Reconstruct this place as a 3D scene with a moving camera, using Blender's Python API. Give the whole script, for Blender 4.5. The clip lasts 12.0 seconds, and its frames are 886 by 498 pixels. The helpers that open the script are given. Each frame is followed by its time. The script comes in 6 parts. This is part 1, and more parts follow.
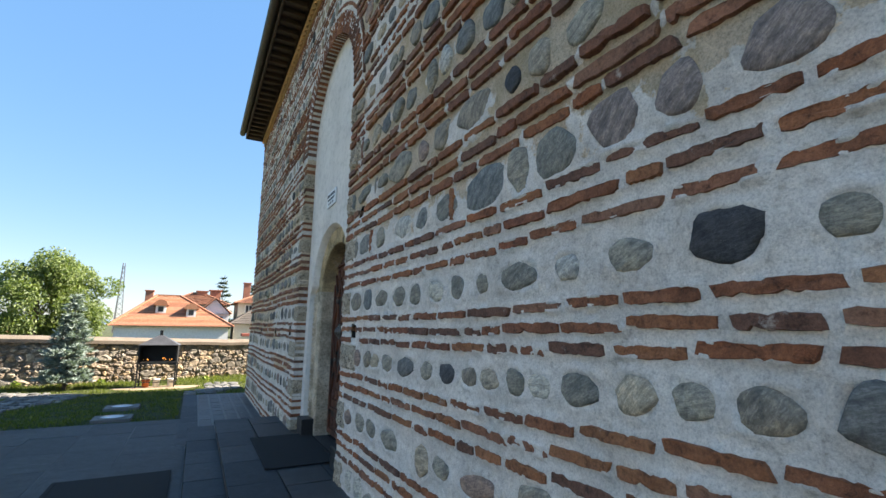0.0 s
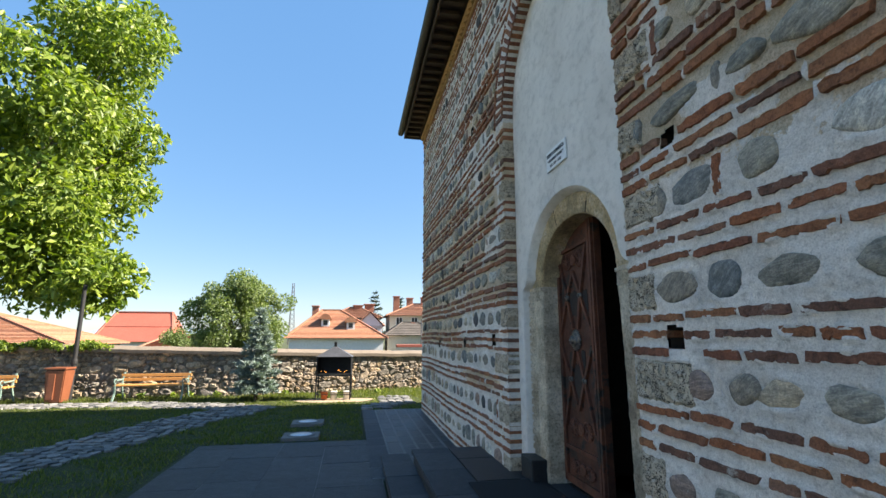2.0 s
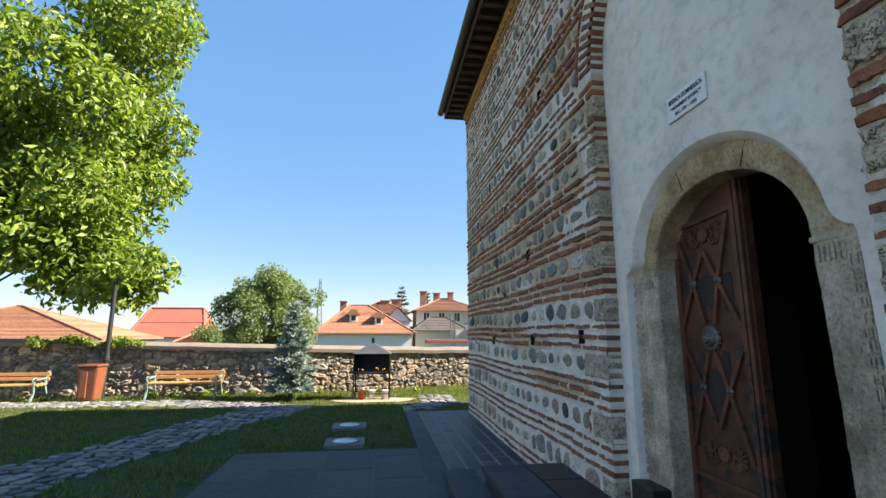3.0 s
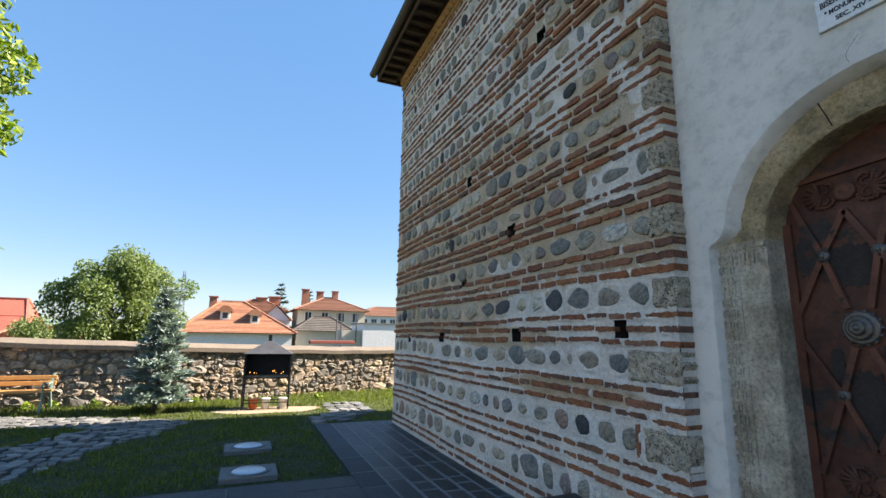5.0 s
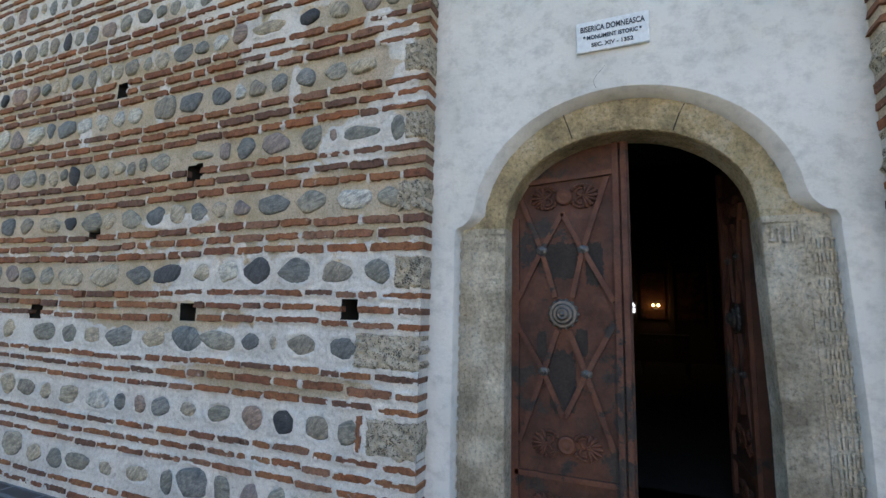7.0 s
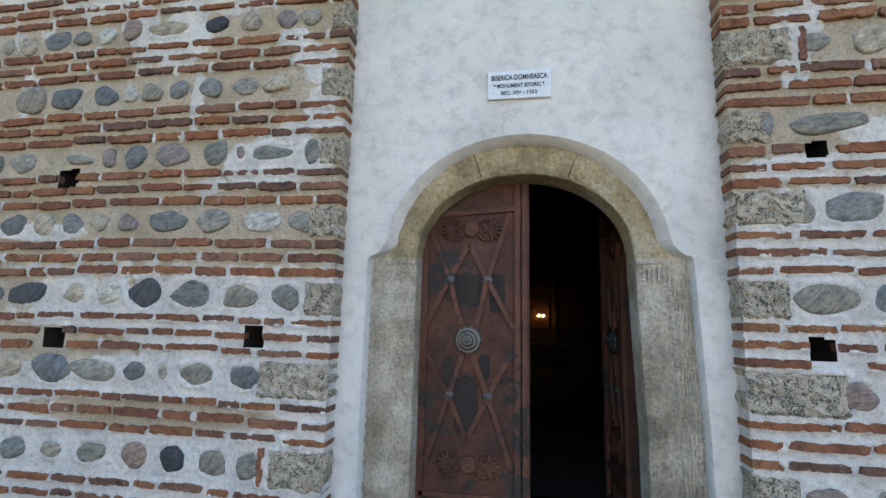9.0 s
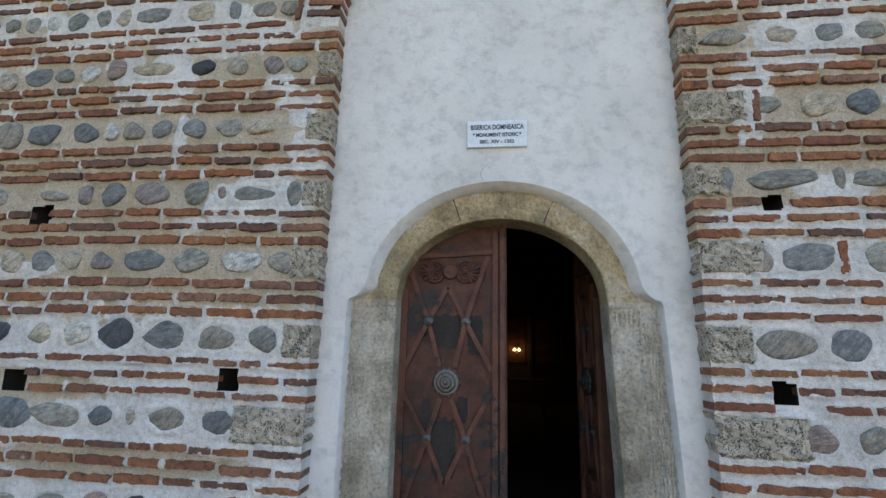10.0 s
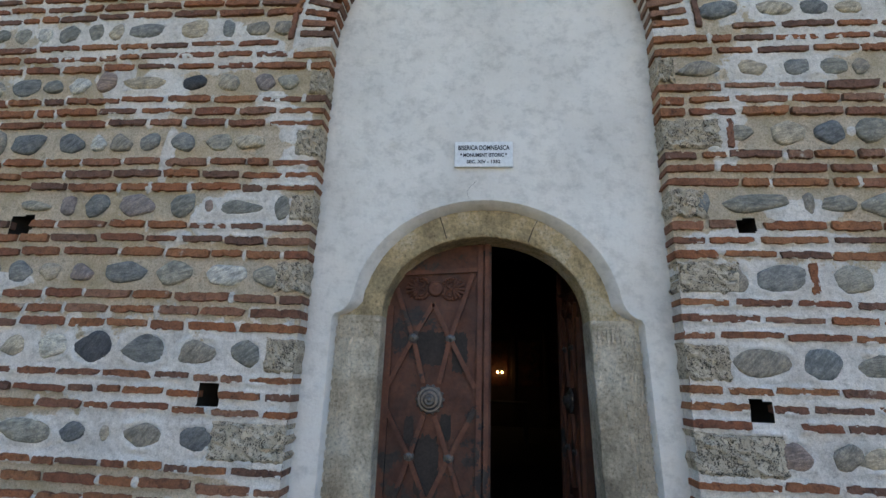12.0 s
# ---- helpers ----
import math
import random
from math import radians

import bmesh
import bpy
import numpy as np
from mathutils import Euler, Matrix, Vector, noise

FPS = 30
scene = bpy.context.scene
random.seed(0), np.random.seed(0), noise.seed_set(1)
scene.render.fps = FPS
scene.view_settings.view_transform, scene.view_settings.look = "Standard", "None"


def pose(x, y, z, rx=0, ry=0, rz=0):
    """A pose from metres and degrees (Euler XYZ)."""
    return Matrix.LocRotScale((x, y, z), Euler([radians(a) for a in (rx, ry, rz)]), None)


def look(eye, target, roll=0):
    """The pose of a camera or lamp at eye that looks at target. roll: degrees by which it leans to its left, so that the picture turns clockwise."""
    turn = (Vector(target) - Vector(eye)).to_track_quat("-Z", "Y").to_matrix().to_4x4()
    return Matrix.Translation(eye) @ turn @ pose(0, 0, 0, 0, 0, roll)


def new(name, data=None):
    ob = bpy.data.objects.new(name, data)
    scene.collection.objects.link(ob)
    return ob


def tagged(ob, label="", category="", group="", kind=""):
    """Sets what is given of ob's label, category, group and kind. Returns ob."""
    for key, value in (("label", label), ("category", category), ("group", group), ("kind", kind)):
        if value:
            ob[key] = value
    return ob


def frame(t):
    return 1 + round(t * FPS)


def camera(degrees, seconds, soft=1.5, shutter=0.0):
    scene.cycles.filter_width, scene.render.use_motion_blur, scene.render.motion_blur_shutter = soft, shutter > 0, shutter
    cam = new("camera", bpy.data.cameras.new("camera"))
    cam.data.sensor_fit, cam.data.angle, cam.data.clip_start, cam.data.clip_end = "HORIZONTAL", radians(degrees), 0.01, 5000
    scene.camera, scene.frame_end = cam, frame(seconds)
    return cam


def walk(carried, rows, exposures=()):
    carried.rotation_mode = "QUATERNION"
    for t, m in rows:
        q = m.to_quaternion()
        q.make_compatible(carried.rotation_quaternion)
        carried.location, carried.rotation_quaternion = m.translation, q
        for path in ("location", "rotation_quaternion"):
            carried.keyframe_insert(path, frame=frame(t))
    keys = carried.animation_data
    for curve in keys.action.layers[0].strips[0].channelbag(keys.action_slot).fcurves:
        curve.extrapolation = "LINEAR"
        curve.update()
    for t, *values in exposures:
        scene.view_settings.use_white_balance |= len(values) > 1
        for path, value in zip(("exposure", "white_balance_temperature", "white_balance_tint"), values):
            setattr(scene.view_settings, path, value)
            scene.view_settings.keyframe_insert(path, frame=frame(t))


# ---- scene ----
cam = camera(87.4, 12.0)
PATH = [
    (0, (-1.216, 0.54, 1.646), (-0.302, 2.286, 1.984), 0.8),
    (0.5, (-1.286, 0.935, 1.609), (-0.567, 2.77, 1.947), 0.5),
    (1, (-1.368, 1.395, 1.63), (-0.783, 3.275, 1.98), 0.4),
    (1.5, (-1.444, 1.898, 1.624), (-0.972, 3.808, 1.986), 0.3),
    (2, (-1.605, 2.392, 1.611), (-1.232, 4.321, 1.986), 0.1),
    (2.5, (-1.764, 2.837, 1.602), (-1.475, 4.781, 1.974), 0.1),
    (2.7, (-1.832, 3.043, 1.63), (-1.563, 4.991, 1.99), -0.0),
    (4.3, (-2.355, 4.412, 1.522), (-1.884, 6.323, 1.878), 0.7),
    (4.5, (-2.419, 4.576, 1.505), (-1.881, 6.468, 1.867), 0.8),
    (5, (-2.522, 4.941, 1.517), (-1.767, 6.756, 1.886), 0.9),
    (5.5, (-2.541, 5.329, 1.521), (-1.464, 6.972, 1.895), 1.2),
    (6, (-2.562, 5.635, 1.536), (-1.16, 7.01, 1.912), 1.2),
    (6.5, (-2.538, 5.799, 1.586), (-0.85, 6.821, 1.911), 1.3),
    (7, (-2.519, 5.906, 1.585), (-0.693, 6.675, 1.854), 1.4),
    (7.2, (-2.535, 5.929, 1.577), (-0.678, 6.626, 1.83), 1.4),
    (8.8, (-2.644, 5.955, 1.691), (-0.699, 6.33, 1.971), 1.4),
    (9, (-2.65, 5.972, 1.714), (-0.703, 6.314, 2.017), 1.4),
    (9.5, (-2.683, 5.984, 1.748), (-0.738, 6.266, 2.117), 1.5),
    (10, (-2.721, 5.985, 1.777), (-0.784, 6.225, 2.213), 1.5),
    (10.5, (-2.74, 5.991, 1.779), (-0.817, 6.202, 2.288), 1.7),
    (11, (-2.755, 5.989, 1.797), (-0.842, 6.177, 2.348), 1.8),
    (11.5, (-2.755, 5.993, 1.785), (-0.844, 6.166, 2.349), 1.9),
    (12, (-2.748, 5.993, 1.736), (-0.827, 6.166, 2.266), 2.0),
]
EXPOSURES = [(0, 2.22, 7000, 13), (1.0, 2.12, 6900, 12), (2.5, 2.03, 6850, 12), (5.0, 2.02, 6800, 14), (5.5, 1.94, 6850, 14.5), (6.5, 2.46, 7400, 18.5), (7.0, 2.86, 7450, 20), (9, 3.08, 7450, 20), (9.5, 3.02, 7450, 20), (10.5, 2.8, 7450, 20.5), (12, 2.66, 7450, 20.5)]
walk(cam, [(t, look(eye, target, roll)) for t, eye, target, roll in PATH], EXPOSURES)

# ---- world, sun ----
SUN_TO = Vector((1.25, -0.17, 1.0)).normalized()
world = bpy.data.worlds.new("sky")
scene.world = world
world.use_nodes = True
wn = world.node_tree
bg = wn.nodes["Background"]
sky = wn.nodes.new("ShaderNodeTexSky")
sky.sky_type = 'NISHITA'
sky.sun_disc = False
sky.sun_elevation = math.asin(SUN_TO.z)
sky.sun_rotation = math.atan2(SUN_TO.x, SUN_TO.y)
sky.altitude = 100
sky.air_density, sky.dust_density, sky.ozone_density = 1.0, 0.2, 1.4
even = wn.nodes.new("ShaderNodeGamma")                 # a clear summer sky with little fall-off towards the zenith
even.inputs[1].default_value = 0.55
tone = wn.nodes.new("ShaderNodeHueSaturation")
tone.inputs["Hue"].default_value, tone.inputs["Saturation"].default_value, tone.inputs["Value"].default_value = 0.503, 1.75, 1.0
wn.links.new(sky.outputs[0], even.inputs[0])
wn.links.new(even.outputs[0], tone.inputs["Color"])
haze = wn.nodes.new("ShaderNodeMix")                   # clear air: the blue reaches down to the horizon
haze.data_type = 'RGBA'
haze.inputs[0].default_value = 0.4
haze.inputs[7].default_value = (0.42, 0.98, 2.0, 1)
wn.links.new(tone.outputs[0], haze.inputs[6])
wn.links.new(haze.outputs[2], bg.inputs[0])
bg.inputs[1].default_value = 0.119
sun = new("sun", bpy.data.lights.new("sun", 'SUN'))
sun.data.energy, sun.data.angle, sun.data.color = 5.0, radians(0.53), (1.0, 0.93, 0.82)
sun.matrix_world = look(SUN_TO * 50, (0, 0, 0))


# ---- materials ----
def mat(name, rough=0.8, metal=0.0):
    m = bpy.data.materials.new(name)
    m.use_nodes = True
    n = m.node_tree
    b = n.nodes["Principled BSDF"]
    b.inputs["Roughness"].default_value, b.inputs["Metallic"].default_value = rough, metal
    return m, n, b


def node(n, kind, **values):
    made = n.nodes.new("ShaderNode" + kind)
    for k, v in values.items():
        if k in made.inputs:
            made.inputs[k].default_value = v
        else:
            setattr(made, k, v)
    return made


def ramp(n, fac, stops, constant=False):
    r = n.nodes.new("ShaderNodeValToRGB")
    r.color_ramp.interpolation = 'CONSTANT' if constant else 'LINEAR'
    e = r.color_ramp.elements
    while len(e) < len(stops):
        e.new(0.5)
    for el, (p, c) in zip(e, stops):
        el.position, el.color = p, (*c, 1) if len(c) == 3 else c
    n.links.new(fac, r.inputs[0])
    return r.outputs[0]


def mix(n, fac, a, b, how='MIX'):
    m = n.nodes.new("ShaderNodeMix")
    m.data_type, m.blend_type = 'RGBA', how
    for sock, v in ((m.inputs[0], fac), (m.inputs[6], a), (m.inputs[7], b)):
        if hasattr(v, "is_output"):
            n.links.new(v, sock)
        elif isinstance(v, tuple):
            sock.default_value = (*v, 1)
        else:
            sock.default_value = v
    return m.outputs[2]


def where(n):
    return node(n, "NewGeometry").outputs["Position"]


def noise_of(n, scale, detail=4.0, rough=0.6, stretch=None, vec=None):
    t = node(n, "TexNoise", Scale=scale, Detail=detail, Roughness=rough)
    v = vec or where(n)
    if stretch:
        mp = node(n, "Mapping", Scale=stretch)
        n.links.new(v, mp.inputs[0])
        v = mp.outputs[0]
    n.links.new(v, t.inputs["Vector"])
    return t.outputs["Fac"]


def bump(n, b, height, strength=0.4, dist=0.01):
    bp = node(n, "Bump", Strength=strength, Distance=dist)
    n.links.new(height, bp.inputs["Height"])
    n.links.new(bp.outputs[0], b.inputs["Normal"])
    return bp


def chance(n):
    """A random number of each piece, whether it is an object or an island."""
    a = node(n, "ObjectInfo").outputs["Random"]
    c = node(n, "NewGeometry").outputs["Random Per Island"]
    s = node(n, "Math", operation='ADD')
    n.links.new(a, s.inputs[0]), n.links.new(c, s.inputs[1])
    f = node(n, "Math", operation='FRACT')
    n.links.new(s.outputs[0], f.inputs[0])
    return f.outputs[0]


def grainy(name, dark, light, scale=6.0, fine=60.0, rough=0.85, depth=0.35, dist=0.006, metal=0.0, stretch=None):
    """A plain surface with large stains and a fine grain."""
    m, n, b = mat(name, rough, metal)
    big, small = noise_of(n, scale, 5, 0.62, stretch), noise_of(n, fine, 3, 0.6, stretch)
    c = ramp(n, big, [(0.3, dark), (0.7, light)])
    c = mix(n, 0.5, c, ramp(n, small, [(0.3, tuple(0.75 * x for x in dark)), (0.75, tuple(min(1, 1.12 * x) for x in light))]))
    n.links.new(c, b.inputs["Base Color"])
    bump(n, b, small, depth, dist)
    return m


def pieces(name, tones, rough=0.85, fine=45.0, depth=0.5, dist=0.006, shade=0.35, streak=None, speck=None):
    """Pieces that each take one of several tones, with stains and grain."""
    m, n, b = mat(name, rough)
    c = ramp(n, chance(n), [((i + 0.0) / len(tones), t) for i, t in enumerate(tones)], True)
    big = noise_of(n, 7, 5, 0.65, streak)
    small = noise_of(n, fine, 4, 0.7, streak)
    c = mix(n, 1.0, c, ramp(n, big, [(0.25, (1 - shade,) * 3), (0.75, (1 + shade * 0.6,) * 3)]), 'MULTIPLY')
    c = mix(n, 1.0, c, ramp(n, small, [(0.25, (0.72,) * 3), (0.8, (1.22,) * 3)]), 'MULTIPLY')
    veins = noise_of(n, 19, 9, 0.85, streak)
    c = mix(n, 1.0, c, ramp(n, veins, [(0.36, (0.62,) * 3), (0.46, (0.92,) * 3), (0.52, (1.08,) * 3), (0.56, (1.32,) * 3), (0.60, (0.95,) * 3), (0.68, (1.15,) * 3)]), 'MULTIPLY')
    if speck:
        c = mix(n, ramp(n, noise_of(n, 28, 6, 0.75), [(0.63, (0, 0, 0)), (0.72, (0.6, 0.6, 0.6))]), c, speck)
    n.links.new(c, b.inputs["Base Color"])
    bump(n, b, mix(n, 0.5, small, veins), min(1.0, depth * 1.5), dist * 1.5)
    return m


def brick_material():
    """Hand-made brick, from orange to brown with a few sooty ones, crumbling, with lime smeared on."""
    m, n, b = mat("old_brick", 0.93)
    tones = [(0.303, 0.116, 0.0508), (0.261, 0.102, 0.0508), (0.331, 0.138, 0.0621), (0.219, 0.0918, 0.0529), (0.296, 0.127, 0.0705), (0.184, 0.0877, 0.0564), (0.31, 0.109, 0.0466), (0.275, 0.134, 0.0811), (0.239, 0.0877, 0.0466), (0.282, 0.109, 0.0529), (0.174, 0.0846, 0.0543), (0.317, 0.127, 0.0564)]
    c = ramp(n, chance(n), [(i / len(tones), t) for i, t in enumerate(tones)], True)
    big, mid, fine = noise_of(n, 6, 5, 0.65), noise_of(n, 26, 6, 0.75), noise_of(n, 95, 4, 0.7)
    c = mix(n, 1.0, c, ramp(n, big, [(0.28, (0.6, 0.56, 0.54)), (0.5, (1.0,) * 3), (0.72, (1.25, 1.2, 1.15))]), 'MULTIPLY')
    c = mix(n, 1.0, c, ramp(n, mid, [(0.34, (0.42, 0.40, 0.40)), (0.46, (0.95,) * 3), (0.62, (1.12,) * 3), (0.7, (1.35, 1.3, 1.25))]), 'MULTIPLY')
    c = mix(n, 1.0, c, ramp(n, fine, [(0.3, (0.66,) * 3), (0.72, (1.25,) * 3)]), 'MULTIPLY')
    smear = mix(n, 0.5, noise_of(n, 17, 7, 0.75), noise_of(n, 5, 3, 0.6))
    c = mix(n, ramp(n, smear, [(0.60, (0, 0, 0)), (0.655, (0.7,) * 3)]), c, (0.55, 0.48, 0.40))
    n.links.new(c, b.inputs["Base Color"])
    bump(n, b, mix(n, 0.4, mid, fine), 1.0, 0.016)
    return m


M_BRICK = brick_material()
STONE_TONES = {
    "g": [(0.203, 0.187, 0.149), (0.257, 0.236, 0.189), (0.176, 0.169, 0.142), (0.225, 0.194, 0.151)],
    "b": [(0.145, 0.145, 0.133), (0.185, 0.183, 0.167), (0.12, 0.123, 0.119), (0.15, 0.158, 0.152)],
    "k": [(0.04, 0.041, 0.043), (0.062, 0.063, 0.066)],
    "t": [(0.36, 0.295, 0.21), (0.32, 0.275, 0.21), (0.38, 0.32, 0.235)],
    "r": [(0.25, 0.178, 0.142), (0.28, 0.19, 0.145), (0.215, 0.172, 0.152)],
    "w": [(0.46, 0.43, 0.36), (0.42, 0.405, 0.36)],
}


def stone_material(name, tones):
    """Split river stone: each its own tone, banded along its bed, mottled, with lichen and lime on it."""
    m, n, b = mat(name, 0.8)
    rnd = chance(n)
    c = ramp(n, rnd, [(i / len(tones), t) for i, t in enumerate(tones)], True)
    shift = node(n, "VectorMath", operation='MULTIPLY_ADD')
    n.links.new(rnd, shift.inputs[0])
    shift.inputs[1].default_value = (37.0, 53.0, 71.0)
    n.links.new(where(n), shift.inputs[2])
    turned = node(n, "Mapping")
    n.links.new(shift.outputs[0], turned.inputs[0])
    lean = node(n, "CombineXYZ")
    n.links.new(rnd, lean.inputs[0])
    n.links.new(lean.outputs[0], turned.inputs["Rotation"])
    bands = noise_of(n, 9, 7, 0.72, (1, 1, 4.5), turned.outputs[0])
    mottle = noise_of(n, 22, 6, 0.7, None, shift.outputs[0])
    grit = noise_of(n, 110, 3, 0.7)
    c = mix(n, 1.0, c, ramp(n, bands, [(0.3, (0.5,) * 3), (0.44, (0.88,) * 3), (0.5, (1.05,) * 3), (0.55, (1.55,) * 3), (0.6, (0.92,) * 3), (0.7, (1.25,) * 3)]), 'MULTIPLY')
    c = mix(n, 1.0, c, ramp(n, mottle, [(0.32, (0.62, 0.63, 0.66)), (0.5, (1.0,) * 3), (0.68, (1.32, 1.27, 1.16))]), 'MULTIPLY')
    c = mix(n, 1.0, c, ramp(n, grit, [(0.3, (0.74,) * 3), (0.7, (1.24,) * 3)]), 'MULTIPLY')
    c = mix(n, ramp(n, noise_of(n, 31, 6, 0.75), [(0.65, (0, 0, 0)), (0.72, (0.6,) * 3)]), c, (0.44, 0.41, 0.35))
    n.links.new(c, b.inputs["Base Color"])
    bump(n, b, mix(n, 0.5, bands, mix(n, 0.4, mottle, grit)), 1.0, 0.014)
    return m


M_STONE = {k: stone_material("river_stone_" + k, v) for k, v in STONE_TONES.items()}
M_STONES = stone_material("river_stones", STONE_TONES["g"] + STONE_TONES["b"] + STONE_TONES["t"][:2] + STONE_TONES["r"][:2] + STONE_TONES["k"][:1] + STONE_TONES["w"][:1])


def tufa_material():
    m, n, b = mat("porous_tufa", 0.95)
    holes = mix(n, 0.4, noise_of(n, 120, 4, 0.7), noise_of(n, 30, 3, 0.6))
    pits = ramp(n, holes, [(0.41, (0, 0, 0)), (0.50, (1, 1, 1))])
    c = mix(n, pits, (0.10, 0.078, 0.055), ramp(n, noise_of(n, 9, 5), [(0.3, (0.40, 0.32, 0.225)), (0.7, (0.62, 0.52, 0.39))]))
    n.links.new(c, b.inputs["Base Color"])
    bump(n, b, pits, 0.8, 0.010)
    return m


M_TUFA = tufa_material()


def mortar_material():
    """Old tan mortar, and white lime where the walls were pointed anew."""
    m, n, b = mat("mortar", 0.93)
    lime = node(n, "Attribute", attribute_name="lime").outputs["Fac"]
    edge = node(n, "Math", operation='MULTIPLY_ADD')
    n.links.new(noise_of(n, 6.5, 8, 0.68), edge.inputs[0])
    edge.inputs[1].default_value = 1.0
    n.links.new(lime, edge.inputs[2])
    mask = ramp(n, edge.outputs[0], [(0.955, (0, 0, 0)), (0.985, (1, 1, 1))])
    tan = mix(n, 0.5, ramp(n, noise_of(n, 5, 6, 0.65), [(0.3, (0.53, 0.41, 0.29)), (0.7, (0.80, 0.66, 0.49))]),
              ramp(n, noise_of(n, 70, 4, 0.7), [(0.34, (0.26, 0.19, 0.125)), (0.46, (0.60, 0.48, 0.345)), (0.7, (0.88, 0.74, 0.56))]))
    tan = mix(n, ramp(n, noise_of(n, 2.3, 6, 0.7), [(0.46, (0, 0, 0)), (0.62, (0.7,) * 3)]), tan, (0.46, 0.355, 0.205))
    tan = mix(n, ramp(n, noise_of(n, 7.5, 7, 0.75), [(0.60, (0, 0, 0)), (0.68, (0.6,) * 3)]), tan, (0.27, 0.215, 0.145))
    white = mix(n, 0.45, ramp(n, noise_of(n, 3.2, 6, 0.6), [(0.30, (0.38, 0.34, 0.29)), (0.60, (0.74, 0.69, 0.625))]),
                ramp(n, noise_of(n, 30, 5, 0.65), [(0.30, (0.30, 0.255, 0.205)), (0.43, (0.68, 0.62, 0.55)), (0.6, (0.84, 0.78, 0.705))]))
    grit = ramp(n, noise_of(n, 130, 4, 0.75), [(0.32, (0.70,) * 3), (0.5, (1.0,) * 3), (0.7, (1.16,) * 3)])
    n.links.new(mix(n, 1.0, mix(n, mask, tan, white), grit, 'MULTIPLY'), b.inputs["Base Color"])
    rough = mix(n, mask, noise_of(n, 55, 5, 0.75), noise_of(n, 13, 8, 0.72))
    bump(n, b, rough, 1.0, 0.022)
    return m


M_MORTAR = mortar_material()


def plaster_material():
    m, n, b = mat("white_plaster", 0.9)
    c = mix(n, 0.5, ramp(n, noise_of(n, 1.6, 6, 0.6), [(0.3, (0.49, 0.46, 0.41)), (0.6, (0.74, 0.70, 0.64))]),
            ramp(n, noise_of(n, 11, 8, 0.72, (1, 0.9, 1.15)), [(0.30, (0.40, 0.385, 0.345)), (0.52, (0.75, 0.715, 0.655))]))
    n.links.new(c, b.inputs["Base Color"])
    bump(n, b, mix(n, 0.35, noise_of(n, 4.5, 5, 0.55), noise_of(n, 28, 6, 0.7)), 0.6, 0.03)
    return m


M_PLASTER = plaster_material()


def frame_material():
    """Weathered limestone: grey crust, ochre stains and pale worn patches."""
    m, n, b = mat("carved_limestone", 0.92)
    blotch = noise_of(n, 3.2, 7, 0.7)
    grey = ramp(n, blotch, [(0.32, (0.29, 0.23, 0.16)), (0.42, (0.48, 0.395, 0.28)), (0.52, (0.66, 0.555, 0.41)), (0.60, (0.80, 0.70, 0.55))])
    ochre = ramp(n, blotch, [(0.32, (0.28, 0.21, 0.125)), (0.42, (0.46, 0.345, 0.19)), (0.51, (0.62, 0.46, 0.25)), (0.60, (0.72, 0.59, 0.40))])
    xyz = node(n, "SeparateXYZ")                       # the arch is cut from a yellower stone than the jambs
    n.links.new(where(n), xyz.inputs[0])
    arch = node(n, "Math", operation='GREATER_THAN')
    n.links.new(xyz.outputs[2], arch.inputs[0])
    arch.inputs[1].default_value = 2.1
    c = mix(n, arch.outputs[0], grey, ochre)
    c = mix(n, 1.0, c, ramp(n, noise_of(n, 48, 6, 0.75), [(0.32, (0.42, 0.40, 0.37)), (0.46, (0.92,) * 3), (0.58, (1.08,) * 3), (0.75, (1.3,) * 3)]), 'MULTIPLY')
    n.links.new(c, b.inputs["Base Color"])
    bump(n, b, noise_of(n, 55, 6, 0.75), 1.0, 0.026)
    return m


M_FRAME = frame_material()


def door_paint(name, dark, light, worn):
    """Old red-brown oil paint, chipped down to dark iron in ragged patches."""
    m, n, b = mat(name, 0.5)
    c = ramp(n, noise_of(n, 4, 5, 0.6), [(0.3, dark), (0.7, light)])
    c = mix(n, 1.0, c, ramp(n, noise_of(n, 38, 4, 0.7), [(0.25, (0.7,) * 3), (0.75, (1.25,) * 3)]), 'MULTIPLY')
    chips = mix(n, 0.45, noise_of(n, 5.5, 8, 0.72), noise_of(n, 2.1, 2, 0.5))
    mask = ramp(n, chips, [(worn, (0, 0, 0)), (worn + 0.02, (1, 1, 1))])
    under = ramp(n, noise_of(n, 17, 5, 0.7), [(0.35, (0.010, 0.008, 0.007)), (0.65, (0.040, 0.028, 0.021))])
    n.links.new(mix(n, mask, c, under), b.inputs["Base Color"])
    n.links.new(ramp(n, noise_of(n, 9, 5, 0.7), [(0.3, (0.58,) * 3), (0.7, (0.85,) * 3)]), b.inputs["Roughness"])
    bump(n, b, mix(n, 0.5, noise_of(n, 45, 5, 0.7), chips), 0.4, 0.006)
    return m


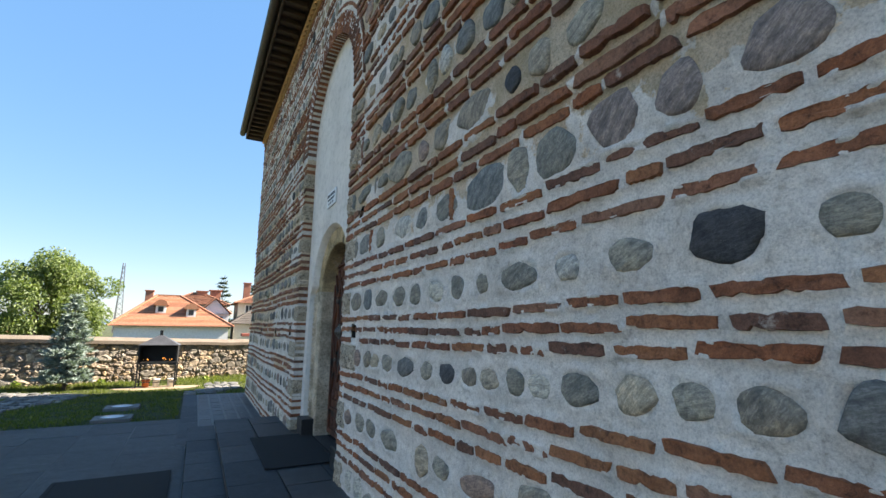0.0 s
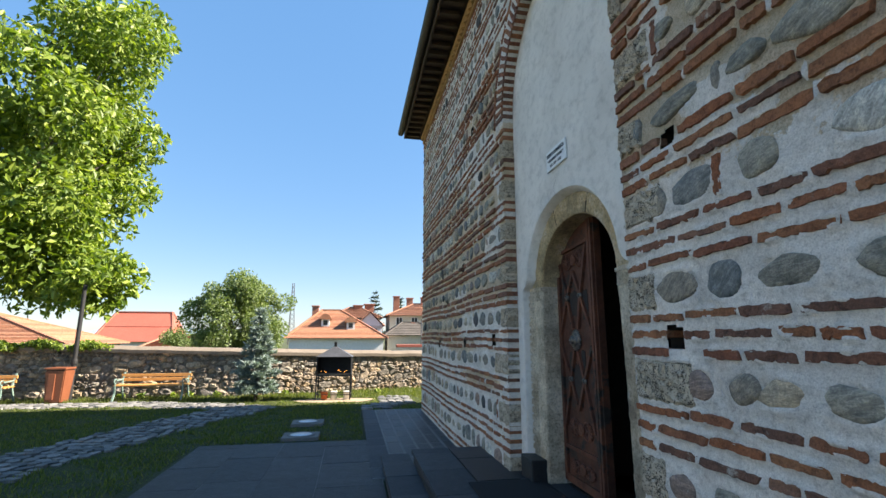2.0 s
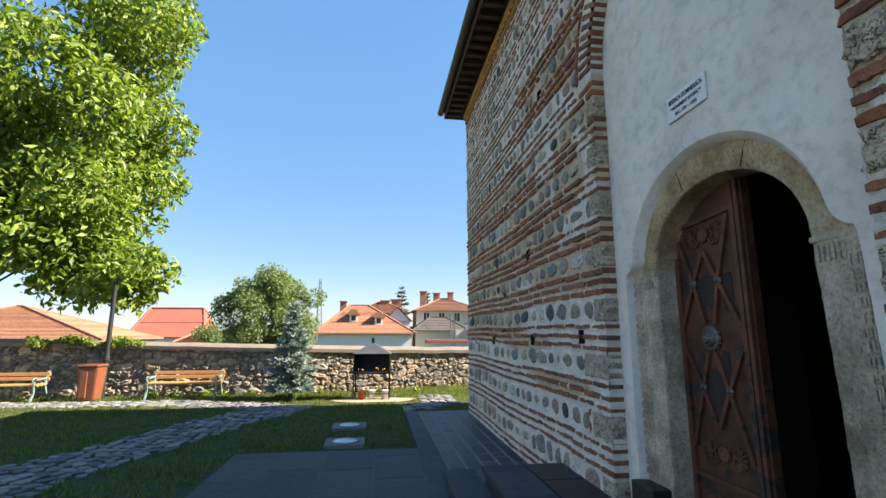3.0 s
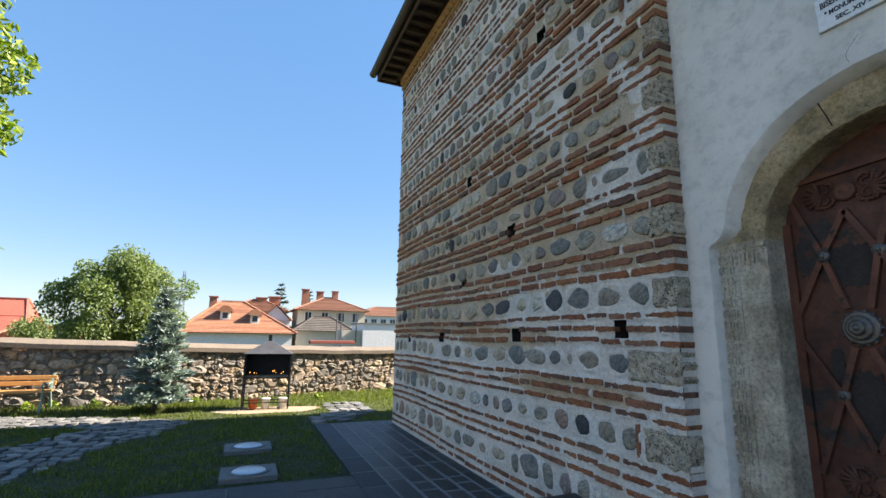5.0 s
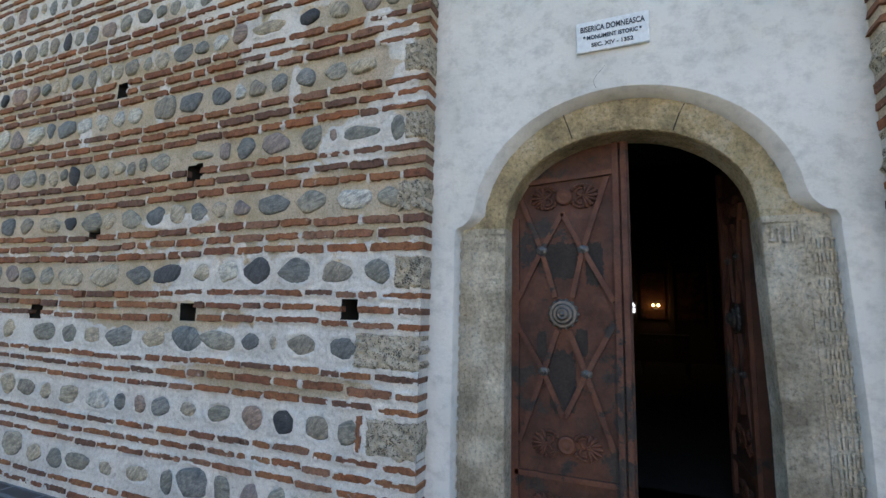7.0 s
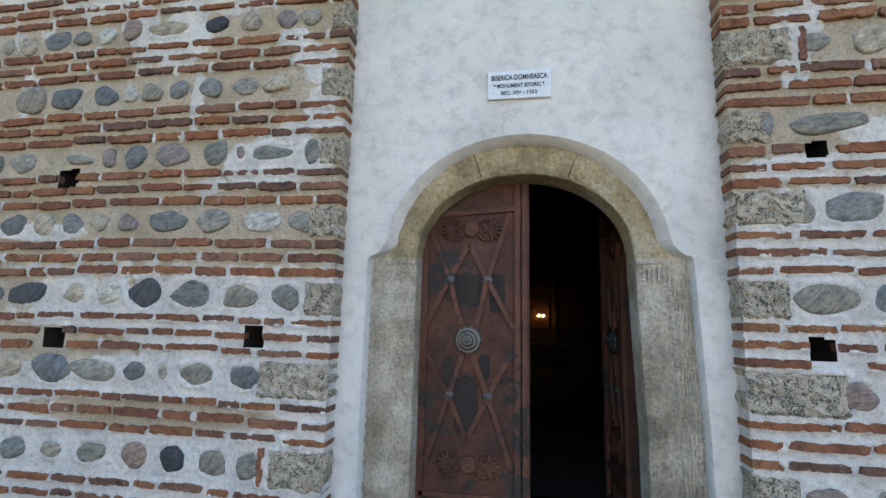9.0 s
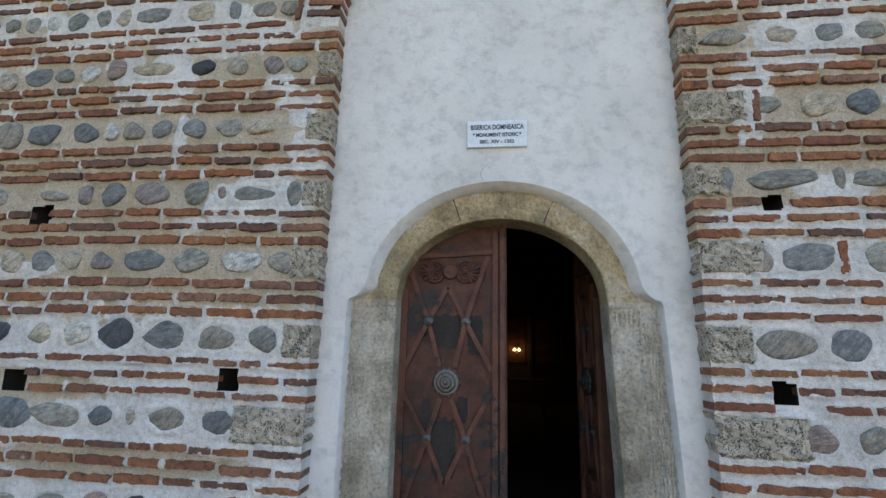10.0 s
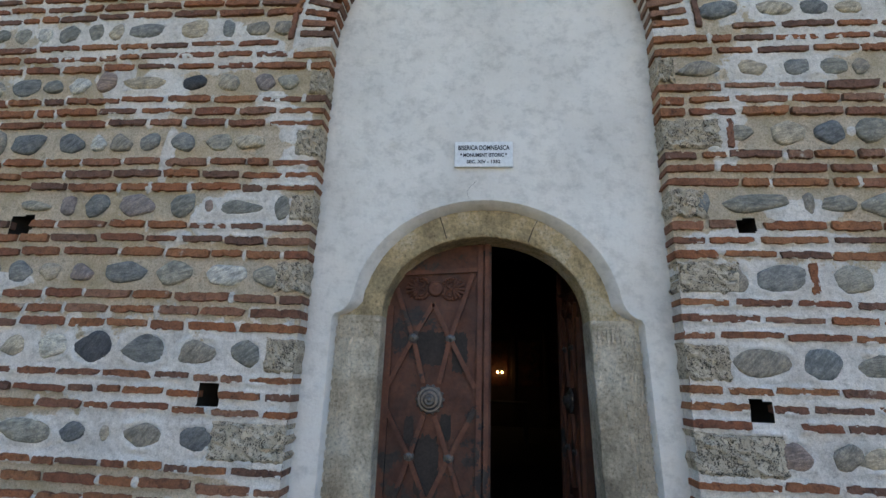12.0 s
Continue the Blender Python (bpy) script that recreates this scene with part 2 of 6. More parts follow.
M_DOOR = door_paint("chipped_brown_paint", (0.0396, 0.0128, 0.0066), (0.113, 0.037, 0.0167), 0.56)
# the door's paint, lightened for wear and for light caught on raised edges
M_STRAP = door_paint("chipped_lightened_straps", (0.062, 0.020, 0.0105), (0.155, 0.052, 0.025), 0.565)
M_BAREIRON = grainy("bare_dark_iron", (0.012, 0.009, 0.0075), (0.042, 0.030, 0.023), 14, 60, 0.85, 0.4, 0.003, 0.0)
M_IRON = grainy("dull_iron", (0.035, 0.031, 0.028), (0.17, 0.155, 0.14), 16, 60, 0.42, 0.3, 0.002, 0.5)
M_DARKWOOD = grainy("dark_wood", (0.05, 0.032, 0.022), (0.10, 0.065, 0.045), 3, 30, 0.8, 0.4, 0.004, stretch=(1, 6, 6))
M_GUTTER = grainy("gutter_metal", (0.045, 0.038, 0.03), (0.09, 0.078, 0.06), 5, 30, 0.55, 0.2, 0.002, 0.3)
M_SLAB = pieces("grey_slabs", [(0.033, 0.0366, 0.042), (0.042, 0.0456, 0.051), (0.0276, 0.0312, 0.0366), (0.051, 0.0528, 0.0564)], 0.7, 40, 0.5, 0.004, 0.35)
M_SLABDARK = pieces("dark_flagstones", [(0.019, 0.0204, 0.0231), (0.0286, 0.0306, 0.034), (0.015, 0.0163, 0.0184), (0.0394, 0.0408, 0.0435)], 0.5, 30, 0.6, 0.006, 0.4)
M_JOINT = grainy("paving_joint", (0.11, 0.11, 0.107), (0.25, 0.247, 0.238), 5, 60)
M_COURT = pieces("court_stone", [(0.0391, 0.0403, 0.0425), (0.0483, 0.0494, 0.0517), (0.0345, 0.0356, 0.0379)], 0.62, 30, 0.8, 0.010, 0.6)
M_MAT = grainy("black_rubber_mat", (0.003, 0.003, 0.0034), (0.007, 0.007, 0.008), 20, 150, 0.9, 0.6, 0.004)
M_RUBBLE = pieces("rubble_stone", [(0.276, 0.218, 0.161), (0.218, 0.178, 0.136), (0.333, 0.265, 0.193), (0.172, 0.149, 0.121), (0.276, 0.245, 0.198), (0.368, 0.27, 0.167), (0.207, 0.184, 0.158), (0.425, 0.339, 0.236)], 0.9, 22, 0.8, 0.014, 0.5)
M_RUBBLEBED = grainy("rubble_mortar", (0.096, 0.0768, 0.0576), (0.272, 0.221, 0.16), 9, 40, 0.95, 0.9, 0.03)
M_CAP = grainy("concrete_coping", (0.132, 0.106, 0.0792), (0.22, 0.18, 0.141), 2.5, 40, 0.9, 0.5, 0.006)


def grass_material(name, a, c2):
    m, n, b = mat(name, 0.95)
    c = mix(n, 0.55, ramp(n, noise_of(n, 1.6, 8, 0.7), [(0.36, a), (0.62, c2)]), ramp(n, noise_of(n, 34, 6, 0.7), [(0.36, tuple(0.4 * x for x in a)), (0.62, tuple(1.3 * x for x in c2))]))
    n.links.new(c, b.inputs["Base Color"])
    bump(n, b, noise_of(n, 55, 4), 0.9, 0.04)
    return m


M_LAWN = grass_material("lawn", (0.0242, 0.0352, 0.00848), (0.0606, 0.0716, 0.0207))


def blade_material(name, tones, through_leaf=0.35, rough=0.55):
    """Leaves and grass: each takes its own tone, and light passes through."""
    m, n, b = mat(name, rough)
    c = ramp(n, chance(n), [(i / (len(tones) - 1), t) for i, t in enumerate(tones)])
    n.links.new(c, b.inputs["Base Color"])
    t = node(n, "BsdfTranslucent")
    n.links.new(mix(n, 1.0, c, (1.5, 1.6, 0.7), 'MULTIPLY'), t.inputs[0])
    s = node(n, "MixShader")
    s.inputs[0].default_value = through_leaf
    n.links.new(b.outputs[0], s.inputs[1]), n.links.new(t.outputs[0], s.inputs[2])
    n.links.new(s.outputs[0], n.nodes["Material Output"].inputs[0])
    return m


M_BLADE = blade_material("grass_blades", [(0.0526, 0.0784, 0.0173), (0.0957, 0.129, 0.0268), (0.181, 0.196, 0.0526)], 0.5)
M_LEAF = blade_material("tree_leaves", [(0.06, 0.11, 0.013), (0.14, 0.205, 0.024), (0.28, 0.345, 0.05)], 0.36)
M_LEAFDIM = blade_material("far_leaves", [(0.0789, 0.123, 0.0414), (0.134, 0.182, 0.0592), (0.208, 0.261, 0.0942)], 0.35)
M_NEEDLE = blade_material("spruce_needles", [(0.10, 0.145, 0.13), (0.19, 0.245, 0.225), (0.32, 0.39, 0.365)], 0.12)
M_DARKNEEDLE = blade_material("dark_needles", [(0.02, 0.04, 0.02), (0.03, 0.055, 0.025)], 0.1)
M_BARK = grainy("bark", (0.06, 0.05, 0.04), (0.13, 0.11, 0.09), 6, 40, 0.95, 0.8, 0.02, stretch=(4, 4, 1))
M_ROOF = pieces("orange_roof_tiles", [(0.36, 0.16, 0.085), (0.42, 0.20, 0.11), (0.30, 0.13, 0.075), (0.39, 0.20, 0.12)], 0.85, 9, 0.3, 0.01, 0.4)
M_ROOFRED = grainy("red_metal_roof", (0.33, 0.085, 0.055), (0.40, 0.115, 0.075), 0.6, 8, 0.6, 0.1)
M_ROOFBROWN = pieces("brown_roof_tiles", [(0.29, 0.145, 0.09), (0.34, 0.175, 0.11), (0.25, 0.125, 0.085)], 0.9, 9, 0.3, 0.01, 0.3)
M_ROOFGREY = grainy("weathered_grey_roof", (0.0525, 0.045, 0.039), (0.12, 0.105, 0.0915), 0.7, 6, 0.9, 0.2)
M_WALLWHITE = grainy("white_house_wall", (0.66, 0.66, 0.66), (0.76, 0.76, 0.75), 0.5, 6, 0.9, 0.1)
M_WALLCREAM = grainy("cream_house_wall", (0.52, 0.47, 0.38), (0.62, 0.57, 0.47), 0.5, 6, 0.9, 0.1)
M_CHIMNEY = grainy("chimney_brick", (0.26, 0.11, 0.07), (0.36, 0.165, 0.105), 3, 14, 0.9, 0.3)
M_PANE = grainy("window_glass", (0.02, 0.024, 0.03), (0.04, 0.045, 0.05), 2, 9, 0.12, 0.02)
M_BENCH = grainy("varnished_slats", (0.42, 0.20, 0.055), (0.55, 0.28, 0.085), 3, 40, 0.5, 0.2, 0.002, stretch=(1, 8, 8))
M_BENCHIRON = grainy("green_cast_iron", (0.13, 0.20, 0.17), (0.22, 0.30, 0.26), 9, 60, 0.5, 0.2)
M_BIN = grainy("terracotta_bin", (0.151, 0.0468, 0.0202), (0.216, 0.072, 0.0324), 4, 30, 0.5, 0.2)
M_BLACK = grainy("sooty_sheet_metal", (0.012, 0.012, 0.012), (0.03, 0.03, 0.03), 6, 40, 0.65, 0.2, 0.002, 0.3)
M_SHEET = grainy("grey_sheet_roof", (0.085, 0.085, 0.088), (0.15, 0.15, 0.155), 5, 40, 0.5, 0.15, 0.002, 0.5)
M_SIGN = grainy("white_enamel", (0.72, 0.73, 0.72), (0.78, 0.79, 0.78), 4, 40, 0.4, 0.05, 0.001)
M_INK = grainy("black_lettering", (0.015, 0.015, 0.018), (0.03, 0.03, 0.035), 10, 60, 0.5, 0.05, 0.001)
M_PLASTIC_W = grainy("white_plastic", (0.70, 0.70, 0.68), (0.78, 0.78, 0.76), 4, 40, 0.4, 0.05)
M_PLASTIC_O = grainy("orange_plastic", (0.48, 0.12, 0.035), (0.56, 0.16, 0.05), 4, 40, 0.4, 0.05)
M_CONCRETE = grainy("concrete", (0.132, 0.132, 0.129), (0.204, 0.204, 0.198), 4, 40, 0.9, 0.3)
M_LAMPRING = grainy("frosted_lamp_glass", (0.56, 0.62, 0.68), (0.68, 0.73, 0.78), 3, 30, 0.25, 0.05)
# near-black: the shade of nave and wall holes is put into the colour
M_INNER = grainy("shade_dark_interior", (0.02, 0.016, 0.013), (0.05, 0.038, 0.028), 1.5, 15, 0.9, 0.2)
M_DIRT = grainy("bare_earth", (0.26, 0.19, 0.12), (0.38, 0.29, 0.19), 3, 40, 0.95, 0.5)
M_YELLOW = grainy("limewashed_cornice_brick", (0.36, 0.20, 0.07), (0.48, 0.28, 0.11), 5, 50, 0.9, 0.4)
# the haze of distance is put into the hills' blue colour
M_HILL = grainy("haze_blue_hills", (0.16, 0.23, 0.30), (0.20, 0.27, 0.34), 0.01, 0.1, 1.0, 0.0)


def glow(name, colour, strength):
    m, n, b = mat(name, 0.5)
    b.inputs["Base Color"].default_value = (*colour, 1)
    b.inputs["Emission Color"].default_value = (*colour, 1)
    b.inputs["Emission Strength"].default_value = strength
    return m


M_BULB = glow("warm_bulb", (1.0, 0.62, 0.22), 3.0)
M_FLAME = glow("candle_flame", (1.0, 0.42, 0.08), 1.5)
# window pane glows by itself; its emission replaces daylight from outside
M_DAYPANE = glow("self_lit_pane", (0.75, 0.88, 1.0), 0.4)


# ---- mesh helpers ----
def mesh_of(bm, name, material, smooth=False):
    me = bpy.data.meshes.new(name)
    bm.to_mesh(me)
    bm.free()
    for mt in material if isinstance(material, (list, tuple)) else [material]:
        me.materials.append(mt)
    if smooth:
        me.polygons.foreach_set("use_smooth", [True] * len(me.polygons))
    return me


def part(name, bm, material, parent=None, label="", smooth=False):
    ob = new(name, mesh_of(bm, name, material, smooth))
    ob.parent = parent
    return tagged(ob, label)


def raw(name, verts, faces, material, parent=None, label="", smooth=False):
    me = bpy.data.meshes.new(name)
    me.from_pydata([tuple(v) for v in verts], [], faces)
    me.materials.append(material)
    if smooth:
        me.polygons.foreach_set("use_smooth", [True] * len(me.polygons))
    ob = new(name, me)
    ob.parent = parent
    return tagged(ob, label)


def thing(name, place, label, category, group="", turn=0.0):
    ob = new(name)
    ob.matrix_world = pose(*place, 0, 0, turn)
    return tagged(ob, label, category, group)


def box(lo, hi, bevel=0.0, bm=None, turn=None):
    bm = bm or bmesh.new()
    c = [(a + b) / 2 for a, b in zip(lo, hi)]
    s = [abs(b - a) for a, b in zip(lo, hi)]
    m = Matrix.Translation(c) @ (turn or Matrix()) @ Matrix.Diagonal((*s, 1))
    made = bmesh.ops.create_cube(bm, size=1, matrix=m)
    if bevel:
        edges = list({e for v in made["verts"] for e in v.link_edges})
        bmesh.ops.bevel(bm, geom=edges, offset=bevel, segments=2, affect='EDGES', profile=0.6)
    return bm


def bar(a, b, r, bm=None, n=8, r2=None):
    """A round bar from a to b."""
    bm = bm or bmesh.new()
    a, b = Vector(a), Vector(b)
    m = Matrix.Translation((a + b) / 2) @ (b - a).to_track_quat("Z", "Y").to_matrix().to_4x4()
    bmesh.ops.create_cone(bm, cap_ends=True, segments=n, radius1=r, radius2=r if r2 is None else r2, depth=(b - a).length, matrix=m)
    return bm


def beam(a, b, w, h, bm=None, up=(0, 0, 1)):
    """A squared bar from a to b, w wide and h deep."""
    bm = bm or bmesh.new()
    a, b = Vector(a), Vector(b)
    d = (b - a).normalized()
    s = d.cross(Vector(up)).normalized()
    u = s.cross(d)
    m = Matrix((s * w, u * h, d * (b - a).length)).transposed().to_4x4()
    m.translation = (a + b) / 2
    bmesh.ops.create_cube(bm, size=1, matrix=m)
    return bm


def lathe(profile, n=20, bm=None, m=Matrix()):
    """A turned body from (radius, height) pairs about z."""
    bm = bm or bmesh.new()
    rings = []
    for r, z in profile:
        rings.append([bm.verts.new(m @ Vector((r * math.cos(2 * math.pi * i / n), r * math.sin(2 * math.pi * i / n), z))) for i in range(n)])
    for a, b in zip(rings, rings[1:]):
        for i in range(n):
            bm.faces.new((a[i], a[(i + 1) % n], b[(i + 1) % n], b[i]))
    bm.faces.new(rings[0][::-1]), bm.faces.new(rings[-1])
    return bm


def prism(outline, depth, bm=None, m=Matrix()):
    """An outline in the plane of m's x and y, pushed out along m's z."""
    bm = bm or bmesh.new()
    a = [bm.verts.new(m @ Vector((x, y, 0))) for x, y in outline]
    b = [bm.verts.new(m @ Vector((x, y, depth))) for x, y in outline]
    bm.faces.new(a[::-1]), bm.faces.new(b)
    k = len(a)
    for i in range(k):
        bm.faces.new((a[i], a[(i + 1) % k], b[(i + 1) % k], b[i]))
    bmesh.ops.recalc_face_normals(bm, faces=bm.faces)
    return bm


FACE = Matrix(((0, 0, 1, 0), (1, 0, 0, 0), (0, 1, 0, 0), (0, 0, 0, 1)))   # outline x, y -> world y, z; depth -> world x
rng = random.Random(7)


# ---- the church's west front ----
WALL_L, WALL_R, TOP = 13.21, -1.45, 6.55      # its two corners and the top of its wall
MID, HALF, SPRING = 5.98, 1.12, 4.06          # the tall arched recess
DEEP = 0.118                                  # its depth
STEP = 0.31                                   # the level of the platform before the door
TRIPLES = [0.17, 0.675, 1.18, 1.68, 2.165, 2.63, 3.085, 3.57, 4.03, 4.49, 4.95, 5.41, 5.87, 6.33]


def rise(y, z=2.0):
    """The courses climb slightly along the wall, the lower ones more."""
    slope = 0.011 + 0.014 * min(1.0, max(0.0, (1.72 - z) / 0.5))
    return (slope * (6.6 - y) if y < 6.6 else 0.0) + 0.012 * math.sin(y * 1.7)


def in_recess(y, z, more=0.0):
    return abs(y - MID) < HALF + more and (z < SPRING or math.hypot(y - MID, z - SPRING) < HALF + more)


PATCHES = [(7.95, 3.95, 0.55, 0.16), (8.55, 4.15, 0.9, 0.14), (8.35, 3.62, 0.22, 0.22), (7.3, 3.35, 0.10, 0.12), (7.25, 2.95, 0.3, 0.06),
           (7.5, 2.72, 0.32, 0.17), (8.0, 2.55, 0.12, 0.06), (9.9, 4.6, 0.9, 0.15), (11.5, 5.4, 2.0, 0.5), (4.3, 2.55, 0.5, 0.09),
           (4.1, 3.75, 0.35, 0.25), (4.5, 3.3, 0.1, 0.3), (3.5, 4.2, 0.8, 0.3), (6.0, 5.3, 1.6, 0.35), (2.6, 2.75, 0.25, 0.12),
           (8.63, 3.66, 0.12, 0.22), (8.27, 3.68, 0.07, 0.2), (8.17, 3.14, 0.05, 0.2), (7.32, 3.42, 0.16, 0.09), (7.26, 3.08, 0.12, 0.12), (7.74, 2.68, 0.16, 0.16), (7.48, 3.55, 0.12, 0.08),
           (9.0, 4.02, 0.5, 0.12), (4.43, 3.45, 0.09, 0.2), (4.11, 2.75, 0.22, 0.08), (3.81, 3.99, 0.3, 0.2), (10.78, 6.06, 1.5, 0.5), (8.79, 4.16, 0.3, 0.2), (9.6, 3.3, 0.06, 0.2), (10.6, 3.1, 0.08, 0.12), (9.3, 2.25, 0.4, 0.06), (11.2, 4.6, 1.2, 0.12)]
TANS = [(8.3, 1.09, 0.75, 0.07), (9.4, 1.5, 0.8, 0.10), (12.0, 0.95, 0.5, 0.08)]


def lime_at(y, z):
    """How much new white mortar there is at a place of the wall (numbers or arrays)."""
    y, z = np.asarray(y, float), np.asarray(z, float)
    edge = np.where(y > 7, 1.98, 2.42 - 0.02 * (4.8 - y))
    v = 0.5 + 0.9 * (edge - z)
    v = v - np.where((y > 9.0) & (z > 1.35) & (z < 2.0), 0.7 * np.clip(y - 9.0, 0, 1) * np.clip((z - 1.35) / 0.25, 0, 1), 0.0)
    v = np.where(z > 4.6, np.maximum(v, 0.22 + 0.42 * np.clip((z - 4.6) / 0.7, 0, 1)), v)
    v = np.where((y > 8.6) & (z > 3.2), np.maximum(v, 0.27 + 0.24 * np.clip(z - 3.2, 0, 1) * np.clip((y - 8.6) / 0.8, 0, 1)), v)
    v = np.clip(v, 0.27, 0.85)
    ring = np.hypot(y - MID, z - SPRING) - HALF
    v = np.where((z > SPRING - 0.05) & (ring < 0.28), 0.8, v)
    for py, pz, ry, rz in PATCHES:
        v = np.maximum(v, np.minimum(0.9, 1.25 - 0.75 * np.hypot((y - py) / ry, (z - pz) / rz)))
    for py, pz, ry, rz in TANS:
        v = np.minimum(v, np.maximum(0.0, 0.75 * np.hypot((y - py) / ry, (z - pz) / rz) - 0.45))
    return v


HOLES = [(7.60, 1.585, 0.12, 0.125), (9.13, 2.63, 0.16, 0.14), (9.06, 1.54, 0.17, 0.14), (10.15, 3.5, 0.16, 0.13), (11.0, 1.5, 0.17, 0.13), (12.4, 1.48, 0.16, 0.13),
         (10.3, 2.2, 0.13, 0.12), (8.5, 4.55, 0.16, 0.13), (4.50, 1.61, 0.115, 0.12), (4.44, 2.66, 0.11, 0.085), (4.0, 4.55, 0.16, 0.13)]


def in_hole(y, z, more=0.0):
    return any(abs(y - a) < w / 2 + more and abs(z - c) < h / 2 + more for a, c, w, h in HOLES)


def grid_lines(lo, hi, fine_lo, fine_hi, fine, coarse):
    """Places from lo to hi, close together within the fine stretch."""
    out = [lo]
    while out[-1] < hi - 0.004:
        out.append(min(hi, out[-1] + (fine if fine_lo <= out[-1] < fine_hi else coarse)))
    return np.array(out)


def mortar_sheet(name, y0, y1, z0, z1, mas, fine_y, label):
    """The bed of a stretch of wall: pressed up round each stone, smeared over brick edges, raked back where it is old;
    its putlog holes and the recess stay open."""
    ys, zs = grid_lines(y0, y1, *fine_y, 0.012, 0.03), grid_lines(z0, z1, 0.2, 3.7, 0.012, 0.028)
    ny, nz = len(ys), len(zs)
    Y, Z = np.meshgrid(ys, zs)
    lime = lime_at(Y, Z)
    far_s, far_b = np.full(Y.shape, 1.0), np.full(Y.shape, 1.0)
    blob = np.zeros(Y.shape)
    for kind, y, z, sy, sz, spin in mas.prints:
        reach = 0.04 + max(sy, sz) / 2
        i0, i1 = np.searchsorted(ys, (y - reach, y + reach))
        j0, j1 = np.searchsorted(zs, (z - reach, z + reach))
        if i0 == i1 or j0 == j1:
            continue
        dy, dz = Y[j0:j1, i0:i1] - y, Z[j0:j1, i0:i1] - z
        if kind == "blot":
            b = 1.35 - np.hypot(dy / sy, dz / sz)
            np.maximum(blob[j0:j1, i0:i1], np.clip(b, 0, 1), out=blob[j0:j1, i0:i1])
            continue
        c, q = math.cos(spin), math.sin(spin)
        u, w = np.abs(dy * c + dz * q), np.abs(dz * c - dy * q)
        if kind == "stone":
            d = ((2 * u / sy) ** 2.5 + (2 * w / sz) ** 2.5) ** 0.4 * min(sy, sz) / 2 - min(sy, sz) / 2
            np.minimum(far_s[j0:j1, i0:i1], d, out=far_s[j0:j1, i0:i1])
        else:
            d = np.maximum(u - sy / 2, w - sz / 2)
            np.minimum(far_b[j0:j1, i0:i1], d, out=far_b[j0:j1, i0:i1])
    n1, n2, n3, n4 = (np.array([noise.noise((a * f, b * f, k)) for a, b in zip(Y.ravel().tolist(), Z.ravel().tolist())]).reshape(Y.shape) for f, k in ((5.0, 1), (13.0, 4), (31.0, 6), (8.0, 9)))
    lime = np.maximum(lime, 0.88 * blob)
    fresh = np.clip((lime - 0.32) / 0.25, 0, 1)
    x = 0.008 - 0.008 * fresh + 0.004 * n1 + 0.005 * n2 + 0.0045 * n3
    x -= 0.012 * np.exp(-((far_s - 0.004) / 0.015) ** 2) * np.clip(0.55 + 0.9 * n4, 0, 1.2) * (0.45 + 0.55 * fresh)
    x -= 0.021 * np.exp(-((far_b + 0.003) / 0.014) ** 2) * np.clip(0.18 + 1.7 * n2 + 1.0 * n3, 0, 1) * fresh
    x -= 0.010 * blob * (0.6 + n3)
    deep = np.minimum(far_s, far_b) < -0.016
    x = np.where(deep, np.maximum(x, 0.006), x)
    mid_y, mid_z = (ys[:-1] + ys[1:]) / 2, (zs[:-1] + zs[1:]) / 2
    faces = []
    for j in range(nz - 1):
        for i in range(ny - 1):
            y, z = float(mid_y[i]), float(mid_z[j])
            k = 0.007 * n1[j, i]
            if in_recess(y, z, 0.07 if z > SPRING else -0.01) or in_hole(y + k, z + 0.007 * n4[j, i]):
                continue
            a = j * ny + i
            faces.append((a, a + ny, a + ny + 1, a + 1))
    ob = raw(name, np.stack([x, Y, Z], -1).reshape(-1, 3).tolist(), faces, M_MORTAR, smooth=True)
    layer = ob.data.attributes.new("lime", 'FLOAT', 'POINT')
    layer.data.foreach_set("value", lime.ravel().astype(np.float32))
    return tagged(ob, label, "wall", kind="structure")


def cobble(r, n=22):
    """The outline of a split river stone: an oval cut by a few straight breaks, of unit size."""
    power, turn = r.uniform(2.0, 3.0), r.uniform(0, 6.28)
    cuts = [(turn + 6.28 * (i + r.uniform(-0.3, 0.3)) / 6, r.uniform(0.62, 1.0)) for i in range(6)]
    rad = []
    for i in range(n):
        a = 2 * math.pi * i / n
        c, q = abs(math.cos(a)), abs(math.sin(a))
        k = (c ** power + q ** power) ** (-1 / power)
        for pa, d in cuts:
            if math.cos(a - pa) > 0.2:
                k = min(k, d / math.cos(a - pa))
        rad.append(k)
    rad = [(0.12 * rad[i - 1] + 0.76 * rad[i] + 0.12 * rad[(i + 1) % n]) * (1 + 0.018 * r.uniform(-1, 1)) for i in range(n)]
    out = [(k * math.cos(2 * math.pi * i / n), k * math.sin(2 * math.pi * i / n)) for i, k in enumerate(rad)]
    y0, y1 = min(p[0] for p in out), max(p[0] for p in out)
    z0, z1 = min(p[1] for p in out), max(p[1] for p in out)
    return [((y - (y0 + y1) / 2) / (y1 - y0), (z - (z0 + z1) / 2) / (z1 - z0)) for y, z in out]


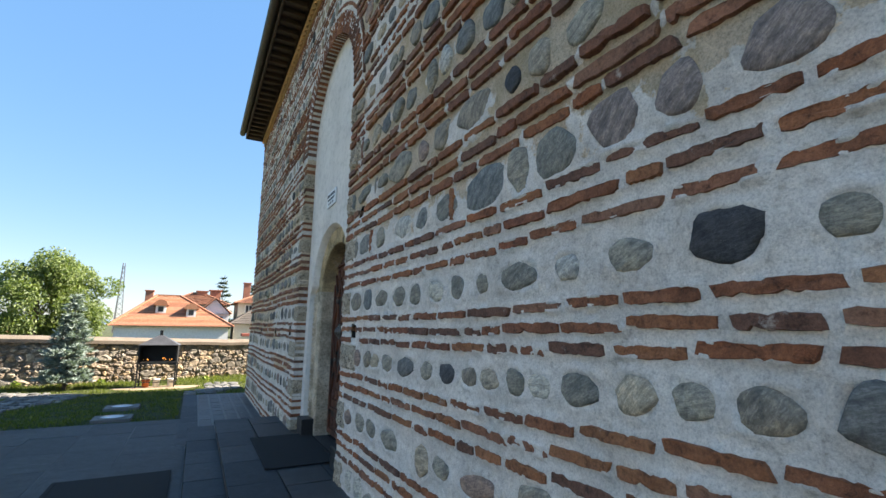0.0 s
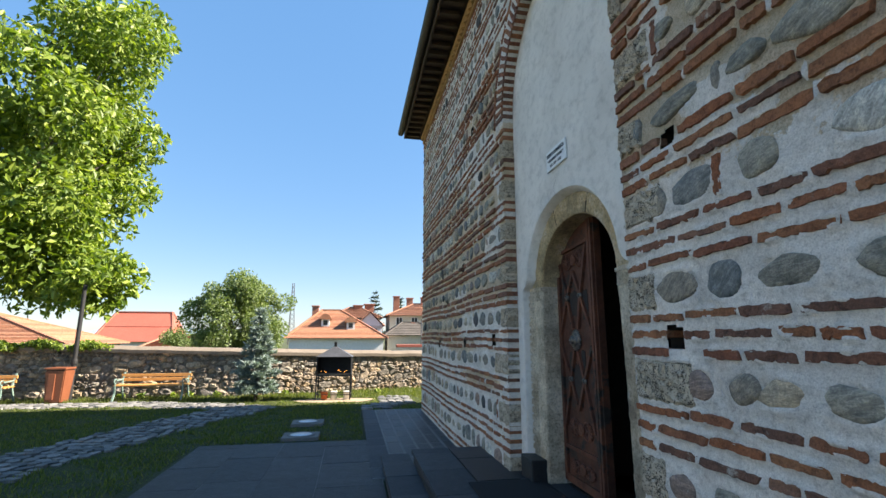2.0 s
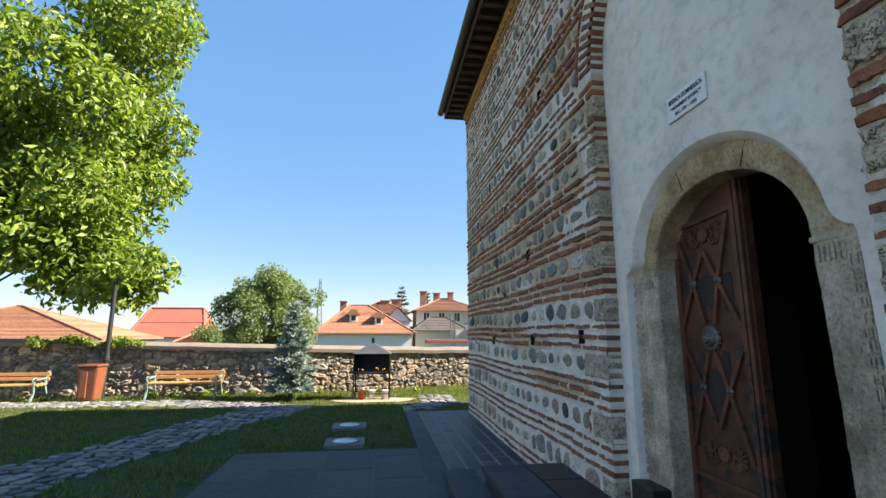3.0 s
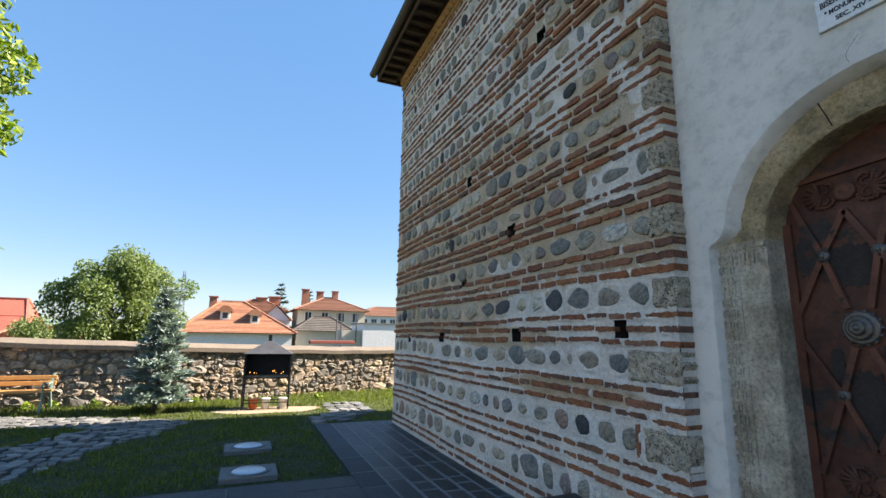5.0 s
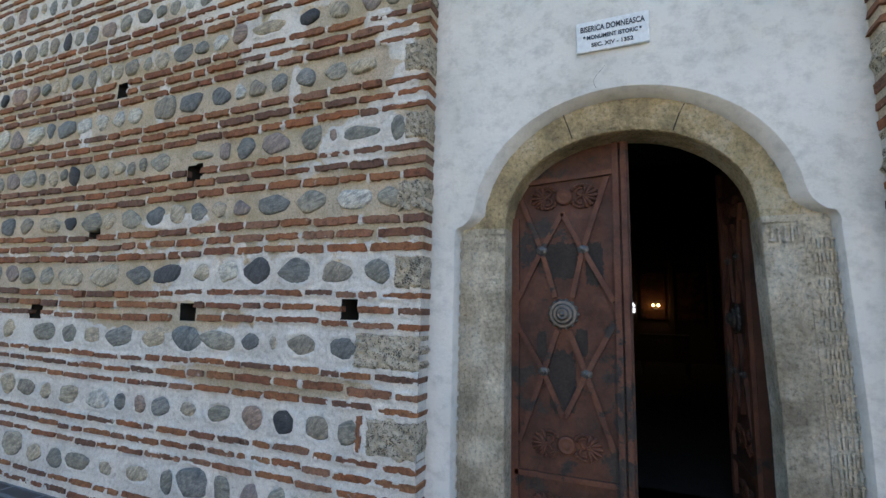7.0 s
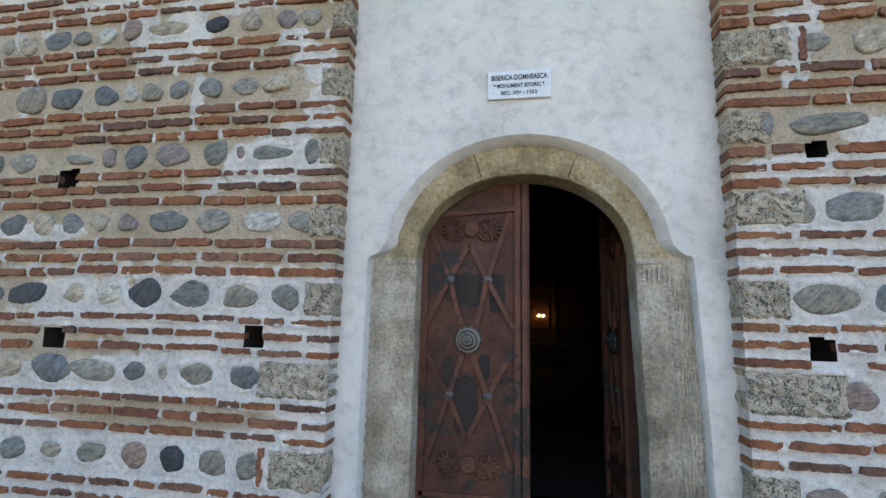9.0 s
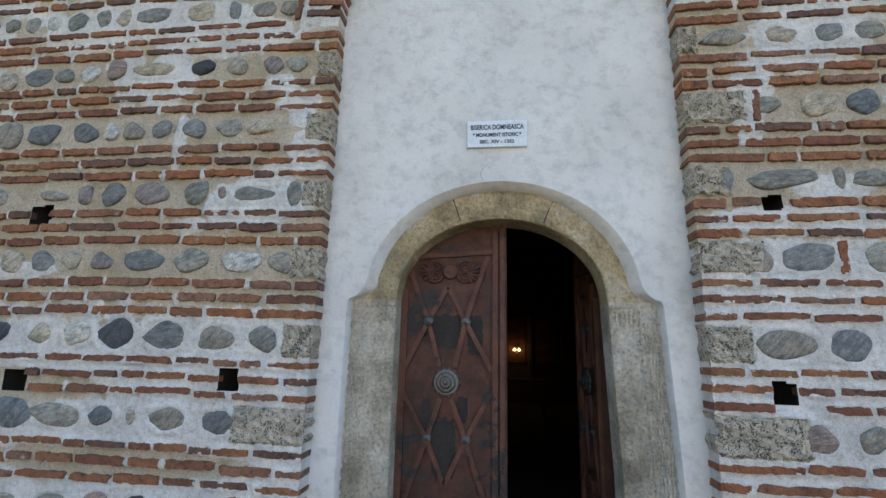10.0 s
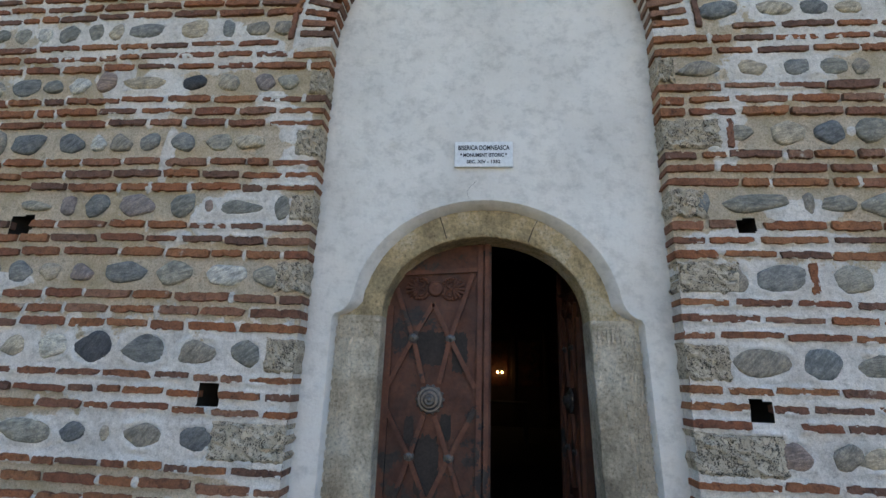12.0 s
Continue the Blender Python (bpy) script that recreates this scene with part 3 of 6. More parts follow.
def cobble_mesh(r):
    """A stone with a worn rim and a flat, slightly rough face."""
    outline, seed, tilt = cobble(r), r.uniform(0, 90), (r.uniform(-0.010, 0.010), r.uniform(-0.010, 0.010))
    verts, faces, n = [], [], len(outline)
    rings = ((1.0, 0.04), (1.0, -0.001), (0.955, -0.009), (0.84, -0.0145), (0.50, -0.018))
    for s, x in rings:
        for y, z in outline:
            rough = 0.0 if s == 1.0 else 0.006 * noise.noise((y * s * 5 + seed, z * s * 5, 3)) + tilt[0] * y * s + tilt[1] * z * s
            verts.append((x + rough, y * s, z * s))
    verts.append((-0.019 + 0.006 * noise.noise((seed, 0, 3)), 0, 0))
    for k in range(len(rings) - 1):
        for i in range(n):
            j = (i + 1) % n
            faces.append((k * n + i, k * n + j, (k + 1) * n + j, (k + 1) * n + i))
    last = (len(rings) - 1) * n
    faces += [(last + i, last + (i + 1) % n, len(verts) - 1) for i in range(n)]
    me = bpy.data.meshes.new("stone")
    me.from_pydata(verts, [], [f[::-1] for f in faces])
    me.polygons.foreach_set("use_smooth", [True] * len(me.polygons))
    me.materials.append(M_STONES)
    return me


def pebble(n, r, jag, power):
    """A rounded outline of unit size whose radius swells and shrinks slowly round it."""
    waves = [(k, jag * r.uniform(0.3, 1.0) / (k - 1) ** 0.5, r.uniform(0, 6.28)) for k in (2, 3, 4, 5)]
    out = []
    for i in range(n):
        a = 2 * math.pi * i / n
        c, s = math.cos(a), math.sin(a)
        k = (abs(c) ** power + abs(s) ** power) ** (-1 / power) * (1 + sum(q * math.cos(f * a + p) for f, q, p in waves))
        out.append((0.5 * c * k, 0.5 * s * k))
    mx, my = max(abs(p[0]) for p in out), max(abs(p[1]) for p in out)
    return [(x * 0.5 / mx, y * 0.5 / my) for x, y in out]


def ragged(w, h, n, r, jag, power=4.0):
    """An uneven outline, from a soft rectangle (high power) to an oval (2)."""
    out = []
    for i in range(n):
        a = 2 * math.pi * (i + 0.3 * r.uniform(-1, 1)) / n
        c, s = math.cos(a), math.sin(a)
        k = (abs(c) ** power + abs(s) ** power) ** (-1 / power)
        k *= 1 + jag * r.uniform(-1, 1)
        out.append((w / 2 * c * k, h / 2 * s * k))
    return out


def piece_mesh(name, outline, proud, depth, dome, material, r):
    """A piece set in a wall: outline in y and z, front towards -x, unit length along y for bricks."""
    rings = [(1.0, depth), (1.0, -proud * 0.35), (0.93 if dome < 0.5 else 0.86, -proud * 0.85)]
    if dome >= 0.5:
        rings.append((0.62, -proud * (1 + dome * 0.25)))
    verts, faces, n = [], [], len(outline)
    for s, x in rings:
        for y, z in outline:
            edge = 0.0 if s == 1.0 else 0.22 * proud * r.uniform(-1, 1)
            verts.append((x + edge, y * s if dome >= 0.5 else y - math.copysign(min(abs(y), (1 - s) * 0.12), y), z * s))
    for k in range(len(rings) - 1):
        for i in range(n):
            j = (i + 1) % n
            faces.append((k * n + i, (k + 1) * n + i, (k + 1) * n + j, k * n + j))
    last = (len(rings) - 1) * n
    faces.append(tuple(last + i for i in range(n))[::-1])
    me = bpy.data.meshes.new(name)
    me.from_pydata(verts, [], faces)
    bm = bmesh.new()
    bm.from_mesh(me)
    bmesh.ops.recalc_face_normals(bm, faces=bm.faces)
    bm.to_mesh(me)
    bm.free()
    me.polygons.foreach_set("use_smooth", [dome >= 0.5] * len(me.polygons))
    me.materials.append(material)
    return me


def brick_outline(r):
    """A hand-made brick a metre long and 5 cm high, with broken edges; it is scaled along its length."""
    n, sides = 13, []
    bow, lean = r.uniform(-0.003, 0.003), r.uniform(-0.02, 0.02)
    for up in (1, -1):
        line, chip = [], [r.randrange(1, n - 1) for _ in range(r.choice((0, 1, 1, 2)))]
        for i in range(n):
            t = i / (n - 1)
            y = -0.5 + t + (0.028 * r.uniform(-1, 1) if 0 < i < n - 1 else 0.012 * r.uniform(-1, 1)) + lean * up * (i in (0, n - 1))
            h = 0.025 + 0.0042 * r.uniform(-1, 1) - (r.uniform(0.002, 0.009) if i in (0, n - 1) else 0) - (r.uniform(0.004, 0.010) if i in chip else 0)
            line.append((y, up * h + bow * math.sin(3.14 * t)))
        sides.append(line)
    return sides[0][::-1] + sides[1]


r0 = random.Random(3)
BRICKS = [piece_mesh("brick", brick_outline(r0), 0.014 + 0.005 * r0.random(), 0.05, 0, M_BRICK, r0) for _ in range(30)]
CORNER_BRICKS = [piece_mesh("brick", brick_outline(r0), 0.014, DEEP - 0.004, 0, M_BRICK, r0) for _ in range(10)]
OVALS = [cobble_mesh(r0) for _ in range(34)]
TUFAS = []
for _ in range(5):
    bm = bmesh.new()
    bmesh.ops.create_grid(bm, x_segments=14, y_segments=10, size=0.5, matrix=Matrix(((0, 0, 1, 0), (1, 0, 0, 0), (0, 1, 0, 0), (0, 0, 0, 1))))
    sd = r0.uniform(0, 50)
    for v in bm.verts:
        rim = max(abs(v.co.y), abs(v.co.z)) > 0.49
        k = noise.noise((v.co.y * 9 + sd, v.co.z * 7, 2)) + 0.7 * noise.noise((v.co.y * 22 + sd, v.co.z * 18, 7))
        v.co.x = -0.016 + 0.018 * k + (0.014 if rim else 0)
        v.co.y += 0.07 * noise.noise((v.co.z * 5, sd, 1)) - 0.03 * v.co.y if rim else 0
        v.co.z += 0.12 * noise.noise((v.co.y * 5, sd, 3)) - 0.05 * v.co.z if rim else 0
    edge = [e for e in bm.edges if e.is_boundary]
    made = bmesh.ops.extrude_edge_only(bm, edges=edge)
    for v in made["geom"]:
        if isinstance(v, bmesh.types.BMVert):
            v.co.x = DEEP - 0.003
    bmesh.ops.recalc_face_normals(bm, faces=bm.faces)
    TUFAS.append(mesh_of(bm, "tufa_block", M_TUFA))

# Stones that can be told apart, course by course: middle along the wall, width, height, tone.
STONE_ROWS = {}
UPRIGHT = [(4.12, 4), (4.46, 6), (7.49, 1), (2.75, 4)]        # bricks set on end between the stones
STONE_ROWS[0, True] = [(9.42, 0.258, 0.136, 't'), (9.78, 0.161, 0.105, 't'), (10.13, 0.333, 0.138, 'g')]
STONE_ROWS[1, False] = [(2.49, 0.332, 0.124, 'r'), (2.85, 0.199, 0.113, 'g'), (3.6, 0.306, 0.147, 'g'), (3.97, 0.22, 0.132, 'g'), (4.23, 0.237, 0.148, 'g'), (4.55, 0.192, 0.143, 'r')]
STONE_ROWS[1, True] = [(7.56, 0.169, 0.164, 'g'), (7.8, 0.185, 0.152, 'g'), (8.07, 0.188, 0.164, 'k'), (8.33, 0.186, 0.166, 'r'), (8.64, 0.231, 0.127, 'g'), (8.94, 0.165, 0.105, 't'), (9.23, 0.205, 0.153, 'b'), (9.46, 0.129, 0.144, 'r'), (9.69, 0.123, 0.143, 'b'), (9.98, 0.302, 0.16, 'w'), (10.35, 0.258, 0.162, 't'), (10.68, 0.157, 0.139, 't'), (10.97, 0.29, 0.143, 'g'), (12.13, 0.269, 0.236, 'b')]
STONE_ROWS[2, False] = [(1.19, 0.16, 0.12, 'g'), (1.38, 0.145, 0.113, 'g'), (1.57, 0.162, 0.133, 't'), (1.81, 0.188, 0.139, 'g'), (2.03, 0.143, 0.102, 'w'), (2.18, 0.127, 0.124, 'g'), (2.38, 0.159, 0.108, 't'), (2.56, 0.162, 0.11, 'g'), (2.79, 0.173, 0.114, 'k'), (3.04, 0.168, 0.115, 'g'), (3.35, 0.28, 0.134, 'b'), (3.67, 0.194, 0.125, 'g'), (3.95, 0.217, 0.124, 't'), (4.11, 0.161, 0.137, 'g'), (4.36, 0.167, 0.144, 'r')]
STONE_ROWS[2, True] = [(7.64, 0.211, 0.145, 'b'), (7.97, 0.242, 0.146, 'g'), (8.2, 0.061, 0.092, 't'), (8.4, 0.176, 0.123, 'b'), (8.72, 0.393, 0.139, 'g'), (9.03, 0.315, 0.185, 'b'), (9.39, 0.279, 0.162, 't'), (9.8, 0.337, 0.178, 'b'), (10.15, 0.202, 0.138, 't'), (10.46, 0.199, 0.18, 'g'), (10.82, 0.353, 0.167, 'g')]
STONE_ROWS[3, False] = [(0.99, 0.119, 0.108, 'g'), (1.25, 0.216, 0.162, 'k'), (1.56, 0.195, 0.118, 'g'), (1.85, 0.131, 0.105, 'w'), (2.15, 0.271, 0.131, 'g'), (2.44, 0.123, 0.111, 'g'), (2.69, 0.149, 0.136, 'g'), (2.93, 0.189, 0.127, 'w'), (3.23, 0.189, 0.146, 'g'), (3.49, 0.216, 0.142, 'g'), (3.85, 0.292, 0.134, 'g'), (4.15, 0.207, 0.18, 'b'), (4.46, 0.345, 0.168, 'g')]
STONE_ROWS[3, True] = [(7.41, 0.198, 0.165, 'g'), (7.71, 0.254, 0.153, 'g'), (8.06, 0.305, 0.189, 'b'), (8.4, 0.261, 0.204, 'k'), (8.67, 0.213, 0.157, 'w'), (8.93, 0.168, 0.138, 't'), (9.31, 0.322, 0.151, 'k'), (9.66, 0.287, 0.156, 'b'), (10.08, 0.348, 0.192, 't'), (10.56, 0.357, 0.165, 't'), (10.91, 0.203, 0.165, 'g'), (11.21, 0.241, 0.159, 'g')]
STONE_ROWS[4, False] = [(1.07, 0.217, 0.183, 'r'), (1.36, 0.165, 0.177, 'r'), (1.61, 0.231, 0.205, 'r'), (1.9, 0.256, 0.211, 'g'), (2.14, 0.159, 0.234, 'g'), (2.42, 0.351, 0.223, 'b'), (2.82, 0.267, 0.166, 'g'), (3.15, 0.184, 0.145, 'b'), (3.46, 0.294, 0.156, 'w'), (3.91, 0.211, 0.174, 'g'), (4.29, 0.291, 0.167, 'b'), (4.53, 0.117, 0.176, 'g')]
STONE_ROWS[4, True] = [(7.35, 0.175, 0.145, 'g'), (7.61, 0.268, 0.146, 'w'), (7.96, 0.247, 0.169, 'g'), (8.29, 0.289, 0.152, 'b'), (8.59, 0.157, 0.12, 'r'), (8.82, 0.143, 0.121, 't'), (9.03, 0.176, 0.151, 'b'), (9.26, 0.187, 0.157, 't'), (9.52, 0.211, 0.166, 'b'), (9.82, 0.266, 0.16, 'g'), (10.11, 0.148, 0.145, 't'), (10.35, 0.271, 0.174, 'g'), (10.66, 0.173, 0.121, 'k'), (10.97, 0.322, 0.141, 't'), (11.35, 0.186, 0.162, 'g'), (11.67, 0.245, 0.184, 'b')]
STONE_ROWS[5, False] = [(1.72, 0.195, 0.157, 'g'), (1.99, 0.152, 0.166, 't'), (2.18, 0.129, 0.134, 'k'), (2.54, 0.34, 0.19, 'g'), (2.89, 0.191, 0.182, 'g'), (3.16, 0.155, 0.153, 'r'), (3.57, 0.425, 0.218, 'g'), (3.91, 0.223, 0.107, 'g'), (4.07, 0.065, 0.146, 'g'), (4.37, 0.389, 0.12, 'g'), (4.67, 0.074, 0.15, 'b')]
STONE_ROWS[5, True] = [(7.3, 0.122, 0.185, 'g'), (7.58, 0.312, 0.107, 'g'), (7.8, 0.068, 0.102, 'r'), (7.99, 0.165, 0.172, 'g'), (8.31, 0.262, 0.173, 'r'), (8.6, 0.183, 0.17, 'b'), (8.81, 0.105, 0.143, 'r'), (9.05, 0.226, 0.075, 'g'), (9.54, 0.236, 0.158, 'g')]
STONE_ROWS[6, False] = [(3.38, 0.178, 0.153, 'g'), (3.87, 0.178, 0.172, 'b'), (4.11, 0.206, 0.177, 't'), (4.4, 0.179, 0.118, 'g')]
STONE_ROWS[6, True] = [(7.6, 0.228, 0.108, 't'), (7.82, 0.19, 0.129, 'g'), (8.08, 0.181, 0.156, 'b'), (8.32, 0.147, 0.14, 'b'), (8.53, 0.168, 0.14, 'g'), (8.7, 0.112, 0.132, 'w'), (8.91, 0.201, 0.155, 'b'), (9.24, 0.256, 0.165, 'b'), (9.93, 0.185, 0.149, 'w'), (10.14, 0.154, 0.147, 'w'), (10.38, 0.161, 0.155, 'w'), (10.64, 0.211, 0.142, 'w'), (10.92, 0.293, 0.175, 'b')]
STONE_ROWS[7, False] = [(3.6, 0.108, 0.124, 'g'), (3.77, 0.184, 0.137, 'g'), (3.99, 0.174, 0.13, 'b'), (4.26, 0.191, 0.123, 't'), (4.6, 0.292, 0.121, 'g')]
STONE_ROWS[7, True] = [(7.38, 0.161, 0.12, 'g'), (7.55, 0.15, 0.139, 'r'), (7.82, 0.164, 0.126, 't'), (8.08, 0.179, 0.127, 'k'), (8.46, 0.353, 0.114, 't'), (8.97, 0.175, 0.13, 'w'), (9.18, 0.164, 0.111, 'g'), (9.4, 0.223, 0.15, 'b')]
STONE_ROWS[8, False] = [(3.6, 0.182, 0.103, 't'), (3.81, 0.178, 0.121, 'b'), (4.06, 0.251, 0.123, 't'), (4.42, 0.265, 0.138, 'b')]
STONE_ROWS[8, True] = [(7.47, 0.147, 0.126, 'g'), (7.67, 0.191, 0.131, 'g'), (7.89, 0.107, 0.167, 'b'), (8.16, 0.235, 0.172, 't'), (8.54, 0.289, 0.129, 'b'), (8.95, 0.136, 0.165, 'g'), (9.17, 0.169, 0.176, 'g'), (9.37, 0.138, 0.125, 'w'), (9.56, 0.136, 0.147, 'g')]


TUFA_WIDE = {"low": {1: 0.36, 2: 0.47, 3: 0.20, 4: 0.20, 5: 0.16, 6: 0.18, 7: 0.13}, "high": {2: 0.48, 3: 0.25, 4: 0.36, 5: 0.22, 6: 0.36, 7: 0.12}}


class Masonry:
    """Collects the pieces of one stretch of wall, then makes the nearest ones objects and joins the rest."""

    def __init__(self, eye):
        self.eye, self.items, self.prints = Vector(eye), {}, []

    def add(self, kind, me, m, material=None):
        self.items.setdefault(kind, []).append((me, m, material))
        size, turn = m.to_scale(), m.to_euler()
        self.prints.append(("stone" if kind == "stone" else "brick", m.translation.y, m.translation.z, size.y, size.z * (1.0 if kind != "brick" and kind != "arch_brick" else 0.05), turn.x))

    def blot(self, y, z, wide, high):
        """A dab of new white mortar."""
        self.prints.append(("blot", y, z, wide, high, 0.0))

    def finish(self, wall, limit=290):
        for kind, items in self.items.items():
            items.sort(key=lambda it: (it[1].translation - self.eye).length)
            for me, m, material in items[:limit]:
                ob = new(kind, me)
                ob.parent = wall
                ob.matrix_world = m
                if material:
                    ob.material_slots[0].link = 'OBJECT'
                    ob.material_slots[0].material = material
            rest = items[limit:]
            if rest:
                verts, faces, base = [], [], 0
                for me, m, _ in rest:
                    verts += [m @ v.co for v in me.vertices]
                    faces += [tuple(base + i for i in p.vertices) for p in me.polygons]
                    base += len(me.vertices)
                ob = raw("far_" + kind + "s", verts, faces, rest[0][0].materials[0], wall, smooth=kind == "stone")
                tagged(ob, kind="stuff")


def place(y, z, sy, sz, x=0.0, spin=0.0, sx=1.0):
    return Matrix.Translation((x, y, z)) @ Matrix.Rotation(spin, 4, 'X') @ Matrix.Diagonal((sx, sy, sz, 1))


def lay(mas, y0, y1, z0, z1, corner=None):
    """Fills a stretch of wall with triple courses of brick and courses of river stones between."""
    r = random.Random(int(y0 * 10) + 50)
    for t, top in enumerate(TRIPLES):
        for c in range(3):
            z = top - 0.093 * c
            if z < z0 or z > z1:
                continue
            y = y0 + (0.0 if corner == "low" else 0.01 - 0.2 * r.random())
            first = True
            while y < y1:
                w = r.choice((0.14, 0.22, 0.26, 0.27, 0.29, 0.31, 0.34)) * r.uniform(0.9, 1.1)
                a, b = max(y, y0), min(y + w, y1)
                y += w + r.uniform(0.018, 0.04)
                if corner == "high" and y1 - y < 0.12:
                    b, y = y1, y1 + 1
                m = (a + b) / 2
                zz = z + rise(m, z) + r.uniform(-0.006, 0.006)
                for hy, hz, hw, hh in HOLES:
                    if abs(zz - hz) < hh / 2 + 0.012 and a < hy + hw / 2 and b > hy - hw / 2:
                        if hy - hw / 2 - a > b - hy - hw / 2:
                            b = hy - hw / 2 - 0.005
                        else:
                            a = hy + hw / 2 + 0.005
                if corner == "low" and first:
                    a -= 0.008
                if corner == "high" and y > y1:
                    b += 0.008
                m = (a + b) / 2
                if b - a < 0.05 or in_hole(m, zz, 0.0) or in_recess(m, zz, 0.36 if zz > SPRING - 0.05 else 0.0):
                    continue
                at_corner = (corner == "low" and first) or (corner == "high" and y > y1)
                lime = lime_at(m, zz)
                lime = float(lime)
                me = r.choice(CORNER_BRICKS if at_corner else BRICKS)
                mas.add("brick", me, place(m, zz, b - a, (0.82 if lime > 0.5 else 1.04) * r.uniform(0.88, 1.1), r.uniform(-0.004, 0.006), radians(r.uniform(-1.1, 1.1)), 1.0))
                first = False
                if lime < 0.5 and r.random() < (0.75 if zz > 3.0 and m > 7.0 else 0.5):
                    mas.blot(b + 0.013, zz + r.uniform(-0.012, 0.012), r.uniform(0.014, 0.03), r.uniform(0.03, 0.055))
        if t + 1 == len(TRIPLES):
            continue
        low, high = top + 0.03, TRIPLES[t + 1] - 0.186 - 0.03
        z, band = (low + high) / 2, high - low
        if z < z0 or z > z1:
            continue
        known = STONE_ROWS.get((t, y0 > 6), [])
        for m, w, h, tone in known:
            mas.add("stone", r.choice(OVALS), place(m, z + rise(m, z), w, h, 0.004, radians(r.uniform(-7, 7)), r.uniform(0.7, 1.3)), M_STONE[tone])
        for m, row in UPRIGHT:
            if row == t and y0 < m < y1:
                mas.add("brick", r.choice(BRICKS), place(m, z + rise(m, z), band * 0.85, 0.9, 0.0, math.pi / 2 + 0.03))
        if corner and top < 3.9:
            w = TUFA_WIDE[corner].get(t, 0.22)
            m = y0 + w / 2 - 0.01 if corner == "low" else y1 - w / 2 + 0.01
            mas.add("tufa_block", r.choice(TUFAS), place(m, z + rise(m, z), w, band * 0.88))
            a, b = (y0 + w + 0.02, y1) if corner == "low" else (y0, y1 - w - 0.02)
        else:
            a, b = y0, y1
        y = a + 0.02
        while y < b - 0.06:
            h = band * r.uniform(0.55, 0.92)
            w = min(h * r.uniform(0.6, 1.5), 0.32)
            m, zz = y + w / 2, z + rise(y, z) + r.uniform(-0.02, 0.02)
            y += w + r.uniform(0.03, 0.09)
            near = [k + u / 2 for k, u, _, _ in known if abs(k - m) < (u + w) / 2 + 0.03]
            if near:
                y = max(near) + r.uniform(0.03, 0.05)
                continue
            if m + w / 2 > b or in_hole(m, zz, 0.10) or in_recess(m, zz, 0.36 if zz > SPRING - 0.1 else 0.02):
                continue
            tone = r.choice("gggggbbtttrrkww")
            mas.add("stone", r.choice(OVALS), place(m, zz, w, h, 0, radians(r.uniform(-9, 9)), r.uniform(0.7, 1.3)), M_STONE[tone])
            if r.random() < 0.35:
                mas.blot(m + w / 2 + 0.02, zz + r.uniform(-0.05, 0.05), r.uniform(0.015, 0.035), r.uniform(0.03, 0.07))


def arch_bricks(mas):
    """Two rings: radial bricks whose ends show in the soffit, and a thin hood course over them."""
    r, n = random.Random(5), 44
    for i in range(n):
        a = math.pi * (i + 0.5) / n
        rad = HALF + 0.114
        m = Matrix.Translation((0, MID + rad * math.cos(a), SPRING + rad * math.sin(a))) @ Matrix.Rotation(a + radians(r.uniform(-1, 1)), 4, 'X') @ Matrix.Diagonal((1, 0.25 * r.uniform(0.95, 1.02), 1.0, 1))
        mas.add("arch_brick", r.choice(CORNER_BRICKS), m)
    n = 18
    for i in range(n):
        a = math.pi * (i + 0.5) / n
        rad = HALF + 0.305
        m = Matrix.Translation((0.003, MID + rad * math.cos(a), SPRING + rad * math.sin(a))) @ Matrix.Rotation(a + math.pi / 2, 4, 'X') @ Matrix.Diagonal((1, 0.225, 0.8, 1))
        mas.add("arch_brick", r.choice(BRICKS), m)


mas_1, mas_2, mas_3 = Masonry((-2.5, 6.5, 1.4)), Masonry((-1.4, 3.0, 1.5)), Masonry((-1.4, 5.9, 3.0))
lay(mas_1, MID + HALF, WALL_L, 0.05, TOP - 0.2, "low")
lay(mas_2, WALL_R, MID - HALF, 0.05, TOP - 0.2, "high")
lay(mas_3, MID - HALF, MID + HALF, SPRING + 0.1, TOP - 0.2)
arch_bricks(mas_3)
wall_1 = mortar_sheet("wall_west_1", MID + HALF, WALL_L, 0.0, TOP, mas_1, (7.0, 9.8), "tall church wall of brick courses and river stones in white and tan mortar")
wall_2 = mortar_sheet("wall_west_2", WALL_R, MID - HALF, 0.0, TOP, mas_2, (0.7, 4.9), "church wall of brick courses and river stones in white lime mortar")
wall_3 = mortar_sheet("wall_west_3", MID - HALF, MID + HALF, SPRING, TOP, mas_3, (0.0, 0.1), "church wall of brick and stone over a tall blind arch")


def recess():
    """The sides of the blind arch, in the mortar of the wall."""
    path = [(MID + HALF, 0.2 + (SPRING - 0.2) * i / 60) for i in range(60)] + [(MID + HALF * math.cos(math.pi * i / 40), SPRING + HALF * math.sin(math.pi * i / 40)) for i in range(41)] + [(MID - HALF, SPRING - (SPRING - 0.2) * i / 60) for i in range(1, 61)]
    verts = [(x, y, z) for x in (-0.001, DEEP + 0.02) for y, z in path]
    n = len(path)
    side = raw("recess_side", verts, [(i, i + 1, n + i + 1, n + i) for i in range(n - 1)], M_MORTAR, wall_3)
    layer = side.data.attributes.new("lime", 'FLOAT', 'POINT')
    layer.data.foreach_set("value", [lime_at(y, z) for y, z in path] * 2)


recess()

DOOR_MID, DOOR_HALF, DOOR_SPRING, DOOR_TOP = 5.985, 0.635, 2.10, 2.625


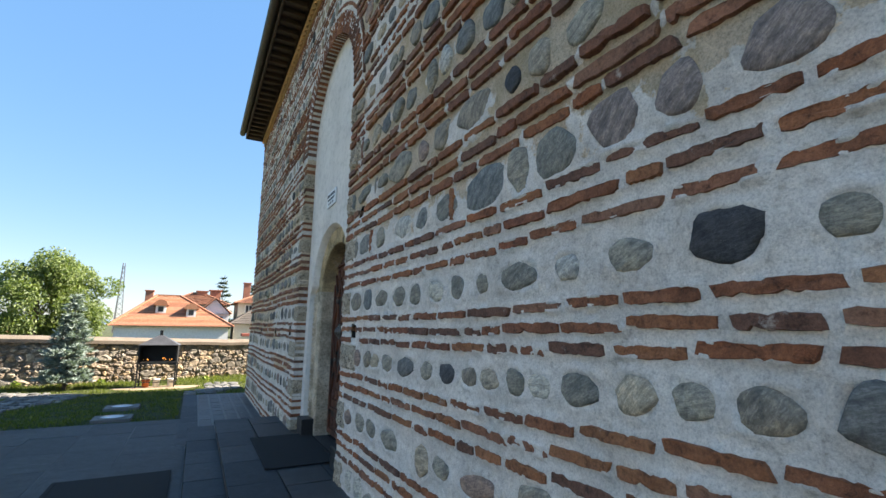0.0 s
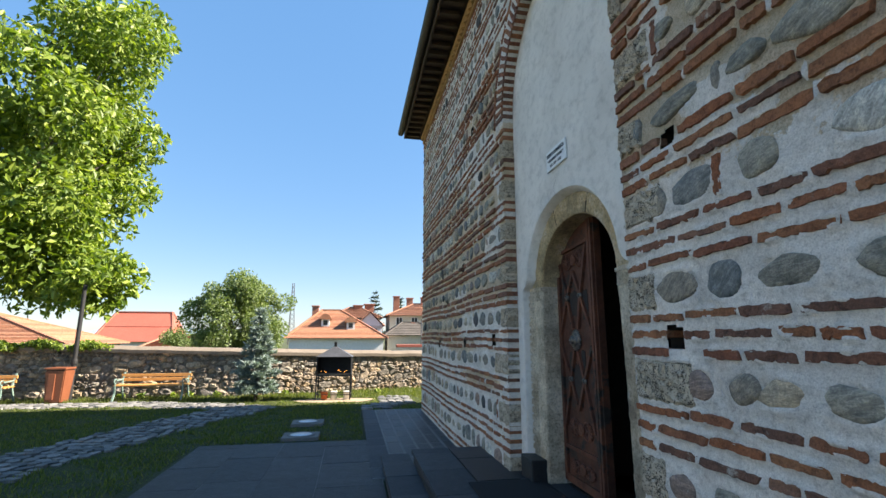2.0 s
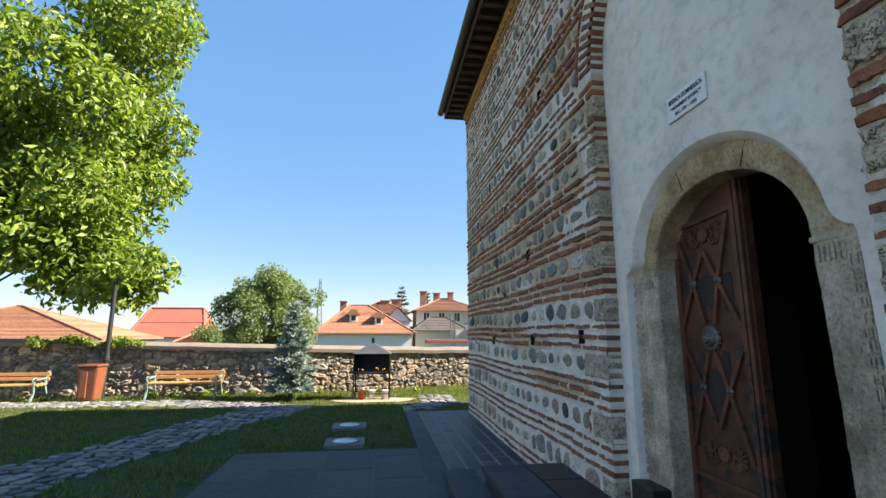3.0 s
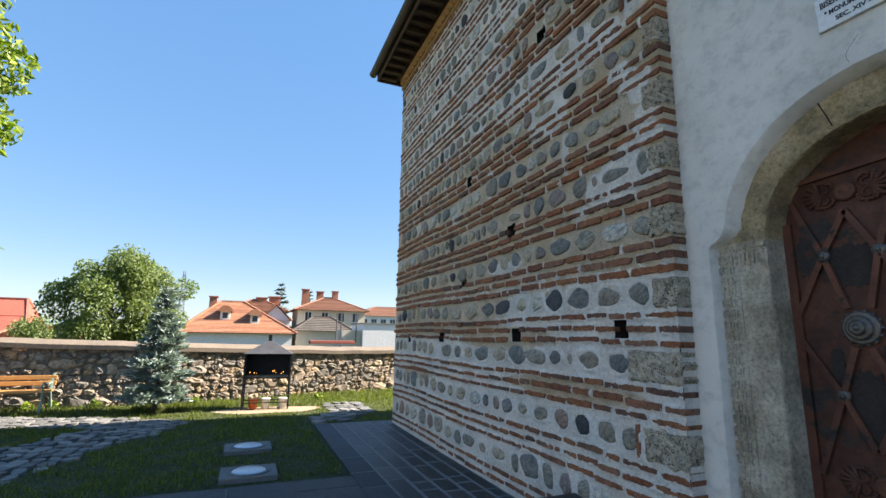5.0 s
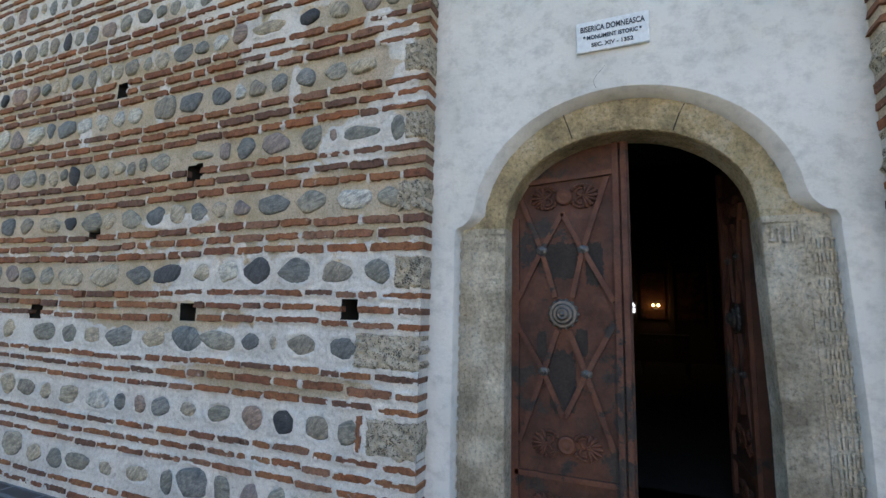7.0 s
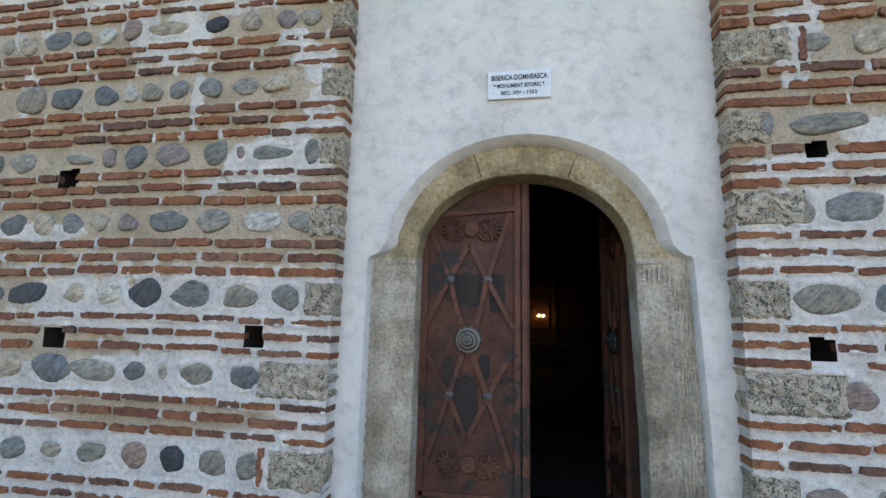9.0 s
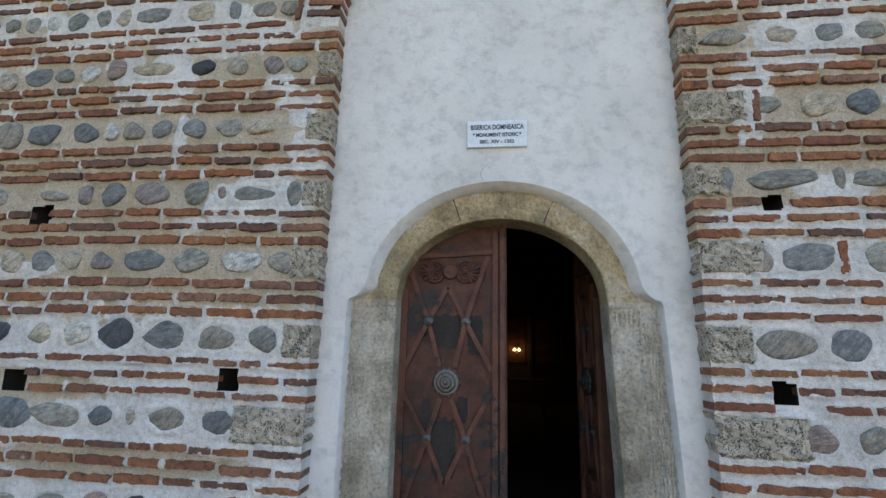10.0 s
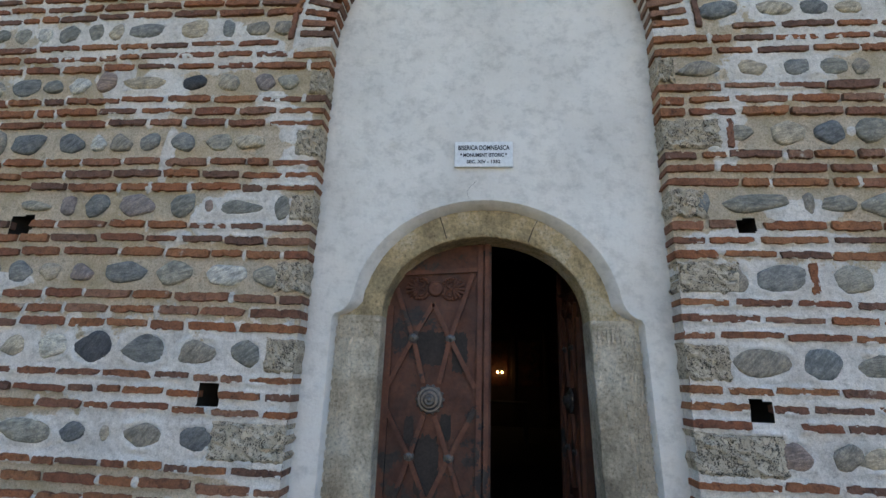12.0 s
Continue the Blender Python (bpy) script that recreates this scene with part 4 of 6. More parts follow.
def arch_line(half, spring, top, n=28, base=STEP):
    """A doorway's outline from its foot on one side to the other: upright jambs and a flattened round head."""
    rise_up = top - spring
    pts = [(DOOR_MID + half, base), (DOOR_MID + half, spring)]
    for i in range(1, n):
        a = math.pi * i / n
        pts.append((DOOR_MID + half * math.cos(a), spring + rise_up * math.sin(a) ** 0.92))
    return pts + [(DOOR_MID - half, spring), (DOOR_MID - half, base)]


def lip_line(n=30):
    """The plaster's edge round the stone frame: wide at the jambs, an ogee shoulder, then the arch."""
    out, wide = [(DOOR_MID + 0.955, STEP), (DOOR_MID + 0.955, 2.085)], []
    for y, z in ((0.945, 2.098), (0.90, 2.112), (0.86, 2.15), (0.835, 2.21)):
        wide.append((y, z))
    head = []
    for i in range(0, n + 1):
        a = math.radians(14) + math.radians(152) * i / n
        head.append((0.845 * math.cos(a), 2.09 + 0.775 * math.sin(a) ** 0.95))
    out += [(DOOR_MID + y, z) for y, z in wide] + [(DOOR_MID + y, z) for y, z in head]
    return out + [(DOOR_MID - y, z) for y, z in wide[::-1]] + [(DOOR_MID - 0.955, 2.085), (DOOR_MID - 0.955, STEP)]


def splay(pts):
    """The jamb on the low side leans outwards towards its foot."""
    return [(y - (0.036 * min(1.0, max(0.0, 2.08 - z)) if y < DOOR_MID else 0.0), z) for y, z in pts]


def bridge(bm, a, b):
    for i in range(len(a) - 1):
        bm.faces.new((a[i], a[i + 1], b[i + 1], b[i]))


def resample(pts, n):
    d = [0.0]
    for p, q in zip(pts, pts[1:]):
        d.append(d[-1] + math.dist(p, q))
    return [tuple(np.interp(d[-1] * i / n, d, [p[k] for p in pts]) for k in (0, 1)) for i in range(n + 1)]


def plaster_back():
    """Plaster fills the recess round the doorway; its lip turns in to the stone frame."""
    n, rings = 170, 26
    lip = splay(resample(lip_line(), n))
    edge = [(MID + HALF + 0.01, STEP), (MID + HALF + 0.01, SPRING)] + [(MID + (HALF + 0.01) * math.cos(math.pi * i / 60), SPRING + (HALF + 0.01) * math.sin(math.pi * i / 60)) for i in range(1, 60)] + [(MID - HALF - 0.01, SPRING), (MID - HALF - 0.01, STEP)]
    edge = resample(edge, n)
    soft = lambda y, z: 0.007 * noise.noise((y * 1.8, z * 1.8, 3)) + 0.003 * noise.noise((y * 6, z * 6, 8))
    bm = bmesh.new()
    rows = []
    for k in range(rings + 1):
        t = k / rings
        row = []
        for (y0, z0), (y1, z1) in zip(edge, lip):
            y, z = y0 + (y1 - y0) * t, z0 + (z1 - z0) * t
            row.append(bm.verts.new((DEEP + soft(y, z), y, z)))
        rows.append(row)
    for a, b in zip(rows, rows[1:]):
        bridge(bm, a, b)
    part("plaster_field", bm, M_PLASTER, wall_3, "white lime plaster, uneven and stained", True)
    bm, rows = bmesh.new(), []
    for x, jamb, arch, drop in ((0.0, 1.0, 1.0, 0.0), (0.004, 0.997, 0.995, 0.004), (0.03, 0.99, 0.972, 0.022), (0.06, 0.983, 0.950, 0.038), (0.09, 0.977, 0.938, 0.047), (0.13, 0.97, 0.932, 0.052)):
        row = []
        for y, z in lip:                                # a thin edge at the jambs and a soft splay round the arch
            k = min(1.0, max(0.0, (z - 2.09) / 0.14))
            row.append(bm.verts.new((DEEP + soft(y, z) * (1 - x / 0.13) + x, DOOR_MID + (y - DOOR_MID) * (jamb + (arch - jamb) * k), z - drop * k)))
        rows.append(row)
    for a, b in zip(rows, rows[1:]):
        bridge(bm, a, b)
    part("plaster_reveal", bm, M_PLASTER, wall_3, "splayed plaster edge round the stone door frame", True)


plaster_back()


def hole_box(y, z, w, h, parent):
    """The sides and the back of a putlog hole, coloured near-black for the shade in it."""
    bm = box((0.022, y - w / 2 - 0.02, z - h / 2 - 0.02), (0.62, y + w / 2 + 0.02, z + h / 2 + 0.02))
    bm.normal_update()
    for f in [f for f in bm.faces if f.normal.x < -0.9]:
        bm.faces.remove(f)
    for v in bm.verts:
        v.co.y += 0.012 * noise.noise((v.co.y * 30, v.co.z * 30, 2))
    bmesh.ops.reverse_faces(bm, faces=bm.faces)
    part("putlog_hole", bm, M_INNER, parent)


for hy, hz, hw, hh in HOLES:
    hole_box(hy, hz, hw, hh, wall_1 if hy > 7 else wall_2)


def stone_frame():
    """The carved door surround: jamb and arch stones with a lettered outer band and a plain inner one."""
    frame_ob = thing("door_frame", (DEEP + 0.08, DOOR_MID, STEP), "carved grey and ochre limestone door surround with a worn lettered band", "door frame")
    frame_ob.matrix_world = Matrix()
    bm = bmesh.new()
    a, b = splay(resample(arch_line(0.83, 2.07, 2.82), 240)), splay(resample(arch_line(0.655, 2.095, 2.635), 240))
    jog = lambda y, z: 0.006 * noise.noise((y * 9, z * 9, 5)) + 0.006 * noise.noise((y * 26, z * 26, 9))
    rows = [[bm.verts.new((0.215, y, z)) for y, z in a]]
    for t, x in ((0.0, 0.192), (0.15, 0.191), (0.3, 0.190), (0.45, 0.191), (0.6, 0.193), (0.74, 0.194), (0.86, 0.196), (0.97, 0.204), (1.0, 0.222), (1.0, 0.30), (1.0, 0.42)):
        rows.append([bm.verts.new((x + jog(p[0], p[1] + t), p[0] + (q[0] - p[0]) * t, p[1] + (q[1] - p[1]) * t)) for p, q in zip(a, b)])
    for u, v in zip(rows, rows[1:]):
        bridge(bm, u, v)
    part("inner_band", bm, M_FRAME, frame_ob)
    for side in (1, -1):
        bm = bmesh.new()
        bmesh.ops.create_grid(bm, x_segments=6, y_segments=50, size=0.5)
        for v in bm.verts:
            u, w = v.co.x + 0.5, v.co.y + 0.5
            (y, z), = splay([(DOOR_MID + side * (0.824 + 0.126 * u), STEP + 0.2 + 1.865 * w)])
            v.co = (0.184 + 0.005 * noise.noise((y * 14, z * 14, 3)) + (0.02 if u > 0.95 else 0), y, z)
        made = bmesh.ops.extrude_edge_only(bm, edges=[e for e in bm.edges if e.is_boundary])
        for v in made["geom"]:
            if isinstance(v, bmesh.types.BMVert):
                v.co.x = 0.23
        part("carved_band", bm, M_FRAME, frame_ob, "outer jamb band with worn raised lettering")
        part("impost", box((0.185, DOOR_MID + side * 0.66, 2.062), (0.24, DOOR_MID + side * 0.948, 2.092), 0.006), M_FRAME, frame_ob)
    for line in (((5.640, 2.745), (5.668, 2.69), (5.682, 2.652), (5.700, 2.60)), ((6.288, 2.775), (6.262, 2.70), (6.252, 2.67), (6.237, 2.62))):
        bm = bmesh.new()
        for p, q in zip(line, line[1:]):
            bar((0.190, *p), (0.192, *q), 0.0035, bm, 5)
        part("arch_joint", bm, M_INNER, frame_ob, "dark open joint between the arch stones")
    r = random.Random(11)
    for side in (1, -1):
        z = STEP + 0.25
        while z < 1.99:
            h = r.uniform(0.045, 0.065)
            bm = bmesh.new()
            for k in range(3):
                (y, _), = splay([(DOOR_MID + side * (0.862 + 0.031 * k), z)])
                kind = r.random()
                for q in (-0.009, 0.009) if kind < 0.6 else (0.0,):
                    box((0.170, y + q - 0.0048, z), (0.195, y + q + 0.0045, z + h * r.uniform(0.75, 1.0)), 0, bm)
                if kind > 0.25:
                    zz = z + h * r.choice((0.08, 0.42, 0.75))
                    box((0.171, y - 0.013, zz), (0.195, y + 0.013, zz + 0.009), 0, bm)
            part("carved_letter", bm, M_FRAME, frame_ob)
            z += h + 0.013
        off = side * 0.68 - (0.036 if side < 0 else 0)
        bm = bmesh.new()
        for k in range(9):
            y = DOOR_MID + side * (0.70 + 0.027 * k)
            box((0.179, y - 0.005, 1.965), (0.198, y + 0.005, 1.965 + r.uniform(0.055, 0.085)), 0, bm)
            if r.random() < 0.7:
                zz = 1.97 + r.choice((0.0, 0.03, 0.06))
                box((0.180, y - 0.012, zz), (0.198, y + 0.014, zz + 0.010), 0, bm)
        part("carved_letters", bm, M_FRAME, frame_ob, "row of worn letters across the impost stone")
        part("base_block", box((0.05, DOOR_MID + off, STEP), (0.36, DOOR_MID + off + side * 0.29, STEP + 0.20), 0.012), M_SLABDARK, frame_ob, "dark stone block under the jamb")


stone_frame()


def crack():
    """A fine crack in the plaster over the crown of the door."""
    bm, r, last = bmesh.new(), random.Random(4), None
    for i in range(6):
        p = (DEEP - 0.0015 + 0.004, 6.09 + 0.025 * math.sin(i * 0.8) - 0.006 * i, 2.875 + 0.026 * i)
        p = (DEEP + 0.007 * noise.noise((p[1] * 1.8, p[2] * 1.8, 3)) + 0.003 * noise.noise((p[1] * 6, p[2] * 6, 8)), p[1], p[2])
        if last:
            bar(last, p, 0.0011, bm, 5)
        last = p
    part("plaster_crack", bm, M_INNER, wall_3)


crack()


def door_leaf(side, hinge, turn):
    """One leaf of the double door: an arched sheet-clad board with frame, lozenge straps, studs, ornaments and a round knob."""
    d = thing("door_1" if side > 0 else "door_2", hinge, "closed reddish-brown door leaf with lozenge straps and a round knob" if side > 0 else "reddish-brown door leaf standing open into the dark church", "door", turn=turn)
    d["kind"] = "structure"
    w, base = 0.735, 0.0
    line = [(0.0, base), (0.0, 1.86)]
    for i in range(1, 15):
        a = math.pi / 2 * i / 14
        line.append((w - w * math.cos(a), 1.80 + 0.55 * math.sin(a) ** 0.9))
    line.append((w, base))
    flip = Matrix(((0, 0, 1, 0), (-side, 0, 0, 0), (0, 1, 0, 0), (0, 0, 0, 1)))     # leaf width -> -y for the hinge on the +y side
    put = lambda x, z, h=0.0: flip @ Vector((x, z, h))
    part("board", prism(line, 0.06, None, flip), M_DOOR, d)
    for a, b, wd in (((0.045, 0.02), (0.045, 1.86), 0.06), ((0.66, 0.02), (0.66, 2.3), 0.035), ((0.705, 0.02), (0.705, 2.33), 0.03), ((0.10, 2.085), (0.64, 2.12), 0.03), ((0.05, 0.32), (0.64, 0.32), 0.03), ((0.05, 0.05), (0.64, 0.05), 0.06)):
        part("frame_strip", beam(put(*a, -0.008), put(*b, -0.008), wd, 0.034, None, (1, 0, 0)), M_STRAP, d)
    lozenge = [((0.09, 1.98), (0.218, 1.65)), ((0.218, 1.65), (0.30, 1.36)), ((0.345, 1.88), (0.218, 1.65)), ((0.218, 1.65), (0.06, 1.33)),
               ((0.61, 2.09), (0.466, 1.65)), ((0.466, 1.65), (0.40, 1.36)), ((0.345, 1.88), (0.466, 1.65)), ((0.466, 1.65), (0.635, 1.34)),
               ((0.06, 1.20), (0.227, 0.915)), ((0.227, 0.915), (0.34, 0.66)), ((0.31, 1.16), (0.227, 0.915)), ((0.227, 0.915), (0.08, 0.50)),
               ((0.635, 1.21), (0.475, 0.915)), ((0.475, 0.915), (0.35, 0.66)), ((0.38, 1.16), (0.475, 0.915)), ((0.475, 0.915), (0.62, 0.50))]
    for ox, oz, ow, oh, sd in ((0.335, 1.585, 0.20, 0.22, 3), (0.53, 1.56, 0.10, 0.26, 8), (0.335, 0.86, 0.15, 0.36, 11), (0.215, 1.07, 0.06, 0.16, 13), (0.45, 1.09, 0.07, 0.16, 17)):
        rp = random.Random(sd)
        bare = [(ox + x, oz + z) for x, z in ragged(ow, oh, 60, rp, 0.10, 5.0)]
        part("bare_patch", prism(bare, 0.005, None, Matrix.Translation((-0.004, 0, 0)) @ flip), M_BAREIRON, d, "dark bare iron where the paint has gone")
    for a, b in lozenge:
        part("strap", beam(put(*a, -0.008), put(*b, -0.008), 0.030, 0.036, None, (1, 0, 0)), M_STRAP, d)
    stud = lambda x, z, s: lathe([(0.034 * s, 0), (0.034 * s, 0.008), (0.026 * s, 0.014), (0.014 * s, 0.018), (0.012 * s, 0.026), (0.004 * s, 0.03)], 12, None, Matrix.Translation(put(x, z, -0.012)) @ Matrix.Rotation(-math.pi / 2, 4, 'Y'))
    for x, z in ((0.218, 1.65), (0.466, 1.65), (0.227, 0.915), (0.475, 0.915)):
        part("stud", stud(x, z, 1.0), M_IRON, d)
    knob = lathe([(0.084, 0), (0.086, 0.012), (0.074, 0.024), (0.066, 0.012), (0.060, 0.034), (0.050, 0.044), (0.040, 0.030), (0.036, 0.056), (0.024, 0.064), (0.019, 0.052), (0.011, 0.068), (0.003, 0.072)], 28, None, Matrix.Translation(put(0.345, 1.26, -0.006)) @ Matrix.Rotation(-math.pi / 2, 4, 'Y'))
    kn = part("knob", knob, M_IRON, d, "round turned iron knob on a rosette", True)
    for i in range(14):
        a = 2 * math.pi * i / 14
        part("bead", lathe([(0.012, 0), (0.011, 0.006), (0.004, 0.011)], 8, None, Matrix.Translation(put(0.345 + 0.084 * math.cos(a), 1.26 + 0.084 * math.sin(a), -0.010)) @ Matrix.Rotation(-math.pi / 2, 4, 'Y')), M_IRON, kn)
    for z, tall in ((1.985, 1.0), (0.50, 1.0), (0.17, 0.7)):
        bm = bmesh.new()
        lathe([(0.055, 0), (0.05, 0.012), (0.035, 0.016), (0.03, 0.01), (0.018, 0.018), (0.004, 0.02)], 18, bm, Matrix.Translation(put(0.355, z, -0.006)) @ Matrix.Rotation(-math.pi / 2, 4, 'Y'))
        for sx in (-1, 1):
            for sz in (-1, 1):
                last = None
                for k in range(22):
                    a = k / 21 * math.pi * 2.6
                    rr = 0.060 * (1 - 0.62 * k / 21)
                    p = put(0.355 + sx * (0.105 - rr * math.cos(a) * 0.9), z + sz * tall * (0.032 + rr * math.sin(a) * 0.75), -0.006)
                    if last is not None:
                        bar(last, p, 0.0105 * (1 - 0.3 * k / 21), bm, 6)
                    last = p
            for k in range(7):
                a = math.radians(-78 + 26 * k)
                tip = put(0.355 + sx * (0.12 + 0.075 * math.cos(a)), z + tall * 0.068 * math.sin(a), -0.010)
                bar(put(0.355 + sx * 0.115, z, -0.004), tip, 0.006, bm, 6, 0.012)
                bmesh.ops.create_icosphere(bm, subdivisions=1, radius=0.013, matrix=Matrix.Translation(tip))
        part("scroll_ornament", bm, M_STRAP, d, smooth=True)
    return d


door_leaf(1, (0.385, DOOR_MID + 0.685, STEP + 0.02), 0)
door_leaf(-1, (0.72, DOOR_MID - 0.70, STEP + 0.02), -88)


def name_plate():
    s = thing("name_plate", (DEEP - 0.002, 5.998, 3.188), "white enamel plate with three lines of black lettering on the plaster", "sign")
    part("plate", box((-0.016, -0.196, -0.094), (0.0, 0.196, 0.094), 0.007), M_SIGN, s)
    for text, size, z in (("BISERICA DOMNEASCA", 0.058, 0.030), ("* MONUMENT ISTORIC *", 0.043, -0.020), ("SEC. XIV - 1352", 0.040, -0.068)):
        cu = bpy.data.curves.new("lettering", 'FONT')
        cu.body, cu.size, cu.extrude, cu.align_x, cu.offset = text, size, 0.001, 'CENTER', 0.0011
        tmp = bpy.data.objects.new("lettering", cu)
        scene.collection.objects.link(tmp)
        bpy.context.view_layer.update()
        me = bpy.data.meshes.new_from_object(tmp.evaluated_get(bpy.context.evaluated_depsgraph_get()))
        bpy.data.objects.remove(tmp)
        width = max(v.co.x for v in me.vertices) - min(v.co.x for v in me.vertices)
        k = {0.058: 0.345, 0.043: 0.315, 0.040: 0.225}[size] / width
        me.materials.clear()
        me.materials.append(M_INK)
        ob = new("lettering", me)
        ob.parent = s
        ob.matrix_local = Matrix(((0, 0, -1, -0.018), (-k, 0, 0, 0), (0, 0.82, 0, z), (0, 0, 0, 1)))


name_plate()


# ---- the rest of the church: other walls, dark nave, roof ----
def church_shell():
    w = new("wall_north", mesh_of(box((0.06, WALL_L - 0.9, 0), (23.0, WALL_L - 0.03, TOP)), "wall_north", M_MORTAR))
    tagged(w, "church side wall of brick and stone", "wall", kind="structure")
    w = new("wall_south", mesh_of(box((0.06, WALL_R + 0.03, 0), (23.0, WALL_R + 0.9, TOP)), "wall_south", M_MORTAR))
    tagged(w, "church side wall of brick and stone", "wall", kind="structure")
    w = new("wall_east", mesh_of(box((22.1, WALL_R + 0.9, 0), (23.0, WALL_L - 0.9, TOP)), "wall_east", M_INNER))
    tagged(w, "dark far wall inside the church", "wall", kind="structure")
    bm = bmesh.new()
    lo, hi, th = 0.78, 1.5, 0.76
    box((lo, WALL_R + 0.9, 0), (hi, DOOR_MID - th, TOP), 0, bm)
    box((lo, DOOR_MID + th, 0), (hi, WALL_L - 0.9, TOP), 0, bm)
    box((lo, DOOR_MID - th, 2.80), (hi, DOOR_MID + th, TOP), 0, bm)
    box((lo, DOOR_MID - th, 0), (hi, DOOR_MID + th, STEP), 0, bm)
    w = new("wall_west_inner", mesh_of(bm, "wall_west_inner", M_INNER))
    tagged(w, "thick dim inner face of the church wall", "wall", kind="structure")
    # floor darkened by colour so that daylight through the door hardly shows
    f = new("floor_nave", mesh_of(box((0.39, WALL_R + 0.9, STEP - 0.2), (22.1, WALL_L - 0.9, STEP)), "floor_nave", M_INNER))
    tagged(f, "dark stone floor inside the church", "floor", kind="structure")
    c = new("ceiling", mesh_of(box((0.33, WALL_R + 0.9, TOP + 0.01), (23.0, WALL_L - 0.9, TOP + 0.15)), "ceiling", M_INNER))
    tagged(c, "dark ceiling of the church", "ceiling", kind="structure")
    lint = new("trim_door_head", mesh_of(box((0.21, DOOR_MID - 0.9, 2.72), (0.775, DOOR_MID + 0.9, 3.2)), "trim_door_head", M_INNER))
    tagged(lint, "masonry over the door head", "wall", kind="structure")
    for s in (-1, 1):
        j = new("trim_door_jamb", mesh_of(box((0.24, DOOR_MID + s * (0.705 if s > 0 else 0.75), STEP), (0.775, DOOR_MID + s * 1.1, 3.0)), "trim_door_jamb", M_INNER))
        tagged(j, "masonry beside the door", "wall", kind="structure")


church_shell()


def nave_things():
    t = thing("wall_lamp", (12.52, 5.43, 1.92), "small lit lamp with two warm bulbs on the screen", "lamp")
    part("bracket", box((-0.02, -0.05, -0.12), (0.02, 0.05, 0.10), 0.008), M_IRON, t)
    for s in (-1, 1):
        part("bulb", lathe([(0.012, -0.03), (0.034, -0.012), (0.036, 0.012), (0.018, 0.035), (0.006, 0.05)], 12, None, Matrix.Translation((-0.08, 0.07 * s, 0.0))), M_BULB, t, "glowing warm bulb", True)
    lamp = new("lamp_light", bpy.data.lights.new("lamp_light", 'POINT'))
    lamp.data.energy, lamp.data.color, lamp.data.shadow_soft_size = 0.012, (1.0, 0.55, 0.22), 0.08
    lamp.location = (12.15, 5.43, 1.95)
    sc = thing("altar_screen", (12.6, 6.0, STEP), "dim brown wooden altar screen with framed panels", "screen")
    part("board", box((0, -4.5, 0), (0.08, 4.5, 4.2), 0.01), M_DARKWOOD, sc)
    for i in range(-4, 5):
        part("post", box((-0.06, i - 0.06, 0), (-0.002, i + 0.06, 4.2), 0.01), M_DARKWOOD, sc)
        if i < 4:
            part("panel", box((-0.03, i + 0.16, 1.2), (-0.002, i + 0.84, 2.6), 0.01), M_DOOR, sc)
    part("rail", box((-0.08, -4.5, 2.85), (-0.062, 4.5, 3.0), 0.004), M_DARKWOOD, sc)
    wnd = thing("nave_window", (12.5, 6.12, 1.86), "small bright arched window seen through the dark nave", "window")
    part("pane", prism([(-0.13, -0.16), (0.13, -0.16), (0.13, 0.06), (0.09, 0.13), (0.0, 0.17), (-0.09, 0.13), (-0.13, 0.06)], 0.01, None, FACE), M_DAYPANE, wnd)
    part("mullion", box((-0.02, -0.015, -0.16), (-0.003, 0.015, 0.17)), M_DARKWOOD, wnd)
    part("crossbar", box((-0.02, -0.13, -0.02), (-0.003, 0.13, 0.01)), M_DARKWOOD, wnd)
    tb = thing("icon_table", (9.0, 5.40, STEP), "dark table with a dim cloth in the nave", "table")
    part("tabletop", box((-0.4, -0.5, 0.85), (0.4, 0.5, 0.9), 0.01), M_DARKWOOD, tb)
    for sx in (-0.35, 0.35):
        for sy in (-0.45, 0.45):
            part("leg", box((sx - 0.03, sy - 0.03, 0), (sx + 0.03, sy + 0.03, 0.85)), M_DARKWOOD, tb)


nave_things()


